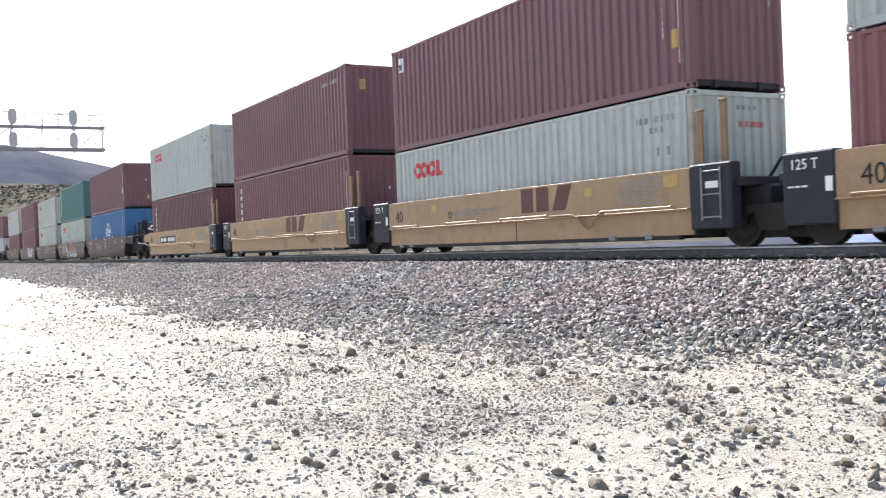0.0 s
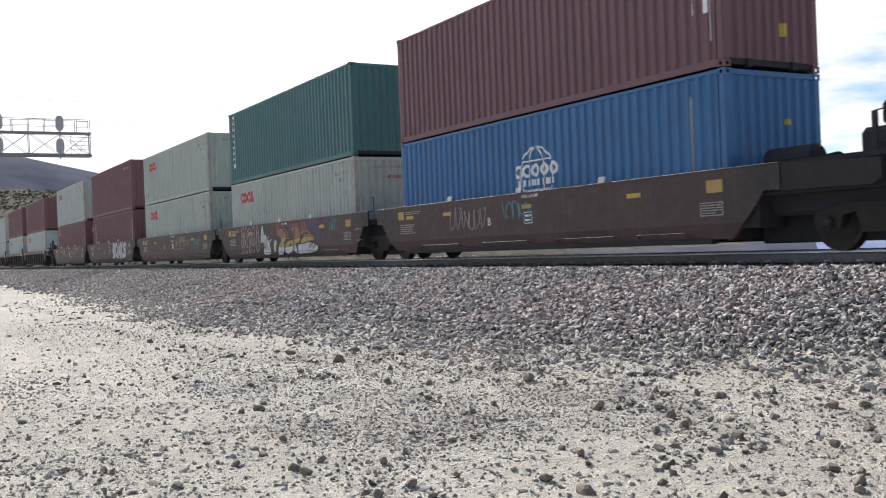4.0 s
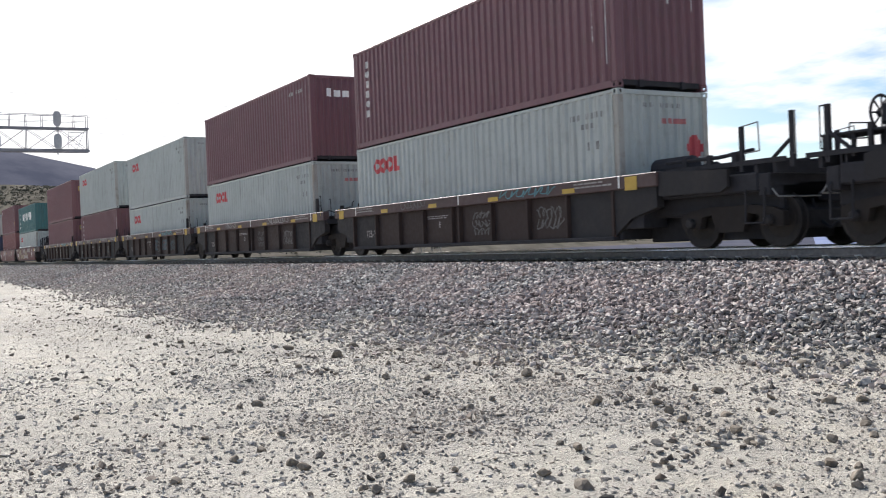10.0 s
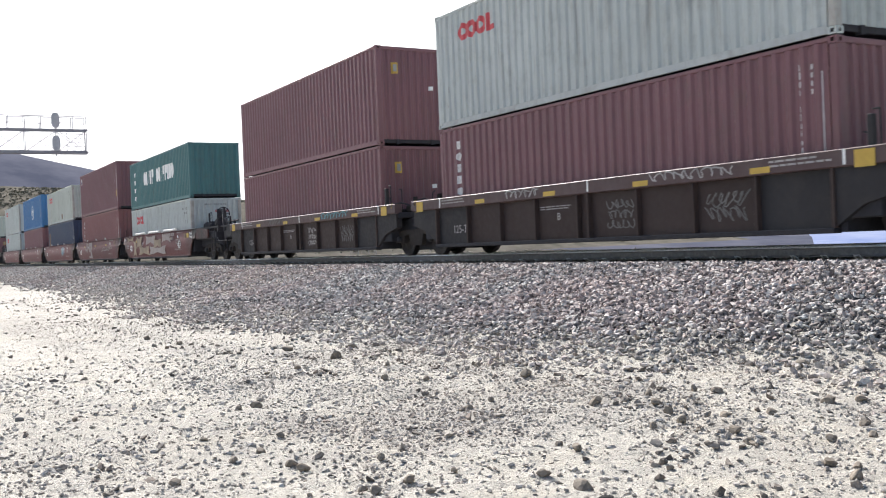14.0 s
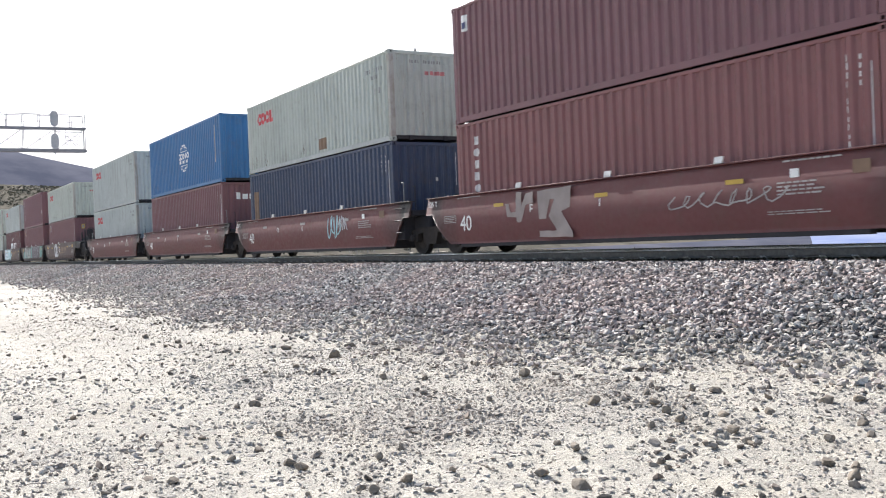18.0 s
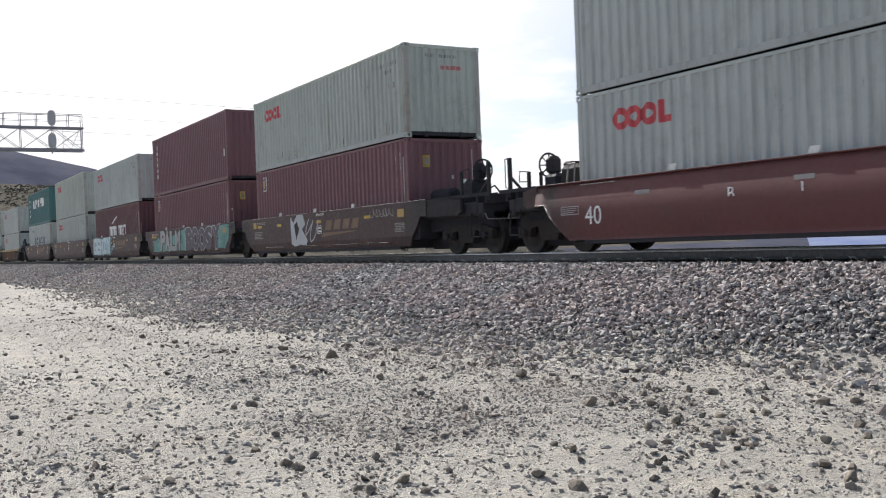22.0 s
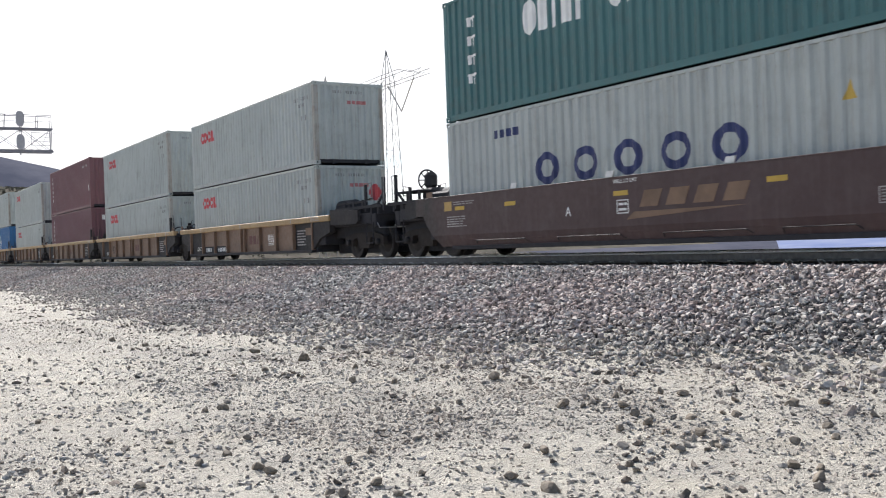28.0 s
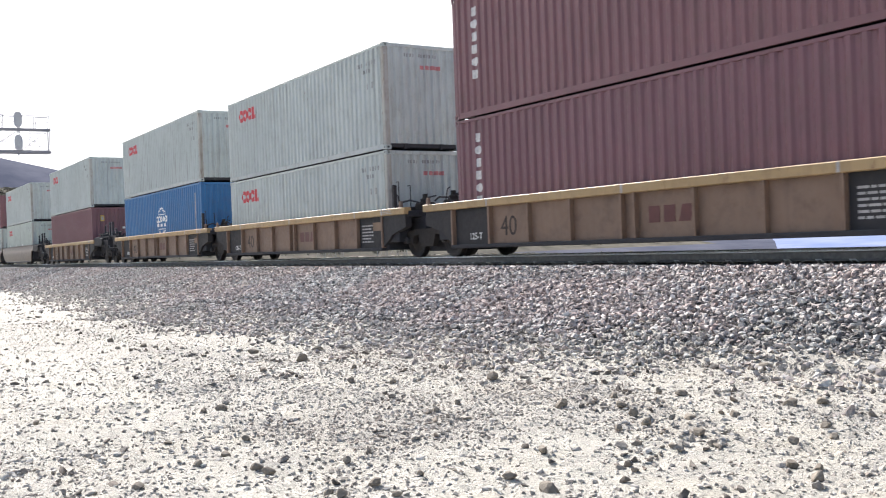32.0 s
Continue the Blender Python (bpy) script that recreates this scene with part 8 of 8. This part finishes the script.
# ---------------------------------------------------------------- power line
def transmission_tower(right, left, beam, peak):
    """A portal tower: two lattice masts under one cross beam, each with a peak for the earth wire."""
    t = tagged(new("transmission_tower"), "grey lattice portal tower of a power line", "power pylon")
    right, left = Vector(right), Vector(left)
    along = (left - right).normalized()
    across = Vector((-along.y, along.x, 0))
    up = Vector((0, 0, 1))
    half = (left - right).length / 2
    mid = (right + left) / 2

    def bars(name, segs, r, label=""):
        s = Shape()
        for a, b in segs:
            s.rod(a, b, r, 5)
        part(name, s, M["pylon"], t, label)
    for foot in (right, left):
        corner = lambda i, w: foot + along * (w if i in (0, 3) else -w) + across * (w if i < 2 else -w)
        zs = [-6 + (beam + 6) * k / 6 for k in range(7)]
        wide = [1.9 - 1.15 * k / 6 for k in range(7)]
        for i in range(4):
            bars("leg", [(corner(i, wide[0]) + up * zs[0], corner(i, wide[-1]) + up * zs[-1]), (corner(i, wide[-1]) + up * beam, foot + along * (half * 0.02) + up * peak)], 0.055)
        for i in range(4):
            j = (i + 1) % 4
            segs = []
            for k in range(6):
                segs += [(corner(i, wide[k]) + up * zs[k], corner(j, wide[k + 1]) + up * zs[k + 1]), (corner(j, wide[k]) + up * zs[k], corner(i, wide[k + 1]) + up * zs[k + 1])]
            bars("brace", segs, 0.022)
    ends = half + 12.0
    steps_n = 14
    for s in (-1, 1):
        low = [mid + along * (-ends + 2 * ends * k / steps_n) + across * (0.7 * s) + up * (beam - 0.8) for k in range(steps_n + 1)]
        high = [p + up * (1.7 if 1 < k < steps_n - 1 else 0.7) for k, p in enumerate(low)]
        bars("beam", [(low[0], low[-1])] + list(zip(high, high[1:])), 0.055)
        bars("brace", [(a, b) for a, b in zip(low, high[1:])] + [(a, b) for a, b in zip(high, low[1:])], 0.022)
    for d in (-16.3, 0.0, 16.3):
        foot = mid + along * d + up * (beam - 5.2)
        part("insulator", Shape().rod(mid + along * (d - 4.3) + up * (beam - 0.8), foot, 0.10, 6).rod(mid + along * (d + 4.3) + up * (beam - 0.8), foot, 0.10, 6), M["concrete"], t, "pale insulators hung in a V")


transmission_tower((-131.6, 59.9, 0), (-155.6, 60.9, 0), 26.8, 31.6)


def strand(pts, r):
    """A thin wire in one piece."""
    s, v, f = Shape(), [], []
    for i, p in enumerate(pts):
        v += [(p[0] - r, p[1], p[2]), (p[0], p[1], p[2] + r), (p[0] + r, p[1], p[2]), (p[0], p[1], p[2] - r)]
        if i:
            k = 4 * i
            f += [(k - 4 + j, k - 4 + (j + 1) % 4, k + (j + 1) % 4, k + j) for j in range(4)]
    return s.add(v, f)


def power_wire(a, b, sag):
    pts = []
    for i in range(41):
        s = i / 40
        p = Vector(a).lerp(Vector(b), s)
        p.z -= sag * 4 * s * (1 - s)
        pts.append(tuple(p))
    w = tagged(new("power_wire", strand(pts, 0.018).mesh("power_wire", M["wire"])), "thin dark overhead power wire", "power wire", "wires of the power line")
    return w


for k, (dy, z) in enumerate(((0, 24.5), (0, 21.8), (0, 19.7))):
    power_wire((-150.5 - 2 * k, -40, z + 2.2), (-138, 58.0 + 3 * k, z - 2.8), 0.2)


# ---------------------------------------------------------------- what moves
def travel(t):
    """How far the train has gone since the start, in metres."""
    q = t / 32
    return 417.032 * q + 0.391 * q ** 2 + 2.461 * q ** 3 - 3.291 * q ** 4


def motions():
    times = [0, 4, 8, 12, 16, 20, 24, 28, 32]
    for ob, x in TRAIN:
        y, z = ob.location.y, ob.location.z
        walk(ob, [(t, pose(x + travel(t), y, z)) for t in times])
    # the wheels roll: one set is keyed, the rest turn with it
    first = WHEELS[0]
    walk(first, [(k / FPS, pose(0, 0, 0) @ Matrix.Rotation(travel(k / FPS) / WHEEL_R, 4, "Y")) for k in range(0, 32 * FPS + 1)])
    for ob in WHEELS[1:]:
        ob.rotation_mode = "QUATERNION"
        ob.animation_data_create()
        ob.animation_data.action = first.animation_data.action
        ob.animation_data.action_slot = first.animation_data.action_slot


motions()
